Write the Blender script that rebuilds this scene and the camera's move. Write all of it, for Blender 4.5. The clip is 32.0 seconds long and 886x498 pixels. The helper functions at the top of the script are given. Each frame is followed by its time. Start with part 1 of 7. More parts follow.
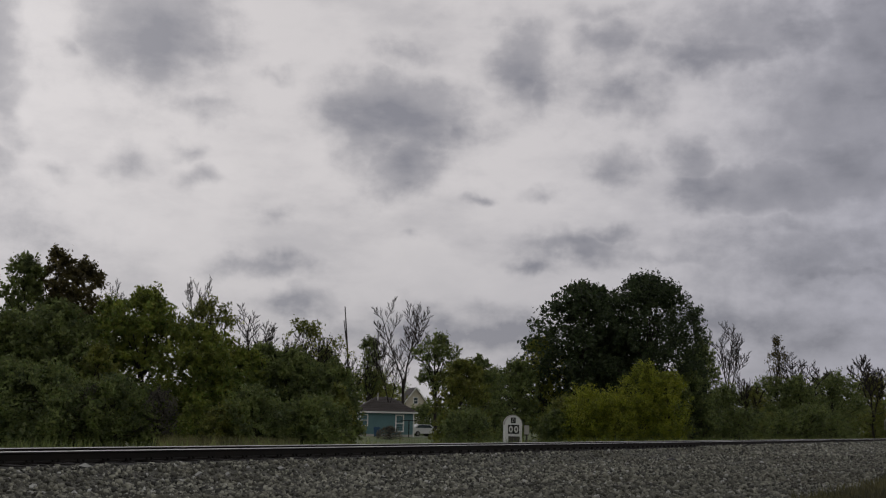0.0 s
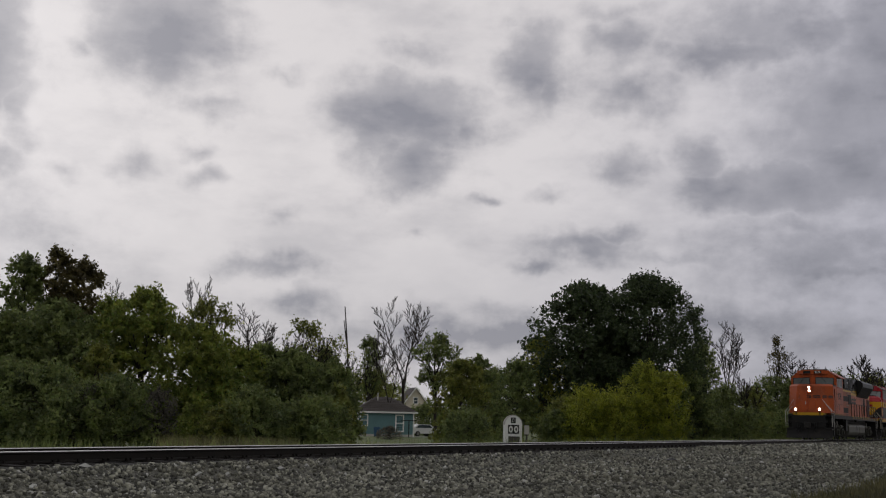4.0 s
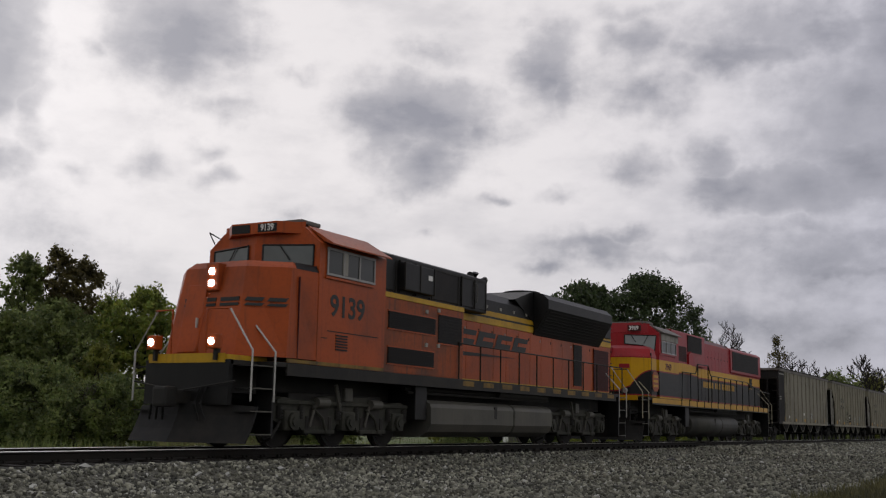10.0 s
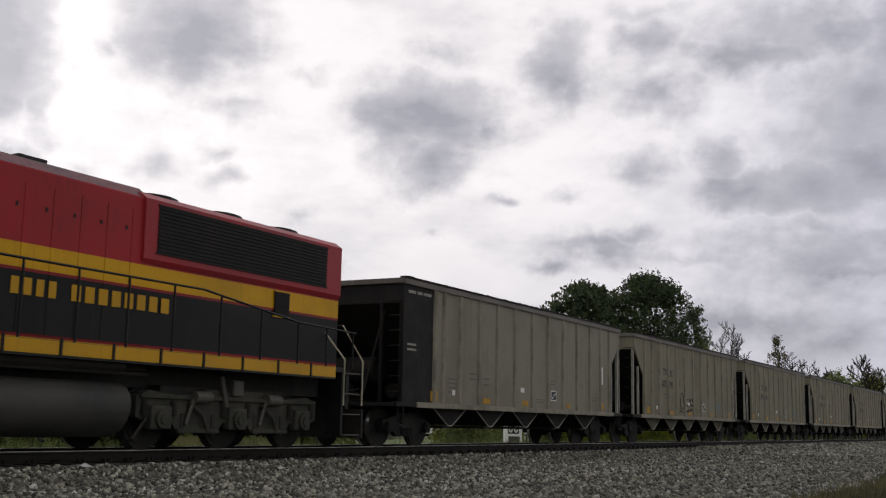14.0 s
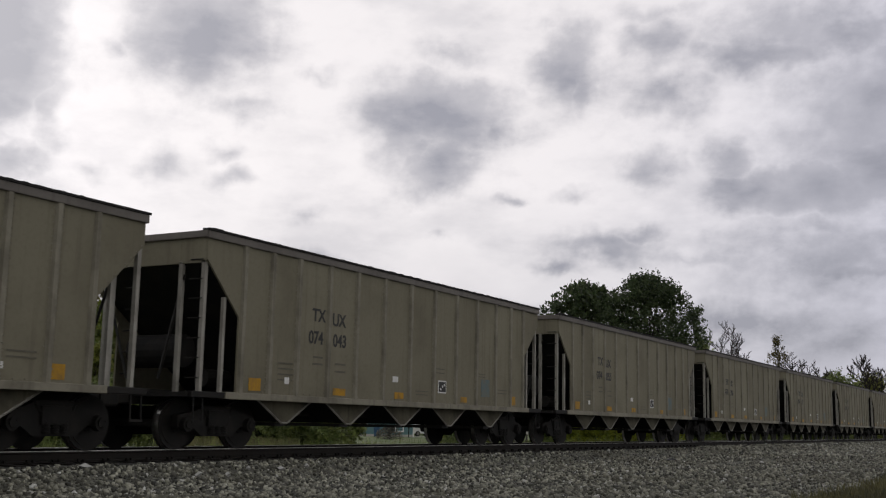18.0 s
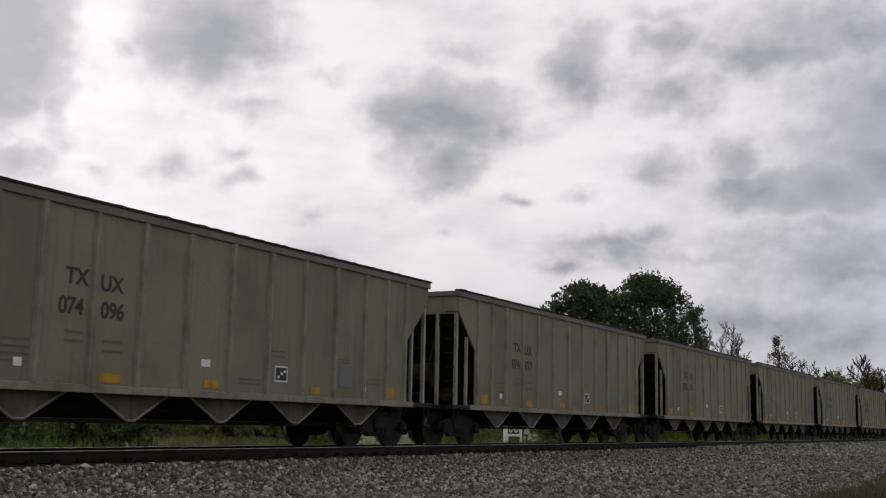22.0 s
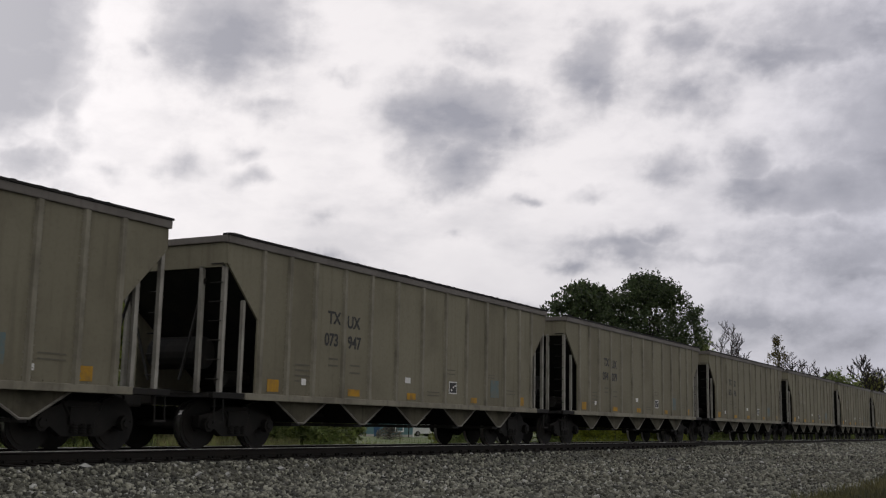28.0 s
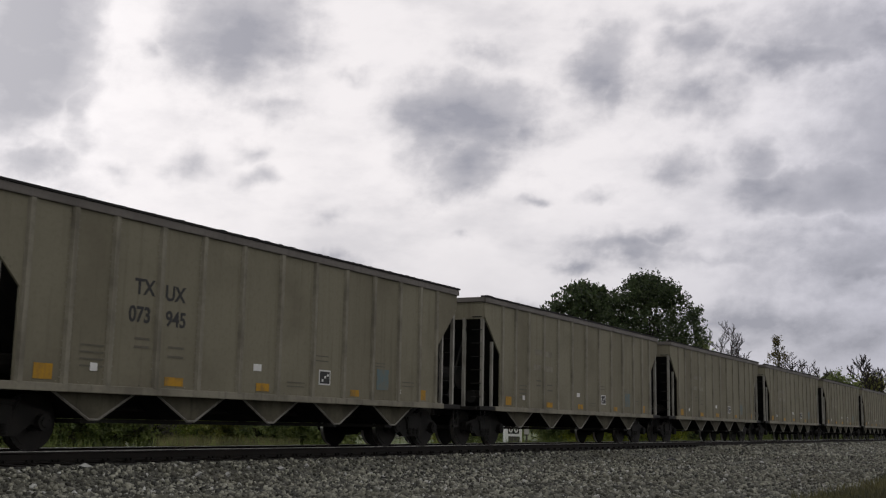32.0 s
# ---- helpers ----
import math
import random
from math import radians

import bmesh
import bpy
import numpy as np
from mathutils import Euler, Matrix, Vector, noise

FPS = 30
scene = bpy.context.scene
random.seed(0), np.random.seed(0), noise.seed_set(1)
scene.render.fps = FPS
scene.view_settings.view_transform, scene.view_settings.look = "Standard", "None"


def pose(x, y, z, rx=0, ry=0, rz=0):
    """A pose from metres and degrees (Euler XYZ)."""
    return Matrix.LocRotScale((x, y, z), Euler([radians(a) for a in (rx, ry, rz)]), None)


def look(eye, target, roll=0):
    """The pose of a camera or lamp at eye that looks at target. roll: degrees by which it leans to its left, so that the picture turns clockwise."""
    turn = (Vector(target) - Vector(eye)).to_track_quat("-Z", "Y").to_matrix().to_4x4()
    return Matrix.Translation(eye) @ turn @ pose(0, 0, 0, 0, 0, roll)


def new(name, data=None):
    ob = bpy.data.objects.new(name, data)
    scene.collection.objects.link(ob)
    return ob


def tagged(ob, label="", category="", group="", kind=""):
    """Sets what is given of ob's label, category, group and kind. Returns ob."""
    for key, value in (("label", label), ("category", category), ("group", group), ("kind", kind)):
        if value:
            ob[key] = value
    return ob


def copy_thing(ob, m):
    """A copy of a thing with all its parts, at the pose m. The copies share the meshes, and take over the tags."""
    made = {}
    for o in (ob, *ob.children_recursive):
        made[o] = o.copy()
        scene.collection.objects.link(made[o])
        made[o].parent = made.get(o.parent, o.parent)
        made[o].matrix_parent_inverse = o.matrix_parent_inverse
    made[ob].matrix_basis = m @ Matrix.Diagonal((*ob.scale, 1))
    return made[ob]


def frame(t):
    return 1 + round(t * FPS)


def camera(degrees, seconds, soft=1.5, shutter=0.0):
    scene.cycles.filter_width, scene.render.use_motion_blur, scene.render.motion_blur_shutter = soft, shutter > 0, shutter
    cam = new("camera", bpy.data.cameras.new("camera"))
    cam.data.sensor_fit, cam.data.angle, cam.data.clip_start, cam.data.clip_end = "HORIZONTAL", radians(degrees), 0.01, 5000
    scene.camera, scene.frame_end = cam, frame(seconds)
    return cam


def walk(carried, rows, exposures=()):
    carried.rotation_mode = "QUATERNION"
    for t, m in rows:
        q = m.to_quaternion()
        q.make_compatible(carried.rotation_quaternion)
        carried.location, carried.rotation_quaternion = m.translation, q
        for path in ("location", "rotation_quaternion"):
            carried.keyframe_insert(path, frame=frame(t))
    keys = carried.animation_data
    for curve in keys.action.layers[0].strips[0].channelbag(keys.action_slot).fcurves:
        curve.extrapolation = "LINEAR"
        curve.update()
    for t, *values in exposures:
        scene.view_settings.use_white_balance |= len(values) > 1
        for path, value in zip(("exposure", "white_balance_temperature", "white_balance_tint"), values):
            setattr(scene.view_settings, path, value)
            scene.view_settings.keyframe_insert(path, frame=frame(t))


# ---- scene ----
# World: x runs along the railway, y away from the viewer, z = 0 just above the rail top.
cam = camera(44.1, 32.0, soft=1.2, shutter=0.08)
EYE = (0.0, 0.0, 0.46)
PAN, TILT, ROLL = 60.65, 9.10, 1.14
AIM = (math.sin(radians(PAN)) * math.cos(radians(TILT)), math.cos(radians(PAN)) * math.cos(radians(TILT)), math.sin(radians(TILT)))
VIEW = look(EYE, tuple(e + 10 * a for e, a in zip(EYE, AIM)), ROLL)
walk(cam, [(0.0, VIEW), (32.0, VIEW)],
     exposures=[(0.0, -0.55), (2.0, -0.36), (6.0, -0.36), (9.0, -0.30), (11.0, 0.08), (13.0, 0.15), (16.0, 0.08), (19.0, 0.03), (25.0, 0.02), (32.0, 0.0)])

TRACK_Y = 15.0          # centre of the track
RAIL_Z = -0.09          # top of the rails
GROUND = -1.0           # level of the land beyond the track


def adv(t):
    """How far the train has come at t seconds."""
    u = t - 16.0
    return 9.8249 * u - 0.01315 * u * u - 9.0 * (max(0.0, 6.0 - t) / 6.0) ** 2 + 0.25 * (max(0.0, t - 20.0) / 12.0) ** 2


# ---------------------------------------------------------------- materials
def nodes_of(name):
    m = bpy.data.materials.new(name)
    m.use_nodes = True
    nt = m.node_tree
    return m, nt, nt.nodes["Principled BSDF"]


def nd(nt, kind, **inputs):
    n = nt.nodes.new(kind)
    for k, v in inputs.items():
        if k.startswith("i"):
            n.inputs[int(k[1:])].default_value = v
    return n


def mth(nt, op, a, b=None, c=None, clamp=False):
    n = nt.nodes.new("ShaderNodeMath")
    n.operation, n.use_clamp = op, clamp
    for k, v in enumerate((a, b, c)):
        if v is None:
            continue
        if isinstance(v, (int, float)):
            n.inputs[k].default_value = v
        else:
            nt.links.new(v, n.inputs[k])
    return n.outputs[0]


def mixc(nt, fac, a, b, mode="MIX"):
    n = nt.nodes.new("ShaderNodeMix")
    n.data_type, n.blend_type = "RGBA", mode
    for sock, v in ((n.inputs[0], fac), (n.inputs[6], a), (n.inputs[7], b)):
        if isinstance(v, (int, float)):
            sock.default_value = v
        elif isinstance(v, tuple):
            sock.default_value = (*v, 1.0)
        else:
            nt.links.new(v, sock)
    return n.outputs[2]


def noise_of(nt, scale, detail=4.0, rough=0.55, coord=None, stretch=(1, 1, 1)):
    if coord is None:
        coord = nt.nodes.new("ShaderNodeTexCoord").outputs["Object"]
    mp = nt.nodes.new("ShaderNodeMapping")
    mp.inputs["Scale"].default_value = stretch
    nt.links.new(coord, mp.inputs[0])
    n = nt.nodes.new("ShaderNodeTexNoise")
    n.inputs["Scale"].default_value, n.inputs["Detail"].default_value, n.inputs["Roughness"].default_value = scale, detail, rough
    nt.links.new(mp.outputs[0], n.inputs["Vector"])
    return n.outputs[0]


def ramp(nt, fac, a, b):
    n = nt.nodes.new("ShaderNodeMapRange")
    n.interpolation_type = "SMOOTHSTEP"
    n.inputs[1].default_value, n.inputs[2].default_value = a, b
    nt.links.new(fac, n.inputs[0])
    return n.outputs[0]


def finish(nt, bsdf, colour, rough, metal=0.0, bump=None, strength=0.2, distance=0.01):
    if isinstance(colour, tuple):
        bsdf.inputs["Base Color"].default_value = (*colour, 1)
    else:
        nt.links.new(colour, bsdf.inputs["Base Color"])
    if isinstance(rough, (int, float)):
        bsdf.inputs["Roughness"].default_value = rough
    else:
        nt.links.new(rough, bsdf.inputs["Roughness"])
    bsdf.inputs["Metallic"].default_value = metal
    if bump is not None:
        b = nt.nodes.new("ShaderNodeBump")
        b.inputs["Strength"].default_value, b.inputs["Distance"].default_value = strength, distance
        nt.links.new(bump, b.inputs["Height"])
        nt.links.new(b.outputs[0], bsdf.inputs["Normal"])


def worn(name, base, dirt, rough=0.55, metal=0.0, big=0.8, small=14.0, amount=0.6, streak=True, bump=0.15, each=0.0, shine=0.22):
    """Paint or metal with large stains, fine grain and rain streaks."""
    m, nt, b = nodes_of(name)
    large = noise_of(nt, big, 5)
    fine = noise_of(nt, small, 6, 0.65)
    col = mixc(nt, mth(nt, "MULTIPLY", ramp(nt, large, 0.38, 0.72), amount), base, dirt)
    col = mixc(nt, mth(nt, "MULTIPLY", ramp(nt, fine, 0.45, 0.75), amount * 0.5), col, dirt)
    if streak:
        st = noise_of(nt, 3.0, 5, 0.6, None, (3.0, 3.0, 0.12))
        col = mixc(nt, mth(nt, "MULTIPLY", ramp(nt, st, 0.5, 0.72), amount * 0.7), col, dirt)
    if each:
        col = mixc(nt, mth(nt, "MULTIPLY", nt.nodes.new("ShaderNodeObjectInfo").outputs["Random"], each), col, dirt)
    finish(nt, b, col, mth(nt, "ADD", mth(nt, "MULTIPLY", fine, 0.25), rough - 0.12), metal, fine, bump, 0.006)
    b.inputs["Specular IOR Level"].default_value = shine
    return m


def plain(name, base, rough=0.5, metal=0.0, vary=0.25, scale=9.0):
    m, nt, b = nodes_of(name)
    n = noise_of(nt, scale, 5)
    dark = tuple(c * (1 - vary) for c in base)
    lite = tuple(min(1, c * (1 + vary)) for c in base)
    finish(nt, b, mixc(nt, n, dark, lite), rough, metal, n, 0.08, 0.004)
    return m


def glow(name, colour, strength):
    m, nt, b = nodes_of(name)
    b.inputs["Base Color"].default_value = (*colour, 1)
    b.inputs["Emission Color"].default_value = (*colour, 1)
    b.inputs["Emission Strength"].default_value = strength
    return m


M_STEEL = worn("dark_steel", (0.0165, 0.0160, 0.0150), (0.036, 0.031, 0.026), 0.6, 0.0, 1.5, 18)
M_BLACK = worn("black_paint", (0.0058, 0.0058, 0.0064), (0.0162, 0.0151, 0.0139), 0.45, 0.0, 1.2, 16, 0.5)
M_TRUCK = worn("truck_dust", (0.027, 0.028, 0.023), (0.072, 0.068, 0.054), 0.75, 0.0, 2.0, 20)
M_BOGIE = worn("bogie_grime", (0.0090, 0.0086, 0.0080), (0.022, 0.019, 0.016), 0.7, 0.0, 2.0, 20)
M_FAINT = worn("faint_stencil", (0.100, 0.092, 0.070), (0.14, 0.13, 0.098), 0.6, 0.0, 6.0, 30)
M_TANK = worn("tank_grey", (0.066, 0.064, 0.056), (0.110, 0.102, 0.084), 0.55, 0.0, 1.0, 14)
M_KTANK = worn("tank_dark", (0.036, 0.036, 0.033), (0.070, 0.066, 0.056), 0.6, 0.0, 1.0, 14)
M_GREY = worn("hopper_grey", (0.220, 0.206, 0.152), (0.116, 0.104, 0.075), 0.62, 0.0, 0.55, 12, 0.6, True, 0.15, 0.30, 0.06)
M_RIB = worn("hopper_rib", (0.225, 0.210, 0.162), (0.110, 0.100, 0.076), 0.6, 0.0, 1.6, 9, 0.8)
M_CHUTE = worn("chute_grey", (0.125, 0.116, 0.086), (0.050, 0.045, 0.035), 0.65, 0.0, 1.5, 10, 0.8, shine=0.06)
M_CHORD = worn("top_chord", (0.150, 0.137, 0.124), (0.080, 0.072, 0.066), 0.6, 0.0, 0.8, 12)
M_POST = worn("post_grey", (0.300, 0.288, 0.255), (0.120, 0.110, 0.095), 0.55, 0.0, 2.0, 20)
M_COAL = worn("coal_black", (0.0116, 0.0116, 0.0122), (0.029, 0.026, 0.023), 0.8, 0.0, 2, 22)
M_YELLOW = worn("reflector_yellow", (0.420, 0.225, 0.0144), (0.170, 0.115, 0.045), 0.6, 0.0, 4, 24, 0.85)
M_WHITE = plain("decal_white", (0.62, 0.62, 0.60), 0.5)
M_LETTER = plain("letter_black", (0.013, 0.013, 0.013), 0.6)
M_BLUE = worn("patch_blue", (0.105, 0.155, 0.165), (0.150, 0.150, 0.120), 0.65, 0.0, 5, 24, 0.95)
M_ORANGE = worn("engine_orange", (0.360, 0.064, 0.0095), (0.120, 0.032, 0.0140), 0.42, 0.0, 0.7, 13, 0.62)
M_SOOT = worn("sooty_orange", (0.267, 0.055, 0.0104), (0.064, 0.035, 0.024), 0.5, 0.0, 0.8, 10, 0.95)
M_DYEL = worn("sooty_yellow", (0.230, 0.140, 0.030), (0.050, 0.040, 0.028), 0.6, 0.0, 1.3, 9, 0.95)
M_OYEL = worn("engine_yellow", (0.50, 0.29, 0.012), (0.186, 0.112, 0.025), 0.45, 0.0, 1, 14, 0.5)
M_KSOOT = worn("sooty_red", (0.120, 0.020, 0.024), (0.030, 0.018, 0.018), 0.5, 0.0, 1.2, 10, 0.9)
M_KRED = worn("engine_red", (0.300, 0.021, 0.028), (0.150, 0.030, 0.033), 0.42, 0.0, 0.7, 13, 0.5)
M_KYEL = worn("band_yellow", (0.484, 0.260, 0.0050), (0.298, 0.167, 0.0124), 0.42, 0.0, 1, 14, 0.45)
M_KBLK = worn("band_black", (0.0070, 0.0075, 0.0081), (0.0162, 0.0162, 0.0151), 0.4, 0.0, 1, 14, 0.5)
M_GRILLE = worn("grille_dark", (0.0070, 0.0064, 0.0064), (0.0174, 0.0128, 0.0116), 0.6, 0.0, 2, 20)
M_RGRILLE = worn("grille_red", (0.058, 0.0104, 0.0104), (0.029, 0.0116, 0.0116), 0.6, 0.0, 2, 20)
M_DGLASS = plain("dark_cab_glass", (0.012, 0.014, 0.014), 0.3, 0.0, 0.3, 2.5)
# light of the sky through and on the glass is painted into its colour
M_GLASS = plain("cab_glass", (0.085, 0.098, 0.098), 0.14, 0.0, 0.3, 1.8)
# reflected sky is put into the base colour of this pale pane
M_GLASS2 = plain("pale_cab_glass", (0.20, 0.23, 0.235), 0.10, 0.0, 0.2, 1.5)
M_FRAME = plain("window_frame", (0.24, 0.23, 0.22), 0.4, 0.4)
M_CREAMY = plain("rail_cream", (0.34, 0.31, 0.22), 0.5, 0.0)
M_SILVER = plain("rail_silver", (0.42, 0.41, 0.39), 0.4, 0.3)
M_WHEEL = worn("wheel_steel", (0.0090, 0.0084, 0.0080), (0.020, 0.017, 0.014), 0.7, 0.0, 3, 22, 0.6, False)
M_TREAD = plain("wheel_tread", (0.55, 0.54, 0.52), 0.28, 1.0)
M_LAMP = glow("headlamp", (1.0, 0.86, 0.78), 14.0)
M_RAILTOP = plain("rail_head", (0.70, 0.69, 0.66), 0.5, 0.8, 0.12, 3)
M_RAIL = worn("rail_rust", (0.0100, 0.0088, 0.0078), (0.018, 0.0140, 0.0105), 0.8, 0.0, 2, 20)
M_TIE = worn("sleeper_wood", (0.016, 0.014, 0.0120), (0.030, 0.026, 0.022), 0.85, 0.0, 2, 18)


# ---------------------------------------------------------------- mesh helpers
class Geo:
    """Collects vertices and faces of one mesh."""

    def __init__(self):
        self.v, self.f, self.mi = [], [], []

    def add(self, vs, fs, mi=0):
        n = len(self.v)
        self.v += [tuple(p) for p in vs]
        self.f += [tuple(i + n for i in f) for f in fs]
        self.mi += [mi] * len(fs)
        return self

    def box(self, x0, x1, y0, y1, z0, z1, bev=0.0, mi=0):
        if bev <= 0:
            vs = [(x, y, z) for x in (x0, x1) for y in (y0, y1) for z in (z0, z1)]
            return self.add(vs, [(0, 1, 3, 2), (4, 6, 7, 5), (0, 4, 5, 1), (2, 3, 7, 6), (0, 2, 6, 4), (1, 5, 7, 3)], mi)
        bm = bmesh.new()
        bmesh.ops.create_cube(bm, size=1.0)
        for v in bm.verts:
            v.co = Vector(((x0 + x1) / 2 + v.co.x * (x1 - x0), (y0 + y1) / 2 + v.co.y * (y1 - y0), (z0 + z1) / 2 + v.co.z * (z1 - z0)))
        bmesh.ops.bevel(bm, geom=list(bm.edges), offset=bev, segments=2, affect="EDGES", profile=0.6)
        bm.verts.index_update()
        self.add([v.co[:] for v in bm.verts], [[v.index for v in f.verts] for f in bm.faces], mi)
        bm.free()
        return self

    def prism(self, pts, axis, a, b, mi=0, top=None):
        """A polygon, given in the two other axes, drawn out along an axis from a to b; top: a second polygon at b."""
        n = len(pts)
        put = {"x": lambda p, c: (c, p[0], p[1]), "y": lambda p, c: (p[0], c, p[1]), "z": lambda p, c: (p[0], p[1], c)}[axis]
        vs = [put(p, a) for p in pts] + [put(p, b) for p in (top or pts)]
        fs = [tuple(range(n))[::-1], tuple(range(n, 2 * n))] + [(i, (i + 1) % n, n + (i + 1) % n, n + i) for i in range(n)]
        return self.add(vs, fs, mi)

    def tube(self, pts, r, sides=6, mi=0, r1=None):
        """A round bar through points."""
        rings = []
        pts = [Vector(p) for p in pts]
        for i, p in enumerate(pts):
            d = (pts[min(i + 1, len(pts) - 1)] - pts[max(i - 1, 0)]).normalized()
            s = d.cross(Vector((0, 0, 1)) if abs(d.z) < 0.95 else Vector((1, 0, 0))).normalized()
            t = d.cross(s)
            rr = r if r1 is None else r + (r1 - r) * i / max(1, len(pts) - 1)
            rings.append([p + (s * math.cos(2 * math.pi * k / sides) + t * math.sin(2 * math.pi * k / sides)) * rr for k in range(sides)])
        vs = [v for ring in rings for v in ring]
        fs = []
        for i in range(len(rings) - 1):
            for k in range(sides):
                fs.append((i * sides + k, i * sides + (k + 1) % sides, (i + 1) * sides + (k + 1) % sides, (i + 1) * sides + k))
        fs += [tuple(range(sides)), tuple(len(vs) - 1 - k for k in range(sides))]
        return self.add(vs, fs, mi)

    def disc(self, c, axis, r, w, sides=20, mi=0):
        d = {"x": Vector((1, 0, 0)), "y": Vector((0, 1, 0)), "z": Vector((0, 0, 1))}[axis] * (w / 2)
        return self.tube([Vector(c) - d, Vector(c) + d], r, sides, mi)

    def mesh(self, name, mats, smooth=False):
        me = bpy.data.meshes.new(name)
        me.from_pydata(self.v, [], self.f)
        for m in mats:
            me.materials.append(m)
        if len(mats) > 1:
            me.polygons.foreach_set("material_index", self.mi)
        if smooth:
            me.polygons.foreach_set("use_smooth", [True] * len(me.polygons))
        me.update()
        return me


def part(name, geo, material, parent, label="", smooth=False):
    mats = material if isinstance(material, (list, tuple)) else [material]
    ob = new(name, geo.mesh(name, mats, smooth))
    ob.parent = parent
    if label:
        tagged(ob, label)
    return ob


def thing(name, label, category, group="", at=(0, 0, 0)):
    ob = new(name)
    ob.location = at
    return tagged(ob, label, category, group)


def lettering(name, text, size, material, parent, at, label="", squeeze=1.0, face="near"):
    """Letters on an upright face that looks to -y, or to -x with face='front'."""
    cu = bpy.data.curves.new(name, "FONT")
    cu.body, cu.size, cu.extrude, cu.offset = text, size, 0.003, size * 0.022
    cu.align_x, cu.align_y = "CENTER", "CENTER"
    tmp = new("tmp", cu)
    bpy.context.view_layer.update()
    me = bpy.data.meshes.new_from_object(tmp.evaluated_get(bpy.context.evaluated_depsgraph_get()))
    bpy.data.objects.remove(tmp)
    me.name = name
    turn = pose(*at, 90, 0, 0) if face == "near" else pose(*at, 90, 0, -90)
    me.transform(turn @ Matrix.Diagonal((squeeze, 1, 1, 1)))
    me.materials.clear()
    me.materials.append(material)
    ob = new(name, me)
    ob.parent = parent
    if label:
        tagged(ob, label)
    return ob

# ---------------------------------------------------------------- light: an overcast evening sky
world = bpy.data.worlds.new("overcast")
world.use_nodes = True
scene.world = world
wn = world.node_tree
sky = wn.nodes.new("ShaderNodeTexSky")
sky.sky_type, sky.sun_disc, sky.sun_elevation, sky.sun_rotation = "NISHITA", False, radians(24), radians(34)
hsv = wn.nodes.new("ShaderNodeHueSaturation")
hsv.inputs["Saturation"].default_value = 0.25
wn.links.new(sky.outputs[0], hsv.inputs["Color"])
wn.links.new(hsv.outputs[0], wn.nodes["Background"].inputs[0])
wn.nodes["Background"].inputs[1].default_value = 0.10

sun = new("sun", bpy.data.lights.new("sun", "SUN"))
sun.data.energy, sun.data.angle, sun.data.color = 1.2, radians(25), (1.0, 0.93, 0.86)
sun.matrix_world = look((0, 0, 60), (-60 * math.sin(radians(34)), -60 * math.cos(radians(34)), 34))


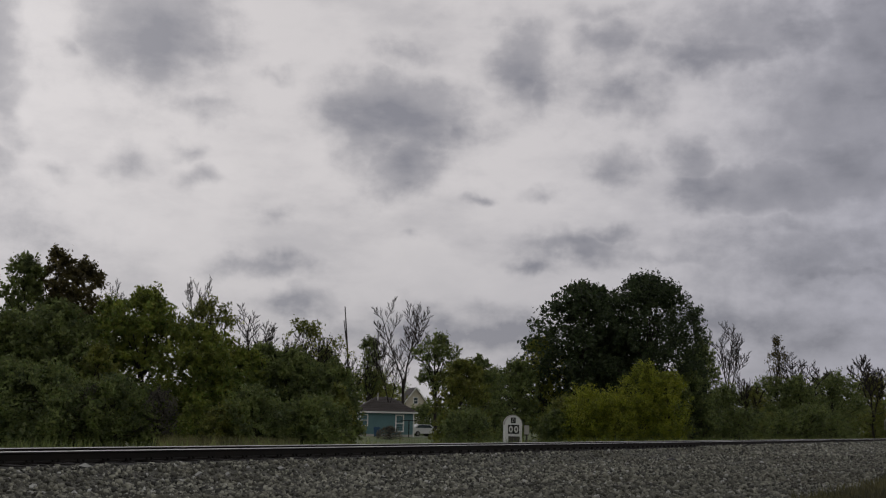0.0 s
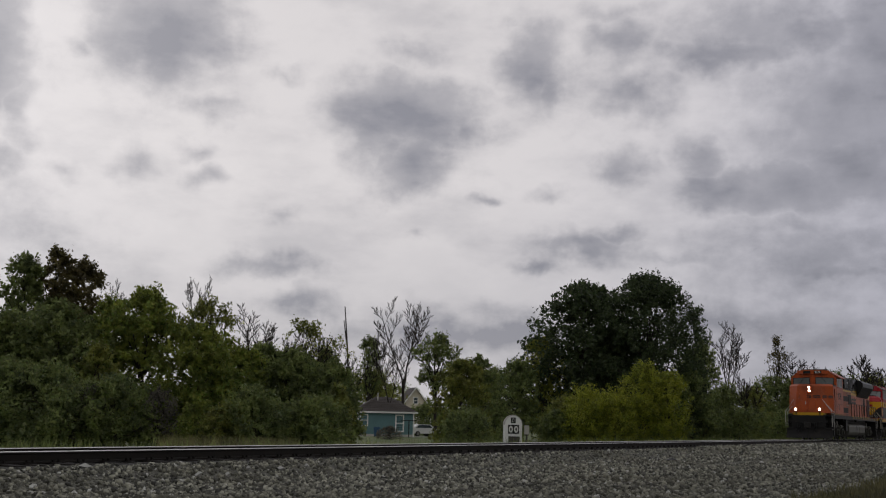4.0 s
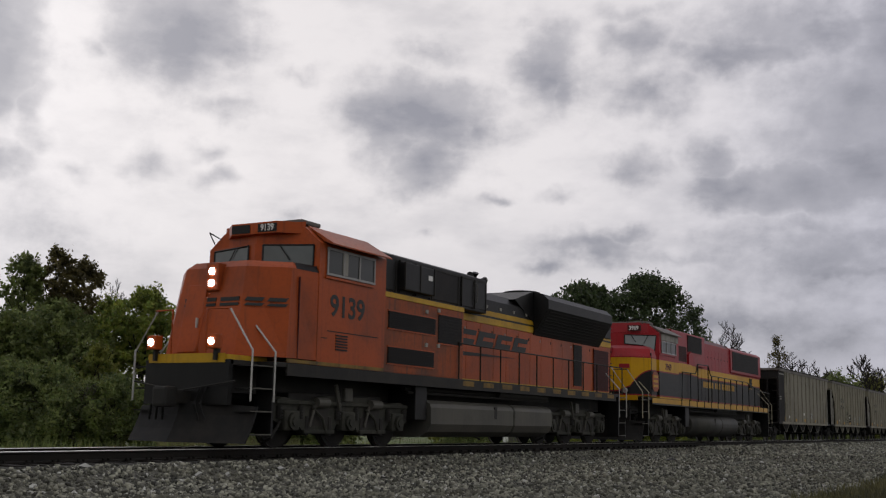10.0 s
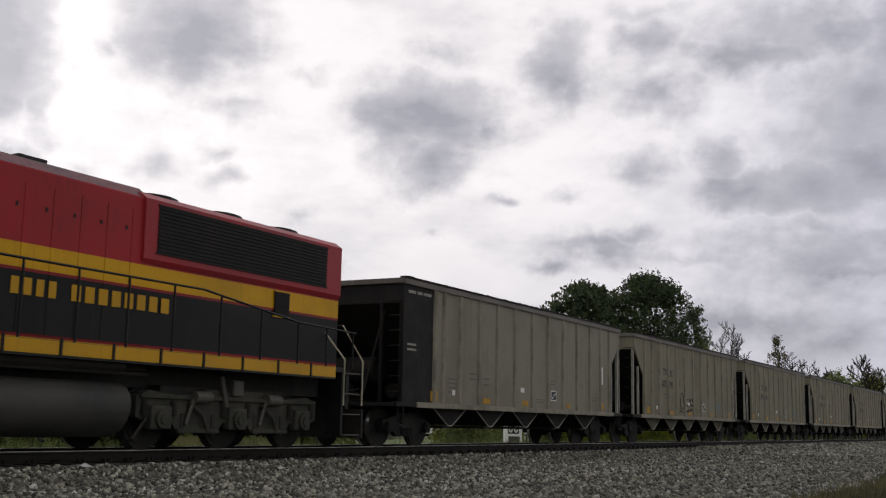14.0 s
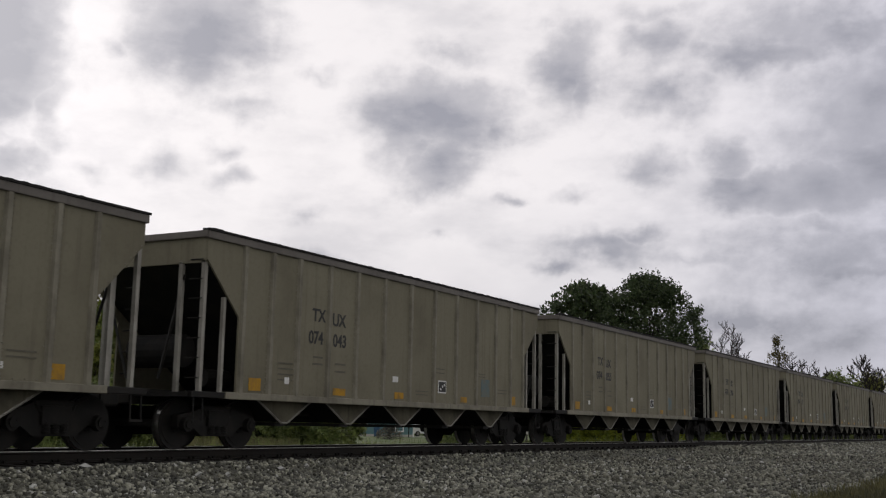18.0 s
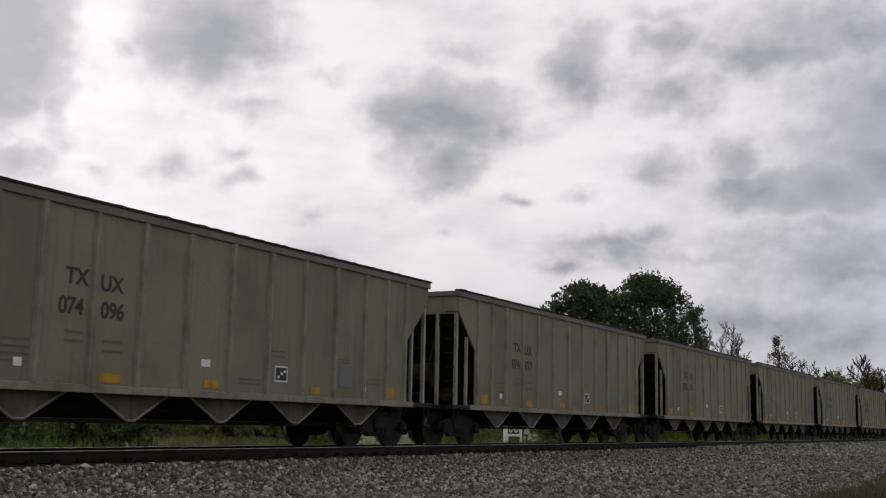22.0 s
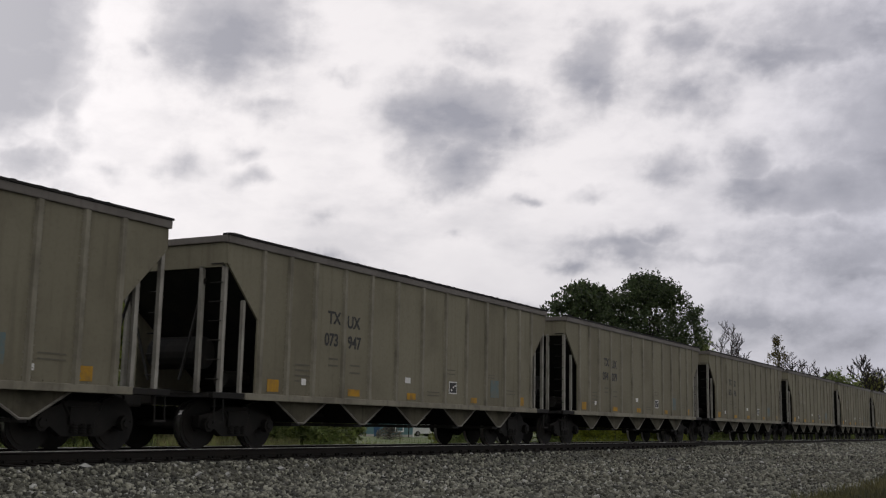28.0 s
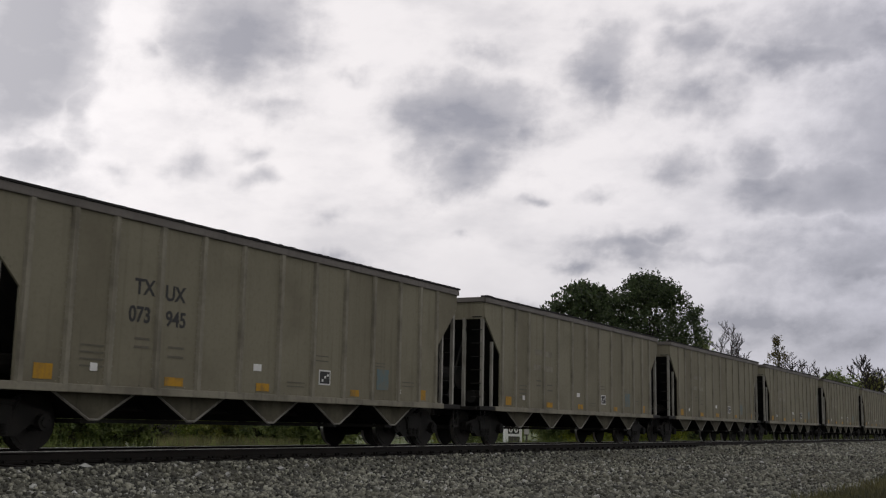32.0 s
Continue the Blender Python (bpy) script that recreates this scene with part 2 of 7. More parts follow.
def cloud_sheet():
    """The cloud cover: a wide shallow dome that drifts with the wind; thin cloud glows white, thick cloud grey."""
    n, rim, high = 72, 4300.0, 520.0
    g = Geo()
    rings = [0.0, 0.06, 0.13, 0.22, 0.32, 0.43, 0.55, 0.67, 0.78, 0.88, 0.95, 1.0]
    vs, fs = [(0, 0, high)], []
    for r in rings[1:]:
        for k in range(n):
            a = 2 * math.pi * k / n
            vs.append((rim * r * math.cos(a), rim * r * math.sin(a), high * (1 - r * r) - 8 * r))
    for k in range(n):
        fs.append((0, 1 + (k + 1) % n, 1 + k))
    for j in range(len(rings) - 2):
        for k in range(n):
            a, b = 1 + j * n + k, 1 + j * n + (k + 1) % n
            fs.append((a, b, b + n, a + n))
    g.add(vs, fs)
    m = bpy.data.materials.new("cloud_cover")
    m.use_nodes = True
    nt = m.node_tree
    nt.nodes.clear()
    co = nt.nodes.new("ShaderNodeTexCoord").outputs["Object"]
    sep = nt.nodes.new("ShaderNodeSeparateXYZ")
    nt.links.new(co, sep.inputs[0])
    x, y, z = sep.outputs
    # bearing from the track's direction and height over the horizon, in degrees
    az = mth(nt, "MULTIPLY", mth(nt, "ARCTAN2", x, y), 57.29578)
    flat = mth(nt, "SQRT", mth(nt, "ADD", mth(nt, "MULTIPLY", x, x), mth(nt, "MULTIPLY", y, y)))
    el = mth(nt, "MULTIPLY", mth(nt, "ARCTAN2", z, flat), 57.29578)
    cmb = nt.nodes.new("ShaderNodeCombineXYZ")
    nt.links.new(az, cmb.inputs[0])
    nt.links.new(el, cmb.inputs[1])
    sky_co = cmb.outputs[0]
    edge = nt.nodes.new("ShaderNodeTexNoise")
    edge.inputs["Scale"].default_value, edge.inputs["Detail"].default_value, edge.inputs["Roughness"].default_value = 0.42, 4.0, 0.5
    nt.links.new(sky_co, edge.inputs["Vector"])
    off = nt.nodes.new("ShaderNodeVectorMath")
    off.operation = "MULTIPLY_ADD"
    off.inputs[1].default_value, off.inputs[2].default_value = (2.9, 2.4, 0), (-1.45, -1.2, 0)
    nt.links.new(edge.outputs["Color"], off.inputs[0])
    warp = nt.nodes.new("ShaderNodeVectorMath")
    nt.links.new(sky_co, warp.inputs[0])
    nt.links.new(off.outputs[0], warp.inputs[1])

    total = [None]

    def bank(a, e, wa, we, k):
        """A thick cloud: bearing, height, half width, half height, weight."""
        s = nt.nodes.new("ShaderNodeVectorMath")
        s.operation = "MULTIPLY_ADD"
        s.inputs[1].default_value, s.inputs[2].default_value = (1 / wa, 1 / we, 0), (-a / wa, -e / we, 0)
        nt.links.new(warp.outputs[0], s.inputs[0])
        ln = nt.nodes.new("ShaderNodeVectorMath")
        ln.operation = "LENGTH"
        nt.links.new(s.outputs[0], ln.inputs[0])
        d = mth(nt, "MULTIPLY", mth(nt, "SUBTRACT", 1.35, ln.outputs["Value"]), 0.15 + 1.05 * k)
        total[0] = d if total[0] is None else mth(nt, "MAXIMUM", total[0], d)

    bank(35.4, 17.6, 2.9, 4.2, 1.6)
    bank(38.1, 14.6, 1.3, 1.9, 0.6)
    bank(44.9, 19.7, 4.0, 3.4, 0.98)
    bank(45.6, 17.7, 2.4, 2.0, 0.6)
    bank(47.7, 16.0, 3.1, 0.8, 0.4)
    bank(41.0, 18.3, 1.3, 0.9, 0.4)
    bank(51.7, 18.0, 1.2, 0.7, 0.35)
    bank(58.2, 16.1, 4.8, 2.4, 0.85)
    bank(56.5, 15.1, 2.5, 2.7, 0.7)
    bank(58.5, 13.5, 2.5, 2.1, 0.85)
    bank(58.3, 12.3, 0.9, 0.9, 0.6)
    bank(61.3, 15.5, 2.1, 1.2, 0.6)
    bank(58.0, 18.9, 3.1, 0.9, 0.3)
    bank(55.8, 16.6, 1.8, 1.5, 0.5)
    bank(44.1, 12.6, 1.3, 1.2, 0.42)
    bank(46.9, 13.8, 1.2, 0.7, 0.42)
    bank(47.7, 12.4, 1.3, 0.7, 0.42)
    bank(36.6, 12.2, 2.0, 1.1, 0.7)
    bank(40.7, 12.2, 1.3, 0.7, 0.4)
    bank(51.4, 10.6, 1.3, 0.5, 0.15)
    bank(58.6, 9.7, 1.2, 0.4, 0.3)
    bank(64.8, 18.4, 2.1, 2.6, 0.65)
    bank(65.7, 17.2, 1.1, 1.4, 0.5)
    bank(69.2, 20.0, 2.7, 1.3, 0.55)
    bank(70.2, 16.9, 2.7, 1.4, 0.6)
    bank(70.0, 13.4, 1.7, 1.4, 0.5)
    bank(62.3, 11.8, 0.8, 0.4, 0.45)
    bank(66.0, 12.2, 1.2, 0.4, 0.25)
    bank(76.0, 19.0, 4.6, 1.2, 0.75)
    bank(74.2, 18.5, 2.0, 0.9, 0.6)
    bank(79.7, 19.7, 3.5, 1.5, 0.7)
    bank(74.9, 12.1, 2.9, 1.3, 1.0)
    bank(78.3, 12.1, 4.7, 1.5, 1.0)
    bank(81.6, 12.8, 3.3, 1.9, 1.0)
    bank(80.9, 15.6, 2.8, 3.2, 0.9)
    bank(82.5, 18.5, 1.9, 3.2, 0.85)
    bank(73.6, 13.5, 1.7, 1.7, 0.6)
    bank(78.5, 10.2, 4.0, 0.9, 0.4)
    bank(67.6, 9.3, 3.2, 0.8, 0.6)
    bank(69.3, 9.9, 1.8, 0.6, 0.5)
    bank(65.6, 8.5, 1.5, 0.5, 0.5)
    bank(72.6, 8.9, 4.0, 0.7, 0.3)
    bank(80.1, 7.9, 5.2, 0.8, 0.5)
    bank(76.3, 9.1, 2.9, 0.6, 0.3)
    bank(51.5, 7.9, 3.3, 0.7, 0.55)
    bank(53.0, 6.1, 2.6, 1.1, 0.5)
    bank(62.1, 4.9, 6.6, 1.4, 0.42)
    bank(75.4, 5.4, 8.1, 1.5, 0.4)
    bank(69.8, 21.3, 3.2, 0.8, 0.35)
    bank(63.1, 21.1, 3.3, 0.8, 0.15)
    # broad thin veils behind the thick banks
    bank(81.0, 15.0, 6.6, 6.4, 0.62)
    bank(84.0, 18.0, 4.6, 5.6, 0.9)
    bank(77.0, 20.0, 5.4, 2.6, 0.60)
    bank(44.6, 18.6, 4.8, 3.4, 0.35)
    bank(58.4, 15.4, 5.0, 3.6, 0.30)
    bank(67.8, 18.2, 5.6, 3.4, 0.22)
    bank(79.5, 8.6, 8.0, 2.8, 0.45)
    bank(39.5, 9.0, 4.0, 3.0, 0.20)
    puff = noise_of(nt, 0.30, 8, 0.56, sky_co, (1.0, 1.3, 1.0))
    curl = noise_of(nt, 0.9, 7, 0.6, sky_co, (1.0, 1.25, 1.0))
    dens = mth(nt, "ADD", total[0], mth(nt, "MULTIPLY", mth(nt, "SUBTRACT", puff, 0.5), 1.15))
    dens = mth(nt, "ADD", dens, mth(nt, "MULTIPLY", mth(nt, "SUBTRACT", curl, 0.5), 0.5))
    core = mth(nt, "MULTIPLY", ramp(nt, dens, 0.4, 2.0), 0.36)
    dens = mth(nt, "ADD", mth(nt, "MULTIPLY", ramp(nt, dens, 0.02, 0.92), 0.58), core)
    veil = noise_of(nt, 0.16, 7, 0.55, sky_co, (1.0, 2.2, 1.0))
    fine = noise_of(nt, 0.42, 6, 0.55, sky_co, (1.0, 1.6, 1.0))
    dens = mth(nt, "ADD", dens, mth(nt, "MULTIPLY", ramp(nt, veil, 0.40, 0.75), 0.30))
    dens = mth(nt, "ADD", dens, mth(nt, "MULTIPLY", mth(nt, "SUBTRACT", fine, 0.5), 0.24))
    dens = mth(nt, "ADD", dens, mth(nt, "MULTIPLY", ramp(nt, el, 14.0, 1.0), 0.46), None, True)
    # thin cloud is pale and warm round the hidden sun, and bright again behind the viewer
    way = nt.nodes.new("ShaderNodeVectorMath")
    way.operation = "NORMALIZE"
    nt.links.new(co, way.inputs[0])
    dot = nt.nodes.new("ShaderNodeVectorMath")
    dot.operation = "DOT_PRODUCT"
    dot.inputs[1].default_value = (math.sin(radians(53)) * 0.95, math.cos(radians(53)) * 0.95, 0.31)
    nt.links.new(way.outputs[0], dot.inputs[0])
    close = dot.outputs["Value"]
    thin = mixc(nt, ramp(nt, close, 0.0, 0.88), (0.70, 0.682, 0.682), (0.680, 0.672, 0.765))
    thin = mixc(nt, ramp(nt, close, 0.84, 1.0), thin, (0.90, 0.856, 0.866))
    col = mixc(nt, dens, thin, mixc(nt, ramp(nt, close, 0.0, 0.88), (0.42, 0.412, 0.412), (0.296, 0.296, 0.350)))
    em = nt.nodes.new("ShaderNodeEmission")
    nt.links.new(col, em.inputs[0])
    em.inputs[1].default_value = 1.0
    tr = nt.nodes.new("ShaderNodeBsdfTransparent")
    mix = nt.nodes.new("ShaderNodeMixShader")
    mix.inputs[0].default_value = 0.9
    nt.links.new(tr.outputs[0], mix.inputs[1])
    nt.links.new(em.outputs[0], mix.inputs[2])
    out = nt.nodes.new("ShaderNodeOutputMaterial")
    nt.links.new(mix.outputs[0], out.inputs[0])
    ob = new("cloud_backdrop", g.mesh("cloud_backdrop", [m], True))
    return tagged(ob, "grey broken evening cloud cover with bright gaps", "sky", "", "structure")


clouds = cloud_sheet()

# ---------------------------------------------------------------- ground and track
def smooth(t):
    t = np.clip(t, 0, 1)
    return t * t * (3 - 2 * t)


def ground_z(x, y):
    """Height of the land: a low ballast bank under the track, gravel before it, lower grass land beyond."""
    z = -0.53 + 0.23 * smooth((y - 11.3) / 1.5)
    z = z + (GROUND + 0.30) * smooth((y - 17.4) / 3.0)
    z = z + np.where(y < 9, 0.05 * np.sin(x * 0.23) * np.cos(y * 0.31), 0)
    z = z + 0.22 * smooth((3.6 - y) / 3.0) * smooth((x - 8) / 8.0)
    return z + np.where(y > 22, 0.12 * np.sin(x * 0.05 + 1.0) * np.sin(y * 0.06), 0)


def ground_material():
    m, nt, b = nodes_of("ground_cover")
    co = nt.nodes.new("ShaderNodeTexCoord").outputs["Object"]
    sep = nt.nodes.new("ShaderNodeSeparateXYZ")
    nt.links.new(co, sep.inputs[0])
    y = sep.outputs[1]
    rag = mth(nt, "MULTIPLY", mth(nt, "SUBTRACT", noise_of(nt, 0.8, 6, 0.6), 0.5), 2.4)
    yy = mth(nt, "ADD", y, rag)
    vor = nt.nodes.new("ShaderNodeTexVoronoi")
    vor.inputs["Scale"].default_value = 17.0
    nt.links.new(co, vor.inputs["Vector"])
    sepc = nt.nodes.new("ShaderNodeSeparateColor")
    nt.links.new(vor.outputs["Color"], sepc.inputs[0])
    stone = mixc(nt, sepc.outputs[0], (0.018, 0.0182, 0.0145), (0.135, 0.134, 0.104))
    stone = mixc(nt, mth(nt, "MULTIPLY", ramp(nt, noise_of(nt, 0.35, 4), 0.45, 0.7), 0.45), stone, (0.085, 0.078, 0.052))
    stone = mixc(nt, mth(nt, "MULTIPLY", ramp(nt, y, 10.5, 5.0), 0.25), stone, (0.040, 0.038, 0.027))
    # shade of the track put into the colour: the bed goes near black
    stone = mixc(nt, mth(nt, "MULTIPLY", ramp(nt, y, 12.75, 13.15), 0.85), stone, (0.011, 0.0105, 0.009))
    grass = mixc(nt, ramp(nt, noise_of(nt, 0.25, 6, 0.6), 0.35, 0.7), (0.120, 0.180, 0.055), (0.185, 0.190, 0.085))
    grass = mixc(nt, ramp(nt, noise_of(nt, 9, 5, 0.7), 0.4, 0.7), grass, (0.033, 0.043, 0.0145))
    col = mixc(nt, ramp(nt, yy, 17.8, 18.6), stone, grass)
    near = mth(nt, "SUBTRACT", yy, mth(nt, "MULTIPLY", sep.outputs[0], 0.02))
    dry = mixc(nt, ramp(nt, noise_of(nt, 1.2, 6, 0.6), 0.35, 0.65), (0.040, 0.052, 0.0165), (0.078, 0.074, 0.033))
    col = mixc(nt, ramp(nt, near, 3.3, 2.5), col, dry)
    finish(nt, b, col, 0.9, 0.0, vor.outputs["Distance"], 0.9, 0.05)
    return m


def ground_sheet():
    def axis(fine0, fine1, step, far):
        mid = np.arange(fine0, fine1 + 0.01, step)
        out = np.geomspace(step * 1.4, far, 26)
        return np.concatenate([fine0 - out[::-1], mid, fine1 + out])
    xs, ys = axis(-6, 70, 0.8, 4200), axis(0, 24, 0.3, 4200)
    X, Y = np.meshgrid(xs, ys, indexing="ij")
    Z = ground_z(X, Y)
    nx, ny = X.shape
    g = Geo()
    g.v = list(zip(X.ravel().tolist(), Y.ravel().tolist(), Z.ravel().tolist()))
    g.f = [(i * ny + j, (i + 1) * ny + j, (i + 1) * ny + j + 1, i * ny + j + 1) for i in range(nx - 1) for j in range(ny - 1)]
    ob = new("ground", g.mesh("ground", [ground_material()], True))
    return tagged(ob, "grey gravel and rough autumn grass land beside the railway", "ground", "", "structure")


ground_sheet()


def stone_material():
    m, nt, b = nodes_of("crushed_stone")
    isl = nt.nodes.new("ShaderNodeNewGeometry").outputs["Random Per Island"]
    col = mixc(nt, mth(nt, "POWER", isl, 1.7), (0.022, 0.0222, 0.0175), (0.440, 0.436, 0.345))
    col = mixc(nt, mth(nt, "MULTIPLY", ramp(nt, noise_of(nt, 0.35, 4), 0.45, 0.7), 0.40), col, (0.095, 0.088, 0.055))
    col = mixc(nt, mth(nt, "GREATER_THAN", isl, 0.975), col, (0.52, 0.52, 0.48))
    n = noise_of(nt, 40, 4, 0.6)
    col = mixc(nt, mth(nt, "MULTIPLY", n, 0.35), col, (0.033, 0.032, 0.030))
    sep = nt.nodes.new("ShaderNodeSeparateXYZ")
    nt.links.new(nt.nodes.new("ShaderNodeTexCoord").outputs["Object"], sep.inputs[0])
    col = mixc(nt, mth(nt, "MULTIPLY", ramp(nt, sep.outputs[1], 10.5, 5.0), 0.22), col, (0.048, 0.046, 0.032))
    finish(nt, b, col, 0.85, 0.0, n, 0.3, 0.004)
    return m


def scatter_stones(name, count, pick, size0, size1, material, label):
    """Many small angular stones, thrown on the ground where pick() says."""
    rng = np.random.default_rng(7)
    x, y = pick(rng, count)
    n = len(x)
    z = ground_z(x, y)
    cube = np.array([(a, b, c) for a in (-1, 1) for b in (-1, 1) for c in (-1, 1)], float)
    size = size0 + (size1 - size0) * rng.random(n) ** 2.2
    v = cube[None] * (0.38 + 0.62 * rng.random((n, 8, 3))) * (size[:, None, None] * 0.5) * (0.7 + 0.6 * rng.random((n, 1, 3)))
    q = rng.normal(size=(n, 4))
    q /= np.linalg.norm(q, axis=1, keepdims=True)
    w, a, b, c = q.T
    R = np.stack([1 - 2 * (b * b + c * c), 2 * (a * b - c * w), 2 * (a * c + b * w), 2 * (a * b + c * w), 1 - 2 * (a * a + c * c), 2 * (b * c - a * w),
                  2 * (a * c - b * w), 2 * (b * c + a * w), 1 - 2 * (a * a + b * b)], -1).reshape(n, 3, 3)
    v = np.einsum("nij,nkj->nki", R, v)
    v += np.stack([x, y, z + size * 0.22], -1)[:, None, :]
    faces = np.array([(0, 1, 3, 2), (4, 6, 7, 5), (0, 4, 5, 1), (2, 3, 7, 6), (0, 2, 6, 4), (1, 5, 7, 3)])
    f = (np.arange(n)[:, None, None] * 8 + faces[None]).reshape(-1, 4)
    me = bpy.data.meshes.new(name)
    me.vertices.add(n * 8)
    me.vertices.foreach_set("co", v.ravel())
    me.loops.add(len(f) * 4)
    me.loops.foreach_set("vertex_index", f.ravel())
    me.polygons.add(len(f))
    me.polygons.foreach_set("loop_start", np.arange(len(f)) * 4)
    me.polygons.foreach_set("loop_total", np.full(len(f), 4))
    me.materials.append(material)
    me.update()
    me.validate()
    return tagged(new(name, me), label, "ballast", "", "stuff")


def near_ballast(rng, n):
    th = np.radians(36 + 49 * rng.random(n))
    r = 10 + 50 * rng.random(n) ** 1.5
    x, y = r * np.sin(th), r * np.cos(th)
    keep = (y > 2.6) & (y < 13.12 + 0.12 * np.sin(x * 1.7) * np.cos(x * 0.6))
    return x[keep], y[keep]


M_STONE = stone_material()
scatter_stones("ballast_stone", 105000, near_ballast, 0.026, 0.085, M_STONE, "grey crushed stone ballast beside the rails")


def far_ballast(rng, n):
    x = 45 + 85 * rng.random(n) ** 1.2
    y = 13.15 - 6.2 * rng.random(n) ** 1.3
    return x, y


scatter_stones("ballast_stone", 26000, far_ballast, 0.06, 0.15, M_STONE, "grey crushed stone ballast farther along the track")


def litter(x, y, w, label, material, name):
    """A crumpled scrap lying on the stones."""
    rng = random.Random(int(x * 10))
    z = float(ground_z(np.array(x), np.array(y))) + 0.03
    g = Geo()
    n = 7
    ring = [(x + w * math.cos(6.283 * k / n) * rng.uniform(0.6, 1.1), y + 0.6 * w * math.sin(6.283 * k / n) * rng.uniform(0.6, 1.1), z + rng.uniform(0.0, 0.05)) for k in range(n)]
    g.add(ring + [(x, y, z + 0.07), (x, y, z - 0.02)], [(k, (k + 1) % n, n) for k in range(n)] + [((k + 1) % n, k, n + 1) for k in range(n)])
    ob = new(name, g.mesh(name, [material]))
    return tagged(ob, label, "litter")


M_PAPER = plain("dirty_paper", (0.34, 0.34, 0.32), 0.8)
M_SCRAP = plain("scrap_black", (0.015, 0.015, 0.016), 0.7)
litter(11.81, 12.64, 0.13, "small white scrap lying on the ballast", M_PAPER, "paper_scrap")
litter(13.47, 11.91, 0.1, "small white scrap lying on the ballast", M_PAPER, "paper_scrap")
litter(14.08, 11.82, 0.07, "small white scrap lying on the ballast", M_PAPER, "paper_scrap")
litter(14.99, 12.15, 0.07, "small white scrap lying on the ballast", M_PAPER, "paper_scrap")
litter(15.74, 12.04, 0.11, "small white scrap lying on the ballast", M_PAPER, "paper_scrap")
litter(16.68, 12.16, 0.07, "small white scrap lying on the ballast", M_PAPER, "paper_scrap")
litter(11.47, 7.41, 0.05, "small white scrap lying on the ballast", M_PAPER, "paper_scrap")
litter(33.33, 10.54, 0.30, "black torn rubber scrap on the ballast", M_SCRAP, "rubber_scrap")


def railway():
    top = thing("railway_track", "rusty steel rails on dark timber sleepers in ballast", "railway track", "", (0, 0, RAIL_Z))
    top["kind"] = "structure"
    for y in (TRACK_Y - 0.755, TRACK_Y + 0.755):
        prof = [(y - 0.075, -0.185), (y + 0.075, -0.185), (y + 0.075, -0.165), (y + 0.012, -0.145), (y + 0.012, -0.045), (y + 0.037, -0.035), (y + 0.037, -0.008),
                (y + 0.028, -0.002), (y - 0.028, -0.002), (y - 0.037, -0.008), (y - 0.037, -0.035), (y - 0.012, -0.045), (y - 0.012, -0.145), (y - 0.075, -0.165)]
        g = Geo().prism(prof, "x", -150.0, 900.0)
        r = part("rail", g, M_RAIL, top, "rusty steel rail")
        part("rail_head", Geo().prism([(y - 0.039, -0.011), (y + 0.039, -0.011), (y + 0.039, -0.008), (y + 0.029, 0.001), (y - 0.029, 0.001), (y - 0.039, -0.008)], "x", -150.0, 900.0), M_RAILTOP, r, "polished running surface of the rail")
    g = Geo().box(-0.115, 0.115, -1.3, 1.3, -0.36, -0.19, 0.012)
    me = g.mesh("sleeper", [M_TIE])
    plate = Geo().box(-0.10, 0.10, -0.93, -0.58, -0.19, -0.178).box(-0.10, 0.10, 0.58, 0.93, -0.19, -0.178)
    for y in (-0.84, -0.67, 0.67, 0.84):
        plate.box(-0.07, -0.045, y - 0.02, y + 0.02, -0.178, -0.13).box(0.045, 0.07, y - 0.02, y + 0.02, -0.178, -0.13)
    pme = plate.mesh("tie_plate", [M_RAIL])
    rng = random.Random(3)
    for k in range(270):
        s = new("sleeper", me)
        s.parent = top
        s.location = (2 + k * 0.53 + rng.uniform(-0.03, 0.03), TRACK_Y + rng.uniform(-0.04, 0.04), rng.uniform(-0.012, 0.006))
        if k < 120:
            p = new("tie_plate", pme)
            p.parent = s
            p.location = (0, TRACK_Y - s.location.y, -s.location.z)


railway()

# ---------------------------------------------------------------- the train
# Every vehicle has its front coupler at x = 0, its length along +x, the viewer's side at -y and the rail top at RAIL_Z.
TRAIN, CAR_WHEELS, ENGINE_WHEELS = [], [], []


def wheelset(truck, x, r, store):
    """Two flanged wheels on an axle; the sub-part turns about its axle."""
    g = Geo()
    g.tube([(0, -0.95, 0), (0, 0.95, 0)], 0.085, 8, 0)
    for s in (-1, 1):
        y = s * 0.745
        g.disc((0, y - s * 0.062, 0), "y", r + 0.028, 0.03, 28, 0)
        g.disc((0, y, 0), "y", r, 0.12, 28, 1)
        g.disc((0, y + s * 0.060, 0), "y", r * 1.002, 0.012, 28, 0)
        g.disc((0, y + s * 0.066, 0), "y", r * 0.84, 0.02, 28, 0)
        g.disc((0, y + s * 0.075, 0), "y", r * 0.33, 0.06, 14, 0)
        for k in range(6):
            a = math.pi * k / 3
            g.disc((math.cos(a) * r * 0.58, y + s * 0.072, math.sin(a) * r * 0.58), "y", r * 0.06, 0.012, 8, 0)
    w = part("wheelset", g, [M_WHEEL, M_TREAD], truck, "dark steel wheels with bright treads")
    w.matrix_parent_inverse = Matrix.Translation((x, 0, r))
    store.append(w)
    return w


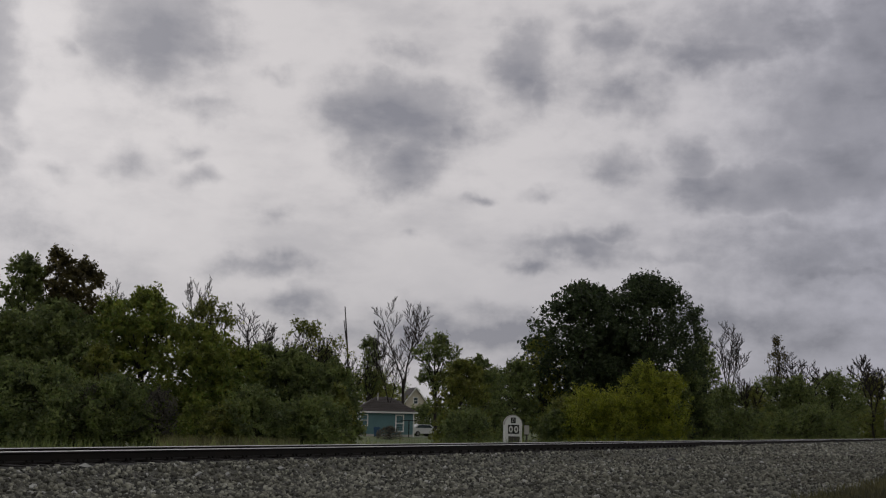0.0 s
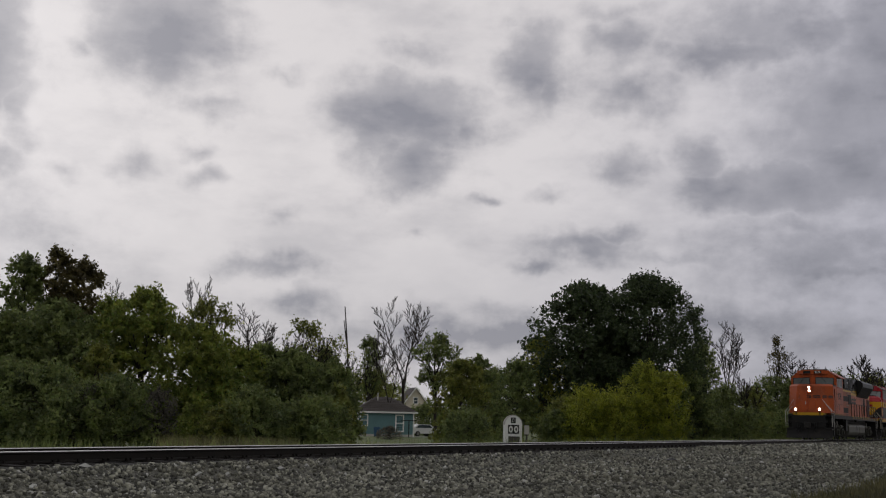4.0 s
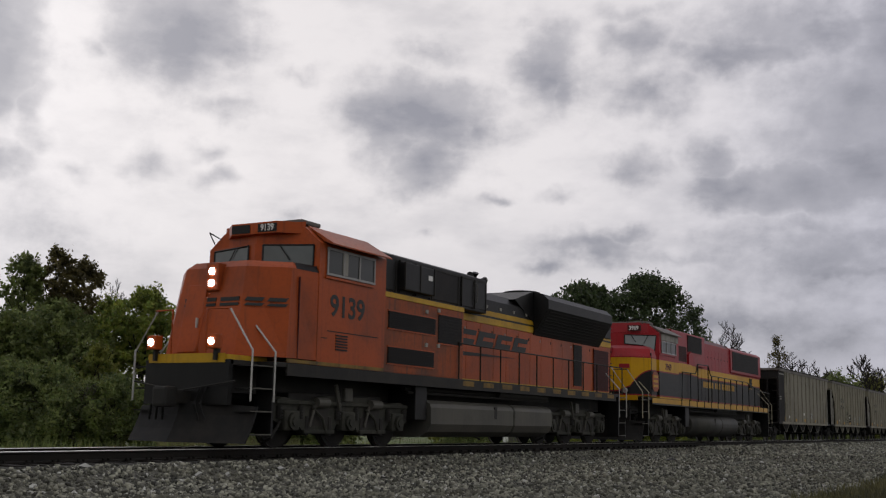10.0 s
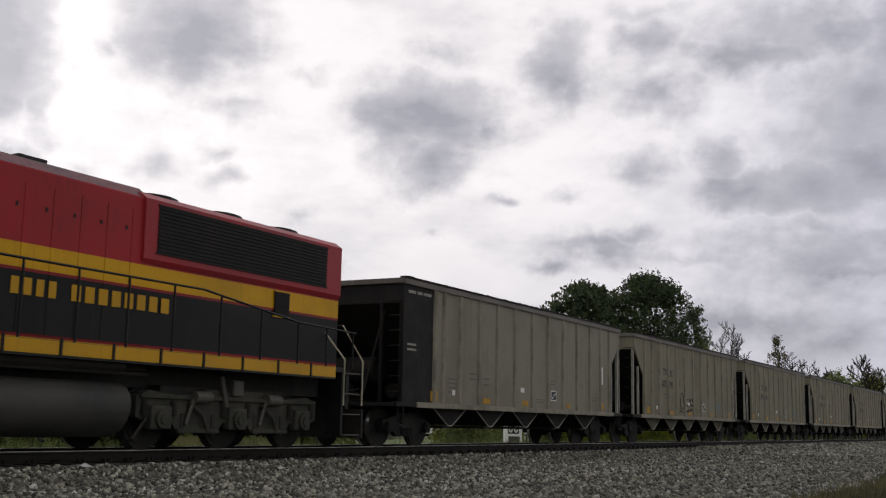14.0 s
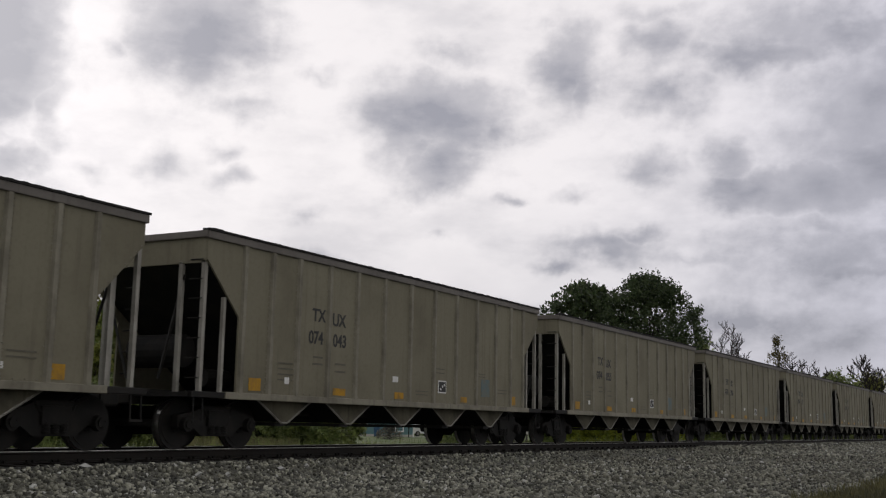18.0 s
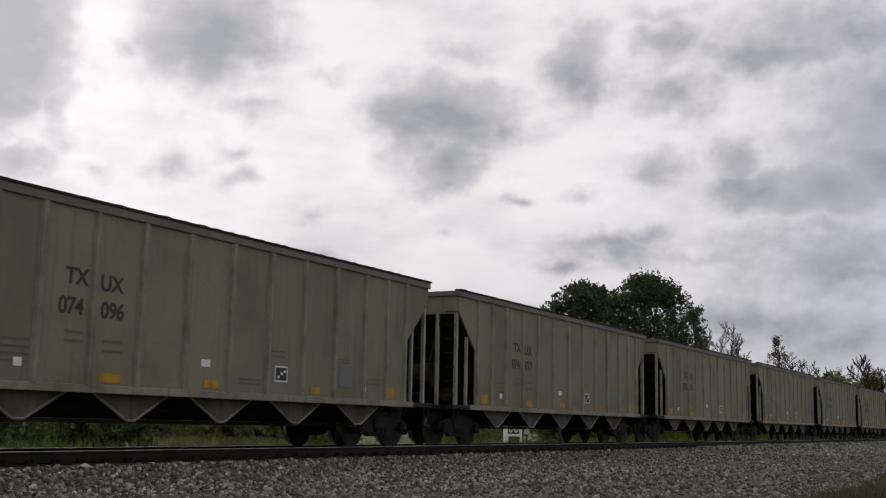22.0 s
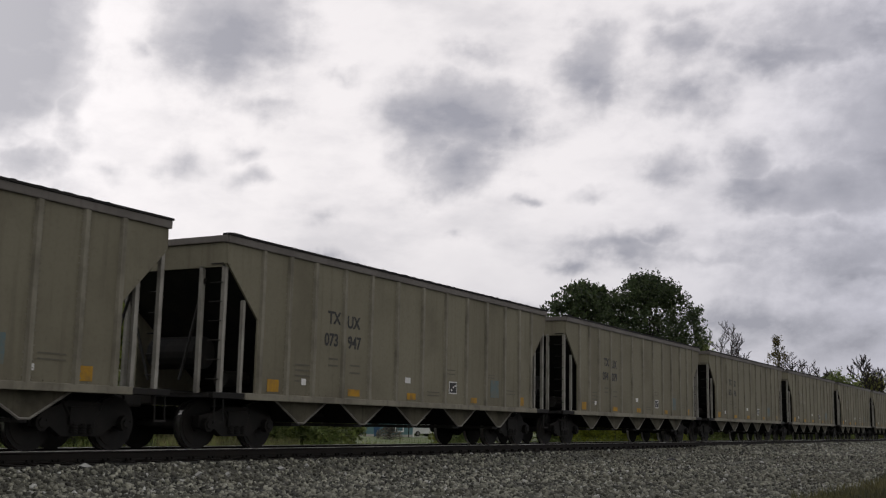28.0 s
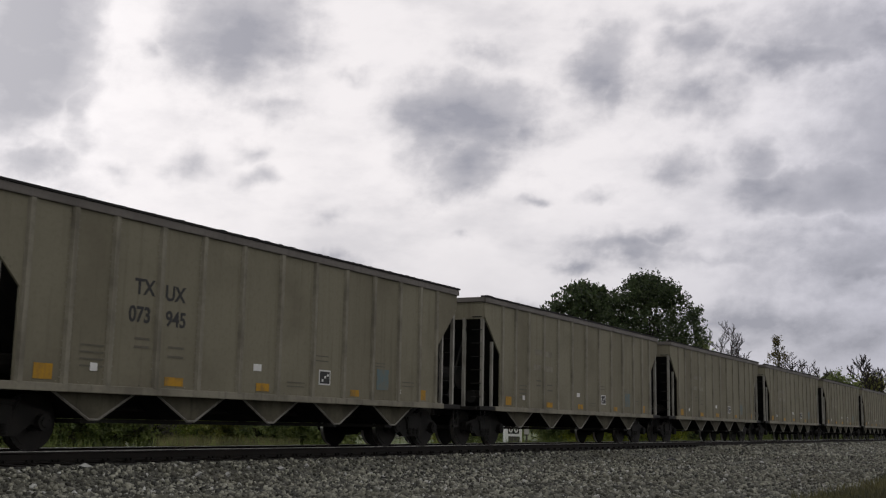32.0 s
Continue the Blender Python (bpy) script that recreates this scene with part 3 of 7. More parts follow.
def car_truck(car, xc):
    """Two-axle freight truck with cast side frames, springs and bearing caps."""
    t = new("truck")
    t.parent = car
    t.location = (xc, 0, RAIL_Z)
    for s in (-1, 1):
        y0, y1 = s * 0.95 - 0.07, s * 0.95 + 0.07
        g = Geo()
        prof = [(-1.08, 0.40), (-1.08, 0.62), (-0.62, 0.70), (-0.35, 0.80), (0.35, 0.80), (0.62, 0.70), (1.08, 0.62), (1.08, 0.40),
                (0.70, 0.42), (0.42, 0.24), (-0.42, 0.24), (-0.70, 0.42)]
        g.prism(prof, "y", y0, y1)
        g.box(-0.30, 0.30, y0 - 0.05, y1 + 0.05, 0.42, 0.72, 0.02)
        part("side_frame", g, M_BOGIE, t, "dusty cast steel side frame")
        g = Geo()
        for k in (-0.18, 0.0, 0.18):
            for j in range(4):
                g.disc((k, s * 1.03, 0.30 + j * 0.042), "z", 0.075, 0.026, 10)
        part("spring", g, M_BOGIE, t)
        for x in (-0.89, 0.89):
            g = Geo().disc((x, s * 1.06, 0.457), "y", 0.135, 0.13, 14).disc((x, s * 1.13, 0.457), "y", 0.085, 0.03, 10)
            for k in range(3):
                a = k * 2.094 + 0.5
                g.disc((x + 0.07 * math.cos(a), s * 1.15, 0.457 + 0.07 * math.sin(a)), "y", 0.018, 0.02, 6)
            part("bearing_cap", g, M_BOGIE, t)
        for d in (-1, 1):
            part("brake_hanger", Geo().tube([(d * 0.45, s * 1.0, 0.82), (d * 0.20, s * 1.05, 0.45)], 0.03), M_BOGIE, t)
    part("bolster", Geo().box(-0.22, 0.22, -1.0, 1.0, 0.45, 0.78, 0.02), M_BOGIE, t)
    for x in (-0.89, 0.89):
        wheelset(t, x, 0.457, CAR_WHEELS)
    return t


def hopper_car(grey, rib, label, dark_ends=False):
    """Open-top coal hopper car with ribbed sides, sloped ends and five discharge chutes."""
    car = thing("hopper_car", label, "hopper car", "hopper cars of the coal train")
    L, H = 16.18, 1.56
    for s in (-1, 1):
        side = [(0.80, 3.76), (0.80, 3.36), (1.76, 2.37), (1.76, 0.92), (14.42, 0.92), (14.42, 2.37), (15.38, 3.36), (15.38, 3.76)]
        if dark_ends:
            # the leading end is black from top to sill
            part("end_panel", Geo().prism([(0.80, 3.76), (0.80, 0.95), (2.20, 0.95), (2.20, 3.76)], "y", s * H - 0.018, s * H + 0.018), M_COAL, car, "black end panel")
            side = [(2.20, 3.76), (2.20, 0.92)] + side[4:]
        ribs = (1.86, 2.72, 3.60, 4.68, 5.74, 6.87, 8.05, 9.20, 10.33, 11.46, 12.58, 13.52, 14.32)
        if dark_ends:
            ribs = (2.28,) + ribs[1:]
        if s == 1:
            part("side_sheet", Geo().prism(side, "y", H - 0.02, H + 0.02), grey, car, "ribbed grey side sheet stained with coal dust")
        else:
            # the near side is plated panel by panel between the ribs
            head = [(0.80, 3.76), (0.80, 3.36), (1.76, 2.37), (1.76, 0.92), (1.86, 0.92), (1.86, 3.76)]
            tail = [(14.32 if x == 1.86 else L - x, z) for x, z in head][::-1]
            if dark_ends:
                head = [(2.20, 3.76), (2.20, 0.92), (2.28, 0.92), (2.28, 3.76)]
            plates = [head, tail] + [[(a, 0.92), (b, 0.92), (b, 3.76), (a, 3.76)] for a, b in zip(ribs, ribs[1:])]
            for pl in plates:
                part("side_panel", Geo().prism(pl, "y", -H - 0.02, -H + 0.02), grey, car)
        for x in ribs:
            g = Geo()
            y0 = s * (H + 0.02)
            pr = [(x - 0.075, y0), (x - 0.045, y0 + s * 0.05), (x + 0.045, y0 + s * 0.05), (x + 0.075, y0)]
            g.prism(pr, "z", 0.96, 3.74)
            part("rib", g, rib, car)
        g = Geo().box(0.76, 15.42, min(s * 1.50, s * 1.63), max(s * 1.50, s * 1.63), 3.74, 3.885, 0.018)
        part("top_chord", g, M_CHORD, car, "grimy grey top rail")
        part("chord_cap", Geo().box(0.74, 15.44, *sorted((s * 1.48, s * 1.65)), 3.885, 3.925), M_COAL, car, "dark top edge")
        g = Geo().box(1.45, 14.73, min(s * 1.44, s * 1.62), max(s * 1.44, s * 1.62), 0.84, 0.97, 0.012)
        part("side_sill", g, rib, car)
        for x0, x1 in ((0.55, 1.45), (14.73, 15.63)):
            part("end_sill", Geo().box(x0, x1, min(s * 1.44, s * 1.60), max(s * 1.44, s * 1.60), 0.85, 0.96, 0.012), M_BOGIE, car, "grimy dark end sill")
        # rivet rows along the end edges
        g = Geo()
        for k in range(15):
            for x in ((14.38,) if dark_ends else (1.80, 14.38)):
                g.disc((x, s * (H + 0.024), 1.05 + k * 0.094), "y", 0.013, 0.012, 5)
        for k in range(9):
            u = k / 8.0
            for x in ((15.31 - 0.92 * u,) if dark_ends else (0.87 + 0.92 * u, 15.31 - 0.92 * u)):
                g.disc((x, s * (H + 0.024), 3.34 - 0.93 * u), "y", 0.013, 0.012, 5)
        if s < 0:
            for x in ribs[1:-1]:
                for k in range(24):
                    for d in (-0.095, 0.095):
                        g.disc((x + d, -H - 0.024, 1.06 + k * 0.113), "y", 0.014, 0.014, 5)
        for k in range(58):
            g.disc((1.9 + k * 0.22, s * (H + 0.024), 1.00), "y", 0.012, 0.012, 5)
        rv = part("rivet_seam", g, M_RIB, car)
        rv["kind"] = "stuff"
        for k in range(5):
            x = 3.62 + k * 2.30
            g = Geo().prism([(x - 0.86, 0.86), (x + 0.86, 0.86), (x + 0.10, 0.42), (x - 0.10, 0.42)], "y", s * 1.30 - 0.02, s * 1.30 + 0.02)
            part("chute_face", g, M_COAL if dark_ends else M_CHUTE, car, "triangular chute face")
            part("chute_rim", Geo().tube([(x - 0.88, s * 1.32, 0.86), (x - 0.10, s * 1.32, 0.42), (x + 0.10, s * 1.32, 0.42), (x + 0.88, s * 1.32, 0.86)], 0.022, 4), M_POST, car)
    for e in (0, 1):
        fx = (lambda x: x) if e == 0 else (lambda x: L - x)

        def bx(g, a, b, *rest):
            return g.box(min(fx(a), fx(b)), max(fx(a), fx(b)), *rest)
        part("end_sheet", bx(Geo(), 0.80, 0.85, -1.54, 1.54, 3.30, 3.78), M_COAL if dark_ends and e == 0 else grey, car)
        part("end_chord", bx(Geo(), 0.74, 0.88, -1.60, 1.60, 3.76, 3.89, 0.015), M_CHORD, car)
        g = Geo().prism([(fx(0.86), 3.34), (fx(3.95), 1.02), (fx(3.95), 0.96), (fx(0.86), 3.28)], "y", -1.50, 1.50)
        part("slope_sheet", g, M_COAL, car, "sloped end floor black with coal dust")
        for y in (-1.49, -0.94, 0.94, 1.49):
            part("end_post", bx(Geo(), 0.80, 0.88, y - 0.042, y + 0.042, 0.95, 3.34), M_BLACK if dark_ends and e == 0 else M_POST, car)
        for y in (-1.49, 1.49):
            part("side_post", bx(Geo(), 1.37, 1.44, y - 0.035, y + 0.035, 0.95, 2.72), M_POST, car)
        part("end_platform", bx(Geo(), 0.50, 2.60, -1.50, 1.50, 0.86, 0.94), M_STEEL, car)
        for k in range(7):
            z = 1.2 + k * 0.36
            part("ladder_rung", Geo().tube([(fx(0.78), -1.5, z), (fx(0.78), -1.20, z)], 0.013, 5), M_STEEL, car)
        g = Geo().tube([(fx(0.85), -1.0, 3.1), (fx(0.95), -0.4, 1.2)], 0.03, 5).tube([(fx(0.85), 1.0, 3.1), (fx(0.95), 0.4, 1.2)], 0.03, 5)
        part("end_brace", g, M_STEEL, car)
        g = Geo().box(min(fx(0.0), fx(0.75)), max(fx(0.0), fx(0.75)), -0.14, 0.14, 0.72, 0.98, 0.03)
        g.box(min(fx(-0.04), fx(0.22)), max(fx(-0.04), fx(0.22)), -0.20, 0.12, 0.66, 1.02, 0.05)
        part("coupler", g, M_STEEL, car, "rusty cast steel coupler")
        g = Geo().tube([(fx(0.15), 0.25, 0.80), (fx(0.05), 0.30, 0.5), (fx(0.12), 0.28, 0.40)], 0.025, 6)
        part("air_hose", g, M_BLACK, car)
        g = Geo().box(min(fx(0.62), fx(0.9)), max(fx(0.62), fx(0.9)), -1.60, -1.56, 0.40, 0.44)
        g.tube([(fx(0.64), -1.58, 0.42), (fx(0.64), -1.56, 0.95)], 0.015, 5).tube([(fx(0.88), -1.58, 0.42), (fx(0.88), -1.56, 0.95)], 0.015, 5)
        part("sill_step", g, M_BOGIE, car)
        car_truck(car, fx(1.94))
    g = Geo().disc((1.55, 0.15, 1.75), "y", 0.32, 1.2, 16)
    part("air_reservoir", g, M_COAL, car)
    part("brake_cylinder", Geo().disc((2.25, -0.6, 1.25), "x", 0.18, 0.7, 14), M_STEEL, car)
    part("centre_sill", Geo().box(0.5, L - 0.5, -0.22, 0.22, 0.72, 1.0), M_STEEL, car)
    for k in range(5):
        x = 3.62 + k * 2.30
        g = Geo().prism([(x - 0.84, 0.95), (x + 0.84, 0.95), (x + 0.08, 0.44), (x - 0.08, 0.44)], "y", -1.27, 1.27)
        part("chute", g, M_COAL, car)
        part("chute_door", Geo().box(x - 0.16, x + 0.16, -1.2, 1.2, 0.36, 0.43), M_STEEL, car)
    part("train_pipe", Geo().tube([(2.6, -0.45, 0.62), (13.6, -0.45, 0.62)], 0.05, 6), M_STEEL, car)
    part("coal_bed", Geo().prism([(1.2, 3.0), (15.0, 3.0), (12.4, 1.1), (3.8, 1.1)], "y", -1.52, 1.52), M_COAL, car)
    # coal crumbs caked along the top edges
    rng = random.Random(23)
    for s in (-1, 1):
        g, x = Geo(), 0.8
        while x < 15.2:
            w = rng.uniform(0.08, 0.42)
            hgt = rng.uniform(0.004, 0.018)
            g.prism([(x, 3.922), (x + w, 3.922), (x + w * rng.uniform(0.55, 0.85), 3.925 + hgt), (x + w * rng.uniform(0.1, 0.4), 3.925 + hgt * rng.uniform(0.6, 1.0))], "y", *sorted((s * 1.50, s * 1.635)))
            x += w + rng.uniform(0.0, 0.35)
        part("coal_crust", g, M_COAL, car, "black coal crumbs on the top edge")["kind"] = "stuff"
    # decals on the near side
    y = -H - 0.026
    for x, w, h in ((2.30, 0.36, 0.24), (5.14, 0.46, 0.15), (7.59, 0.40, 0.15), (10.78, 0.34, 0.14), (13.69, 0.34, 0.24)):
        part("reflector", Geo().box(x - w / 2, x + w / 2, y - 0.004, y, 1.02, 1.02 + h), M_YELLOW, car, "faded yellow reflective patch")
    for x, z, w, h in ((3.30, 1.19, 0.15, 0.13), (7.41, 1.40, 0.24, 0.13), (12.67, 1.14, 0.07, 0.10)):
        part("sticker", Geo().box(x - w / 2, x + w / 2, y - 0.004, y, z, z + h), M_WHITE, car, "small white sticker")
    b = part("placard", Geo().box(9.43, 9.84, y - 0.004, y, 1.22, 1.53), M_WHITE, car, "white-edged black placard")
    g = Geo().box(9.46, 9.81, y - 0.008, y - 0.004, 1.25, 1.50)
    part("placard_field", g, M_LETTER, b)
    for px, pz in ((9.52, 1.29), (9.61, 1.36), (9.71, 1.40)):
        part("placard_mark", Geo().box(px, px + 0.06, y - 0.011, y - 0.008, pz, pz + 0.05), M_WHITE, b)
    bars = [(3.0, 3.48, 1.58 - k * 0.11, 0.03) for k in range(4)]
    for k in range(2):
        bars += [(4.15, 4.5, 1.76 - k * 0.14, 0.04), (4.95, 5.35, 1.66 - k * 0.16, 0.04), (9.25, 9.75, 1.80 - k * 0.10, 0.025)]
        bars += [(11.55, 12.0, 1.78 - k * 0.07, 0.02), (8.35, 8.95, 1.22 - k * 0.08, 0.02), (12.75, 13.3, 1.40 - k * 0.09, 0.025)]
    for x0, x1, z0, h in bars:
        part("stencil_bar", Geo().box(x0, x1, y - 0.002, y, z0, z0 + h), M_FAINT, car)
    return car


def blue_patch(car, x, w, h):
    part("painted_patch", Geo().box(x, x + w, -1.592, -1.588, 1.20, 1.20 + h), M_BLUE, car, "faded blue painted patch")


# ---- engines
def engine_truck(eng, xc):
    t = new("truck")
    t.parent = eng
    t.location = (xc, 0, RAIL_Z)
    for s in (-1, 1):
        y0, y1 = s * 1.06 - 0.08, s * 1.06 + 0.08
        prof = [(-2.62, 0.58), (-2.62, 0.94), (-2.3, 1.04), (-1.6, 0.98), (-1.2, 1.00), (-0.8, 1.10), (0.8, 1.10), (1.2, 1.00), (1.6, 0.98), (2.3, 1.04), (2.62, 0.94), (2.62, 0.58),
                (2.40, 0.50), (1.74, 0.50), (1.55, 0.30), (0.52, 0.30), (0.34, 0.50), (-0.34, 0.50), (-0.52, 0.30), (-1.55, 0.30), (-1.74, 0.50), (-2.40, 0.50)]
        g = Geo().prism(prof, "y", y0, y1)
        # raised top and bottom ribs of the casting
        for u0, u1, w0, w1 in ((-2.55, 2.55, 0.90, 0.98), (-1.6, -0.5, 0.30, 0.38), (0.5, 1.6, 0.30, 0.38)):
            g.box(u0, u1, *sorted((s * 1.14, s * 1.20)), w0, w1, 0.015)
        part("side_frame", g, M_TRUCK, t, "dusty grey cast side frame")
        for x in (-1.45, -0.62, 0.62, 1.45):
            part("brake_shoe", Geo().box(x - 0.06, x + 0.06, *sorted((s * 0.70, s * 1.16)), 0.26, 0.66, 0.02), M_STEEL, t)
        for x in (-1.03, 1.03):
            # flat dark plate on the solid casting stands in for a shaded opening
            part("frame_pocket", Geo().box(x - 0.34, x + 0.34, *sorted((s * 1.14, s * 1.146)), 0.46, 0.82), M_STEEL, t, "dark plate painting the shade of a frame opening")
            part("brake_lever", Geo().tube([(x - 0.30, s * 1.19, 0.84), (x + 0.05, s * 1.21, 0.62), (x + 0.22, s * 1.19, 0.30)], 0.035, 6), M_TRUCK, t)
        for x in (-2.07, 0.0, 2.07):
            g = Geo().box(x - 0.26, x + 0.26, s * 1.14 - 0.10, s * 1.14 + 0.10, 0.36, 0.78, 0.05)
            g.disc((x, s * 1.25, 0.55), "y", 0.17, 0.10, 14).disc((x, s * 1.31, 0.55), "y", 0.10, 0.04, 10)
            part("axle_box", g, M_TRUCK, t)
            for d in (-0.36, 0.36):
                g = Geo().tube([(x + d, s * 1.15, 0.60), (x + d, s * 1.15, 0.88)], 0.05, 8)
                for j in range(5):
                    g.disc((x + d, s * 1.15, 0.62 + j * 0.055), "z", 0.085, 0.032, 10)
                part("spring", g, M_STEEL, t)
        for x in (-1.05, 1.05):
            g = Geo().disc((x, s * 1.22, 0.95), "x", 0.11, 0.42, 12).tube([(x - 0.2, s * 1.2, 0.9), (x - 0.35, s * 1.18, 0.45)], 0.035)
            part("brake_cylinder", g, M_TANK, t)
        g = Geo().tube([(-0.5, s * 1.2, 1.35), (-0.35, s * 1.22, 0.8)], 0.05).box(-0.15, 0.15, s * 1.16 - 0.06, s * 1.16 + 0.06, 1.0, 1.3, 0.03)
        part("damper", g, M_TANK, t)
        g = Geo().tube([(-2.4, s * 1.18, 0.55), (-2.7, s * 1.18, 0.2), (-2.72, s * 0.95, 0.1)], 0.03, 6)
        part("sand_pipe", g, M_STEEL, t)
    part("bolster", Geo().box(-1.8, 1.8, -0.9, 0.9, 0.7, 1.15, 0.03), M_STEEL, t)
    for x in (-2.07, 0.0, 2.07):
        wheelset(t, x, 0.533, ENGINE_WHEELS)


def handrail(eng, pts, posts, material, name="handrail", base=1.62, r=0.022):
    g = Geo().tube(pts, r, 6)
    h = part(name, g, material, eng)
    for x, y, z in posts:
        part("stanchion", Geo().tube([(x, y, base), (x, y, z)], r, 6), material, h)
    return h


def engine_base(eng, sill, stripe, rail_mat, front_rail, tank0, tank1, tank_paint, round_tank):
    """Frame, walkways, fuel tank, trucks, steps, plow and couplers of a six-axle road engine."""
    part("deck", Geo().box(1.60, 21.05, -1.52, 1.52, 1.52, 1.62, 0.012), M_STEEL, eng)
    part("end_deck", Geo().box(0.75, 1.60, -1.08, 1.08, 1.52, 1.62, 0.012), M_STEEL, eng)
    part("end_deck", Geo().box(21.05, 21.95, -1.08, 1.08, 1.52, 1.62, 0.012), M_STEEL, eng)
    for s in (-1, 1):
        y0, y1 = sorted((s * 1.50, s * 1.545))
        part("side_sill", Geo().box(1.95, 20.7, y0, y1, 1.36, 1.60), sill, eng)
        if stripe is M_DYEL:
            # worn yellow patches along the sill, dark gaps between them
            for k in range(10):
                x = 9.4 + k * 1.16
                part("sill_patch", Geo().box(x, x + 0.62, *sorted((s * 1.545, s * 1.549)), 1.45, 1.58), stripe, eng)
        else:
            # yellow sill plates between dark stanchion feet
            part("sill_stripe", Geo().box(1.95, 5.6, *sorted((s * 1.545, s * 1.549)), 1.42, 1.60), stripe, eng)
            for k in range(14):
                x = 5.66 + k * 1.09
                part("sill_plate", Geo().box(x, min(20.7, x + 1.03), *sorted((s * 1.545, s * 1.552)), 1.40, 1.61), stripe, eng)
                part("stanchion_foot", Geo().box(x - 0.05, x - 0.005, *sorted((s * 1.545, s * 1.57)), 1.38, 1.66), M_BLACK, eng)
    part("underframe", Geo().box(1.2, 21.4, -0.6, 0.6, 1.0, 1.52), M_STEEL, eng)
    for s in (-1, 1):
        part("pipe_run", Geo().tube([(7.0, s * 1.2, 1.30), (15.4, s * 1.2, 1.30)], 0.06, 8).tube([(7.0, s * 1.3, 1.20), (15.4, s * 1.3, 1.20)], 0.035, 6), M_STEEL, eng)
    half = [(0.9, 1.06), (1.18, 1.04), (1.34, 0.97), (1.43, 0.86), (1.47, 0.72), (1.46, 0.56), (1.40, 0.41), (1.29, 0.28), (1.12, 0.18), (0.9, 0.13)]
    if not round_tank:
        half = [(0.9, 1.06), (1.28, 1.04), (1.42, 0.96), (1.47, 0.86), (1.47, 0.46), (1.37, 0.27), (1.16, 0.15), (0.9, 0.13)]
    tank = [(-y, z) for y, z in half] + half[::-1]
    shell = Geo().prism(tank, "x", tank0, tank1)
    t = part("fuel_tank", shell, tank_paint, eng, "grey dusty fuel tank", round_tank)
    for face in (0, 1):
        t.data.polygons[face].use_smooth = False
    mid = (tank0 + tank1) / 2 + 1.0
    part("tank_band", Geo().prism([(p[0] * 1.006, p[1] * 1.004) for p in tank], "x", mid, mid + 0.10), M_TRUCK, t)
    part("tank_gauge", Geo().box(mid - 1.2, mid - 1.05, -1.475, -1.44, 0.62, 0.95), M_STEEL, t)
    part("battery_box", Geo().box(tank0 - 0.62, tank0 - 0.06, -1.38, 1.38, 0.55, 1.4, 0.02), M_BLACK, eng)
    part("air_tank", Geo().tube([(tank1 - 3.4, -1.25, 1.34), (tank1 - 0.1, -1.25, 1.34)], 0.15, 14), M_STEEL, eng)
    engine_truck(eng, 4.67)
    engine_truck(eng, 17.96)
    for e in (0, 1):
        fx = (lambda x: x) if e == 0 else (lambda x: 22.63 - x)

        def bx(g, a, b, *rest):
            return g.box(min(fx(a), fx(b)), max(fx(a), fx(b)), *rest)
        part("pilot_plate", bx(Geo(), 0.72, 0.84, -1.08, 1.08, 0.75, 1.62), M_BLACK, eng)
        part("coupler", bx(bx(Geo(), 0.0, 0.75, -0.16, 0.16, 0.76, 1.02, 0.03), -0.05, 0.26, -0.24, 0.14, 0.68, 1.08, 0.06), M_STEEL, eng, "cast steel knuckle coupler")
        for y in (-0.55, -0.40, 0.40, 0.55, 0.7):
            part("air_hose", Geo().tube([(fx(0.70), y, 1.1), (fx(0.55), y, 0.75), (fx(0.62), y * 1.15, 0.45)], 0.025, 6), M_BLACK, eng)
        if e == 0:
            for s in (-1, 1):
                g = Geo()
                cols = [0.0, 0.5, 1.0, 1.5]
                rows = [0.82, 0.55, 0.28, 0.02]
                for d in (0.0, 0.045):
                    g.v += [(0.60 + 0.34 * w - 0.34 * ((0.82 - z) / 0.80) ** 1.6 + d, s * w, z - (0.10 * (w / 1.5) if z > 0.8 else 0.0)) for z in rows for w in cols]
                for d in (0, 16):
                    g.f += [(d + r * 4 + c, d + r * 4 + c + 1, d + (r + 1) * 4 + c + 1, d + (r + 1) * 4 + c) for r in range(3) for c in range(3)]
                edge = [0, 1, 2, 3, 7, 11, 15, 14, 13, 12, 8, 4]
                g.f += [(a, b, b + 16, a + 16) for a, b in zip(edge, edge[1:] + edge[:1])]
                g.mi = [0] * len(g.f)
                part("plow_blade", g, M_COAL, eng, "scuffed dark snow plow blade")
        else:
            part("pilot_blade", bx(Geo(), 0.60, 0.66, -1.4, 1.4, 0.12, 0.75), M_STEEL, eng)
        for s in (-1, 1):
            y0, y1 = sorted((s * 1.10, s * 1.50))
            w = part("stepwell", bx(Geo(), 1.55, 1.62, y0, y1, 0.18, 1.62), M_BLACK, eng)
            for k in range(4):
                z = 0.20 + k * 0.44
                tr = part("step", bx(Geo(), 0.90, 1.55, y0, y1, z - 0.025, z), M_BLACK, w)
                part("step_edge", bx(Geo(), 0.90, 1.55, *sorted((s * 1.50, s * 1.515)), z - 0.02, z + 0.004), M_TANK, tr)
            for x in (0.86, 1.57):
                g = Geo().tube([(fx(x), s * 1.53, 0.82), (fx(x), s * 1.53, 1.80), (fx(x - 0.02), s * 0.95, 2.62 if x < 1 else 2.42)], 0.020, 6)
                part("grab_rail", g, front_rail, eng, "pale bent hand rail")
        for s in (-1, 1):
            g = Geo().tube([(fx(0.74), s * 0.45, 1.62), (fx(0.74), s * 0.45, 2.62), (fx(0.80), s * 0.95, 2.62)], 0.024, 6)
            part("end_rail", g, rail_mat, eng)
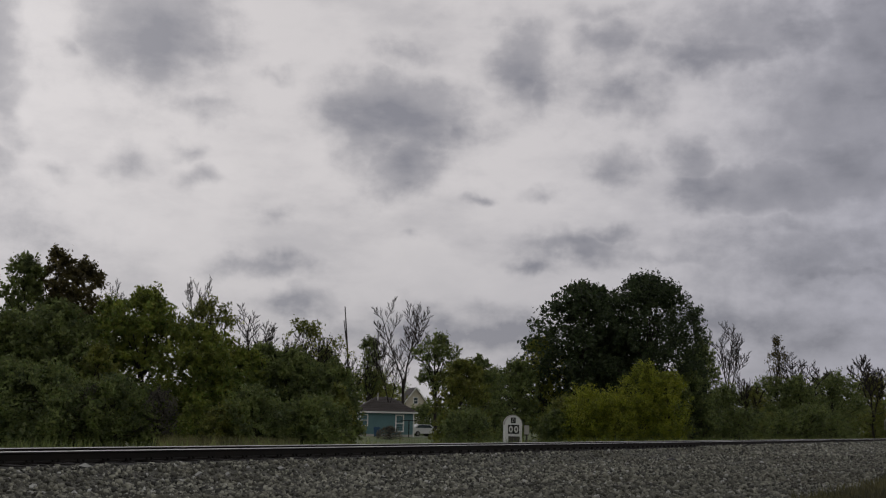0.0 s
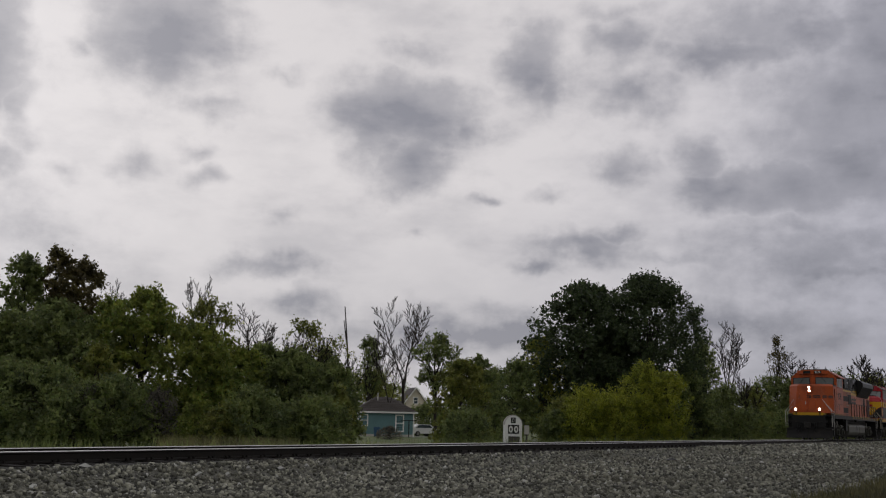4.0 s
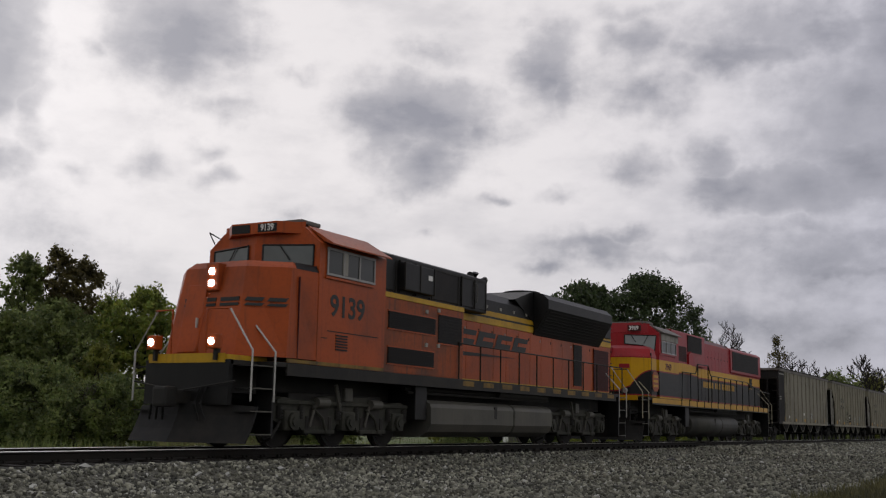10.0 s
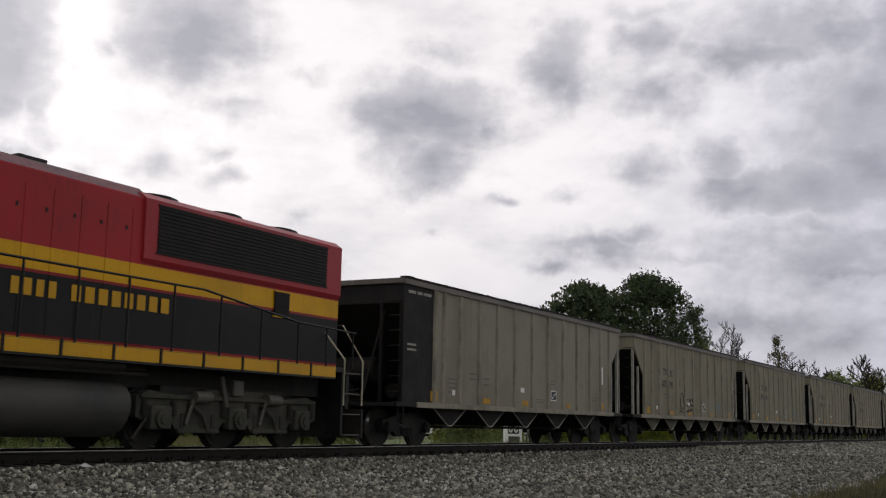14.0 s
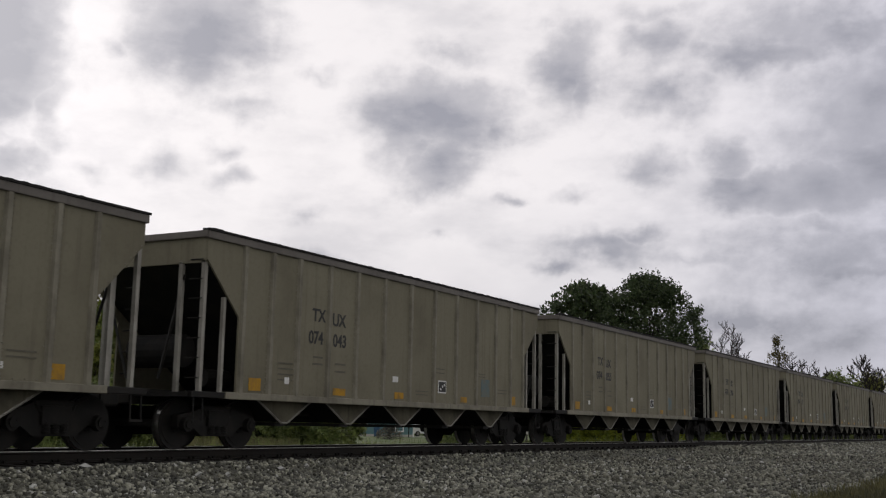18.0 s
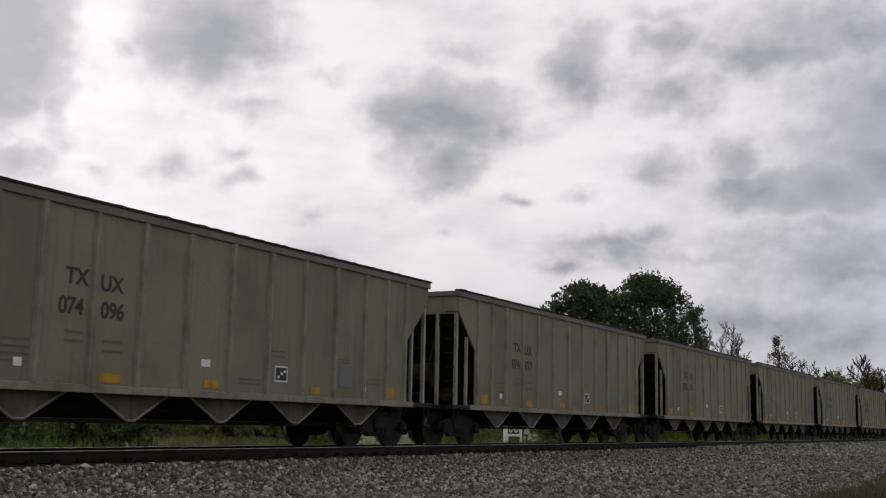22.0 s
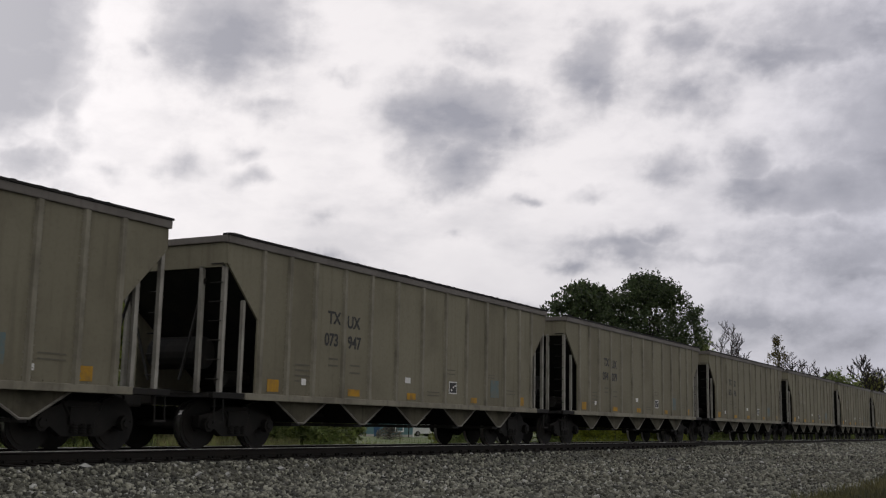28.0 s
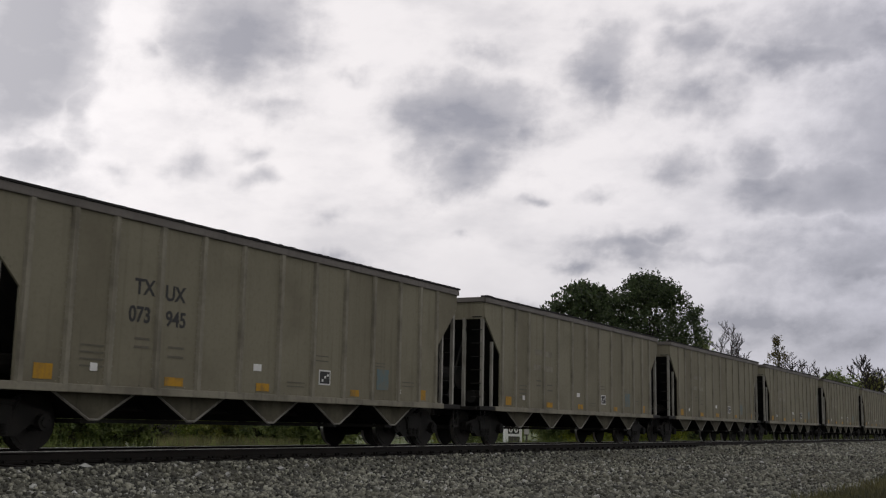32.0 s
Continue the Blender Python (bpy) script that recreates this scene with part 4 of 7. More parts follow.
        g = Geo().tube([(fx(0.66), -1.3, 1.2), (fx(0.5), 0.0, 1.0), (fx(0.66), 1.3, 1.2)], 0.018, 6)
        part("uncoupling_bar", g, M_STEEL, eng)


def grille(eng, x0, x1, y, z0, z1, frame_mat, dark, rows, parent_name="grille"):
    """A louvred opening on a near or far side at y."""
    s = -1 if y < 0 else 1
    a, b = sorted((y, y + s * 0.012))
    g = part(parent_name, Geo().box(x0, x1, a, b, z0, z1), dark, eng)
    for k in range(rows):
        z = z0 + (k + 0.5) * (z1 - z0) / rows
        part("louvre", Geo().box(x0 + 0.02, x1 - 0.02, *sorted((y + s * 0.012, y + s * 0.03)), z - 0.012, z + 0.012), dark, g)
    for z in (z0 - 0.03, z1):
        part("grille_frame", Geo().box(x0 - 0.03, x1 + 0.03, *sorted((y, y + s * 0.022)), z, z + 0.03), frame_mat, g)
    return g


def side_window(eng, x0, x1, y, z0, z1, panes):
    w = part("side_window", Geo().box(x0, x1, y - 0.012, y, z0, z1), M_DGLASS, eng, "dark cab side window")
    g = Geo()
    for z in (z0, z1):
        g.box(x0 - 0.03, x1 + 0.03, y - 0.03, y - 0.012, z - 0.025, z + 0.025)
    part("frame_rail", g, M_FRAME, w)
    for k in range(panes + 1):
        x = x0 + (x1 - x0) * k / panes
        part("mullion", Geo().box(x - 0.025, x + 0.025, y - 0.03, y - 0.012, z0 + 0.025, z1 - 0.025), M_FRAME, w)
    return w


def fan(eng, x, z):
    f = part("roof_fan", Geo().disc((x, 0, z), "z", 0.62, 0.16, 24), M_BLACK, eng)
    part("fan_guard", Geo().disc((x, 0, z + 0.09), "z", 0.55, 0.03, 24), M_GRILLE, f)


def logo_bars(name, eng, x0, z0, widths, h, y, material, lean=0.3, label=""):
    """Plain slanted bars of the size and colour of a painted mark."""
    g, x = Geo(), x0
    for w in widths:
        for a, b, u, v in ((0.0, 0.36, 0.0, 1.0), (0.64, 1.0, 0.0, 1.0), (0.36, 0.64, 0.0, 0.34)):
            lo, hi = z0 + a * h, z0 + b * h
            g.prism([(x + u * w + lean * a * h, lo), (x + v * w + lean * a * h, lo), (x + v * w + lean * b * h, hi), (x + u * w + lean * b * h, hi)], "y", y - 0.004, y)
        x += w + 0.14
    return part(name, g, material, eng, label)


def orange_engine():
    eng = thing("diesel_locomotive", "orange and black diesel locomotive with lit headlights leading the train", "locomotive", "engines of the train")
    engine_base(eng, M_STEEL, M_DYEL, M_ORANGE, M_SILVER, 7.9, 15.3, M_TANK, False)
    part("front_stripe", Geo().box(0.70, 0.72, -0.98, 0.98, 1.56, 1.74).box(0.72, 1.95, -1.02, 1.02, 1.625, 1.72), M_OYEL, eng, "yellow edge of the front platform")
    # nose, tapering to the front, then as wide as the cab
    lo = [(1.14, -0.84), (1.14, 0.97), (1.95, 1.50), (2.97, 1.515), (2.97, -1.515), (1.95, -1.50)]
    hi = [(1.50, -0.74), (1.50, 0.84), (2.08, 1.46), (2.97, 1.51), (2.97, -1.51), (2.08, -1.46)]
    part("nose", Geo().prism(lo, "z", 1.72, 3.56, 0, hi), M_ORANGE, eng, "angular orange nose")
    part("nose_top", Geo().prism(hi, "z", 3.56, 3.70, 0, [(1.64, -0.64), (1.64, 0.72), (2.24, 1.34), (2.97, 1.44), (2.97, -1.44), (2.24, -1.34)]), M_ORANGE, eng)
    part("nose_seam", Geo().box(2.30, 2.318, -1.516, -1.46, 1.72, 3.4), M_RGRILLE, eng)
    def lean(x, y, z):
        return (x + 0.36 * (z - 1.72) / 1.84, y, z)
    g = Geo().box(1.105, 1.15, 0.16, 0.66, 1.80, 3.2, 0.01)
    g.v = [lean(*v) for v in g.v]
    d = part("nose_door", g, M_ORANGE, eng)
    part("door_handle", Geo().box(1.19, 1.24, 0.22, 0.25, 2.3, 2.5), M_SILVER, d)
    h = part("headlight_case", Geo().box(1.33, 1.58, -0.17, 0.17, 3.06, 3.64, 0.03), M_ORANGE, eng)
    for z in (3.22, 3.46):
        part("headlight", Geo().disc((1.32, 0.0, z), "x", 0.074, 0.03, 16), M_LAMP, h, "lit round headlight")
    for s in (-1, 1):
        c = part("ditch_light_case", Geo().box(0.52, 0.72, s * 0.78 - 0.12, s * 0.78 + 0.12, 1.82, 2.10, 0.02), M_ORANGE, eng)
        part("ditch_light", Geo().disc((0.515, s * 0.78, 1.96), "x", 0.072, 0.02, 16), M_LAMP, c, "lit lower ditch light")
        part("light_bracket", Geo().box(0.62, 0.76, s * 0.78 - 0.03, s * 0.78 + 0.03, 1.60, 1.83), M_STEEL, c)
    g = Geo().tube([lean(1.08, 0.05, 1.76), lean(1.02, 0.05, 1.9), lean(1.02, 0.05, 2.9), lean(1.10, 0.05, 3.0)], 0.02, 6)
    part("nose_grab", g, M_ORANGE, eng)
    # cab
    cab = [(-1.52, 1.62), (1.52, 1.62), (1.52, 4.22), (1.12, 4.56), (0.7, 4.72), (-0.7, 4.72), (-1.12, 4.56), (-1.52, 4.22)]
    part("cab", Geo().prism(cab, "x", 2.95, 5.58), M_ORANGE, eng, "orange driver's cab")
    for s in (-1, 1):
        # each half of the front slants back towards the side
        pl = [(2.66, 0.0), (2.98, s * 1.48), (2.98, 0.0)]
        part("cab_front", Geo().prism(pl, "z", 3.60, 4.24).prism([(2.70, 0.0), (2.98, s * 1.1), (2.98, 0.0)], "z", 4.24, 4.70), M_ORANGE, eng)

        def on(y, z, d):
            return (2.66 + 0.216 * abs(y) - d, y, z)
        y0, y1 = s * 0.20, s * 1.36
        quad = [(y0, 3.74), (y1, 3.70), (y1, 4.17), (y0, 4.20)]
        g = Geo().add([on(y, z, 0.02) for y, z in quad] + [on(y, z, -0.01) for y, z in quad], [(0, 1, 2, 3), (7, 6, 5, 4), (0, 4, 5, 1), (1, 5, 6, 2), (2, 6, 7, 3), (3, 7, 4, 0)])
        w = part("windshield", g, M_GLASS, eng, "cab windshield with sky light painted in grey")
        g = Geo()
        for (ya, za), (yb, zb) in zip(quad, quad[1:] + quad[:1]):
            g.tube([on(ya, za, 0.02), on(yb, zb, 0.02)], 0.022, 5)
        part("window_seal", g, M_BLACK, w)
        part("wiper", Geo().tube([on(s * 0.6, 4.18, 0.05), on(s * 0.85, 3.85, 0.05)], 0.012, 5), M_BLACK, w)
    b = part("number_board", Geo().prism([(2.60, -0.62), (2.60, 0.62), (2.95, 1.0), (2.95, -1.0)], "z", 4.44, 4.69), M_ORANGE, eng)
    for s in (-1, 1):
        part("board_face", Geo().box(2.585, 2.60, s * 0.36 - 0.25, s * 0.36 + 0.25, 4.47, 4.65), M_BLACK, b)
    part("roof_grab", Geo().tube([(2.7, 1.0, 4.4), (2.6, 1.25, 4.55), (2.9, 1.35, 4.35)], 0.015, 5), M_BLACK, eng)
    lettering("board_number", "9139", 0.20, M_WHITE, b, (2.582, -0.36, 4.56), "pale engine number", 0.9, "front")
    lettering("cab_number", "9139", 0.64, M_LETTER, eng, (4.05, -1.525, 2.90), "dark engine number on the cab side", 1.06)
    side_window(eng, 3.22, 5.05, -1.525, 3.58, 4.13, 3)
    part("window_sill", Geo().box(3.15, 5.05, -1.56, -1.52, 3.48, 3.53), M_ORANGE, eng)
    part("sun_visor", Geo().prism([(-1.52, 4.26), (-1.76, 4.18), (-1.76, 4.21), (-1.05, 4.64)], "x", 3.1, 5.45), M_ORANGE, eng, "faded orange window awning")
    part("roof_unit", Geo().box(3.1, 3.8, -0.9, 0.9, 4.70, 4.80, 0.03), M_CHORD, eng)
    g = Geo()
    for k in range(6):
        g.box(3.62, 4.06, -1.54, -1.524, 1.98 + k * 0.06, 2.01 + k * 0.06)
    part("cab_vent", g, M_BLACK, eng)
    part("cab_door_line", Geo().box(3.3, 5.3, -1.528, -1.52, 2.36, 2.38).box(3.1, 3.3, -1.528, -1.52, 2.2, 2.22), M_STEEL, eng)
    part("cab_stripe", Geo().box(1.96, 5.58, -1.53, -1.50, 1.625, 1.70), M_DYEL, eng)
    # equipment body behind the cab
    part("equipment_body", Geo().box(5.58, 9.62, -1.42, 1.42, 1.62, 3.38, 0.02), M_SOOT, eng, "sooty orange equipment body with grilles")
    for x0, x1, z0, z1 in ((5.88, 8.10, 2.66, 3.06), (5.88, 8.05, 1.84, 2.22), (8.25, 9.50, 2.48, 3.20)):
        grille(eng, x0, x1, -1.42, z0, z1, M_ORANGE, M_GRILLE, 9)
    part("stripe_band", Geo().box(5.58, 9.62, -1.435, 1.435, 3.38, 3.50), M_OYEL, eng)
    g = Geo().box(5.58, 11.2, -1.28, 1.28, 3.50, 4.44, 0.03).prism([(-1.24, 4.42), (1.24, 4.42), (0.7, 4.62), (-0.7, 4.62)], "x", 5.6, 11.2)
    part("brake_housing", g, M_BLACK, eng, "black dynamic brake housing")
    for x0, x1 in ((5.75, 6.35), (6.55, 7.2), (7.3, 8.0), (8.1, 9.5), (9.7, 10.35), (10.45, 11.1)):
        part("housing_panel", Geo().box(x0, x1, -1.31, -1.28, 3.58, 4.34, 0.01), M_BLACK if x0 != 8.1 else M_GRILLE, eng)
        part("panel_rim", Geo().box(x0 - 0.02, x0 + 0.02, -1.325, -1.28, 3.56, 4.36).box(x0 + 0.02, x1 - 0.02, -1.322, -1.30, 4.32, 4.36).box(x1 - 0.02, x1 + 0.02, -1.325, -1.28, 3.56, 4.36), M_STEEL, eng)
    part("panel_grab", Geo().tube([(10.4, -1.33, 3.7), (10.4, -1.40, 3.75), (10.4, -1.40, 4.2), (10.4, -1.33, 4.25)], 0.016, 5), M_TANK, eng)
    for x in (6.52, 7.24, 7.93):
        part("box_rim", Geo().box(x - 0.02, x + 0.02, -1.495, -1.44, 3.62, 4.30), M_STEEL, eng)
    part("filter_box", Geo().box(6.5, 7.95, -1.48, -1.28, 3.62, 4.30, 0.03), M_BLACK, eng, "black filter box with a pale tag")
    part("tag", Geo().box(7.62, 7.82, -1.486, -1.48, 3.98, 4.10), M_WHITE, eng)
    part("window_shade", Geo().box(3.78, 3.98, -1.55, -1.53, 3.62, 4.10), M_POST, eng, "pale sliding shade")
    for x, z in ((7.6, 3.16), (7.6, 2.34), (8.2, 2.36), (8.2, 3.25)):
        part("data_plate", Geo().box(x, x + 0.12, -1.45, -1.42, z, z + 0.09), M_POST, eng)
    # engine hood
    part("hood", Geo().box(9.62, 21.65, -0.98, 0.98, 1.62, 3.28, 0.02), M_ORANGE, eng, "orange engine hood with doors")
    part("hood_stripe", Geo().box(9.62, 21.65, -0.995, 0.995, 3.28, 3.46).box(9.62, 21.65, -0.99, 0.99, 3.52, 3.66), M_OYEL, eng, "yellow stripes along the hood")
    part("hood_gap", Geo().box(9.62, 21.64, -0.985, 0.985, 3.46, 3.52), M_BLACK, eng)
    part("hood_roof", Geo().prism([(-0.98, 3.66), (0.98, 3.66), (0.97, 3.98), (0.74, 4.22), (-0.74, 4.22), (-0.97, 3.98)], "x", 11.2, 21.62), M_BLACK, eng, "black rounded hood roof")
    part("radiator_slope", Geo().prism([(13.6, 4.18), (14.9, 4.56), (14.95, 3.6)], "y", -1.0, 1.0), M_BLACK, eng)
    part("rear_cap", Geo().box(20.45, 21.62, -1.02, 1.02, 3.58, 4.50, 0.04), M_BLACK, eng)
    wing = [(-1.0, 3.22), (1.0, 3.22), (1.5, 4.02), (1.5, 4.30), (1.3, 4.48), (0.8, 4.58), (-0.8, 4.58), (-1.3, 4.48), (-1.5, 4.30), (-1.5, 4.02)]
    part("radiator_wing", Geo().prism(wing, "x", 14.95, 20.45), M_BLACK, eng, "black flared radiator section")
    for s in (-1, 1):
        g = Geo()
        for k in range(9):
            u = (k + 0.5) / 9
            g.box(15.1, 20.3, *sorted((s * (1.0 + 0.5 * u) - 0.012, s * (1.0 + 0.5 * u) + 0.010)), 3.22 + 0.76 * u - 0.01, 3.22 + 0.76 * u + 0.004)
        part("radiator_louvres", g, M_GRILLE, eng)
    for x in (16.2, 18.1, 20.0):
        fan(eng, x, 4.62)
    part("exhaust_stack", Geo().box(13.0, 13.5, -0.3, 0.3, 4.1, 4.34, 0.03), M_BLACK, eng)
    h = part("horn_cluster", Geo().box(12.12, 12.36, -0.42, -0.18, 4.20, 4.52, 0.02).tube([(11.95, -0.3, 4.55), (12.5, -0.3, 4.57)], 0.05, 6), M_BLACK, eng, "black five-trumpet air horn")
    for dx, dy, dz in ((-0.48, 0.10, 0.02), (-0.46, -0.12, 0.12), (0.46, -0.14, 0.08), (0.48, 0.14, 0.0), (-0.05, -0.1, 0.24)):
        part("trumpet", Geo().tube([(12.22 + 0.2 * dx, -0.3 + 0.3 * dy, 4.58), (12.22 + 0.75 * dx, -0.3 + dy, 4.58 + 0.8 * dz), (12.22 + dx, -0.3 + 1.2 * dy, 4.58 + dz)], 0.04, 8, 0, 0.105), M_BLACK, h)
    for k in range(12):
        x = 9.75 + k * 0.83
        part("hood_door", Geo().box(x, x + 0.818, -0.992, -0.982, 1.70, 3.24, 0.004), M_ORANGE, eng)
        part("door_latch", Geo().box(x + 0.70, x + 0.75, -1.002, -0.992, 3.02, 3.10), M_POST if k % 3 == 0 else M_STEEL, eng)
    for k in range(4):
        part("roof_tag", Geo().box(11.75 + k * 0.88, 11.85 + k * 0.88, -1.0, -0.97, 3.74, 3.82), M_POST, eng, "small pale plate")
    grille(eng, 18.14, 18.86, -1.0, 1.80, 3.16, M_ORANGE, M_GRILLE, 14)
    grille(eng, 19.95, 21.35, -1.0, 1.72, 3.12, M_ORANGE, M_RGRILLE, 14)
    part("rear_face_mark", Geo().box(21.75, 21.76, -0.9, 0.9, 1.7, 3.4), M_ORANGE, eng)
    g = Geo()
    for k in range(6):
        z = 1.9 + k * 0.42
        g.tube([(21.76, -0.95, z), (21.88, -0.95, z), (21.88, -0.6, z), (21.76, -0.6, z)], 0.015, 5)
    part("grab_iron", g, M_STEEL, eng)
    part("sill_band", Geo().box(9.25, 21.75, -1.0, -0.98, 1.625, 1.69), M_OYEL, eng)
    # plain shapes where the railway's mark is painted
    logo_bars("side_mark", eng, 9.92, 2.64, (1.04, 1.04, 0.98, 0.94), 0.40, -1.004, M_LETTER, 0.55, "dark slanted painted mark")
    part("side_mark_bar", Geo().prism([(9.72, 2.28), (11.6, 2.36), (13.8, 2.42), (11.6, 2.43), (9.72, 2.41)], "y", -1.006, -1.002), M_LETTER, eng)
    nose_mark(eng)
    part("glare_panel", Geo().prism([(2.30, -1.33), (2.66, -1.40), (2.64, -0.4), (2.20, -0.8)], "z", 3.701, 3.706), M_BLACK, eng, "black anti-glare paint under the windshield")
    part("glare_panel", Geo().add([(2.22, -1.475, 3.558), (2.96, -1.513, 3.558), (2.96, -1.446, 3.704), (2.30, -1.357, 3.704)], [(0, 1, 2, 3)]), M_BLACK, eng)
    pts = [(5.9, -1.47, 2.55), (9.3, -1.47, 2.55), (21.5, -1.47, 2.55)]
    handrail(eng, pts[1:], [(9.3 + k * 1.22, -1.47, 2.55) for k in range(11)], M_STEEL)
    handrail(eng, [(9.3, 1.47, 2.55), (21.5, 1.47, 2.55)], [(9.3 + k * 1.22, 1.47, 2.55) for k in range(11)], M_STEEL)
    return eng


def nose_mark(eng):
    """Dark bars on the tapered side of the nose."""
    g = Geo()
    for u0, u1 in ((0.05, 0.42), (0.52, 0.92)):
        for z0, z1 in ((2.74, 2.80), (2.84, 2.92)):
            def on(u, z):
                f = (z - 1.72) / 1.84
                return (1.14 + 0.36 * f + (0.81 - 0.21 * f) * u - 0.012, -0.84 + 0.10 * f - (0.66 + 0.04 * f) * u - 0.012, z)
            g.add([on(u0, z0), on(u1, z0), on(u1 + 0.06, z1), on(u0 + 0.06, z1)], [(0, 1, 2, 3)])
    part("nose_mark", g, M_LETTER, eng, "dark painted mark on the nose")
    g = Geo()
    for y0, y1 in ((-0.72, -0.24), (-0.12, 0.24), (0.34, 0.70)):
        for z0, z1 in ((2.74, 2.80), (2.84, 2.92)):
            g.box(1.14 + 0.36 * (z0 - 1.72) / 1.84 - 0.012, 1.40, y0, y1, z0, z1)
    part("nose_mark", g, M_LETTER, eng, "dark painted mark on the nose")


def livery(name, zs):
    """Red over yellow over black, with red pinstripes; the black sweeps down towards the nose."""
    m, nt, b = nodes_of(name)
    co = nt.nodes.new("ShaderNodeTexCoord").outputs["Object"]
    sep = nt.nodes.new("ShaderNodeSeparateXYZ")
    nt.links.new(co, sep.inputs[0])
    x, z = sep.outputs[0], sep.outputs[2]
    drop = mth(nt, "MULTIPLY", mth(nt, "POWER", mth(nt, "MAXIMUM", mth(nt, "SUBTRACT", 2.0, x), 0.0), 2.0), 1.15)
    zb = mth(nt, "ADD", z, drop)
    large, fine = noise_of(nt, 0.7, 5), noise_of(nt, 13, 6, 0.65)

    def above(v, limit):
        return mth(nt, "GREATER_THAN", v, limit)
    col = mixc(nt, above(z, zs[0]), (0.459, 0.248, 0.0050), (0.223, 0.0124, 0.0155))
    col = mixc(nt, above(z, zs[0] + 0.05), col, (0.0074, 0.0081, 0.0087))
    col = mixc(nt, above(zb, zs[1]), col, (0.223, 0.0186, 0.022))
    col = mixc(nt, above(zb, zs[1] + 0.05), col, (0.540, 0.292, 0.0056))
    col = mixc(nt, above(z, zs[2]), col, (0.305, 0.0180, 0.024))
    grime = mth(nt, "ADD", mth(nt, "MULTIPLY", ramp(nt, large, 0.4, 0.75), 0.26), mth(nt, "MULTIPLY", ramp(nt, fine, 0.5, 0.8), 0.20))
    st = noise_of(nt, 3.0, 5, 0.6, None, (3.0, 3.0, 0.12))
    grime = mth(nt, "ADD", grime, mth(nt, "MULTIPLY", ramp(nt, st, 0.52, 0.75), 0.3))
    col = mixc(nt, grime, col, (0.034, 0.023, 0.018))
    finish(nt, b, col, mth(nt, "ADD", mth(nt, "MULTIPLY", fine, 0.25), 0.30), 0.0, fine, 0.12, 0.006)
    b.inputs["Specular IOR Level"].default_value = 0.16
    return m


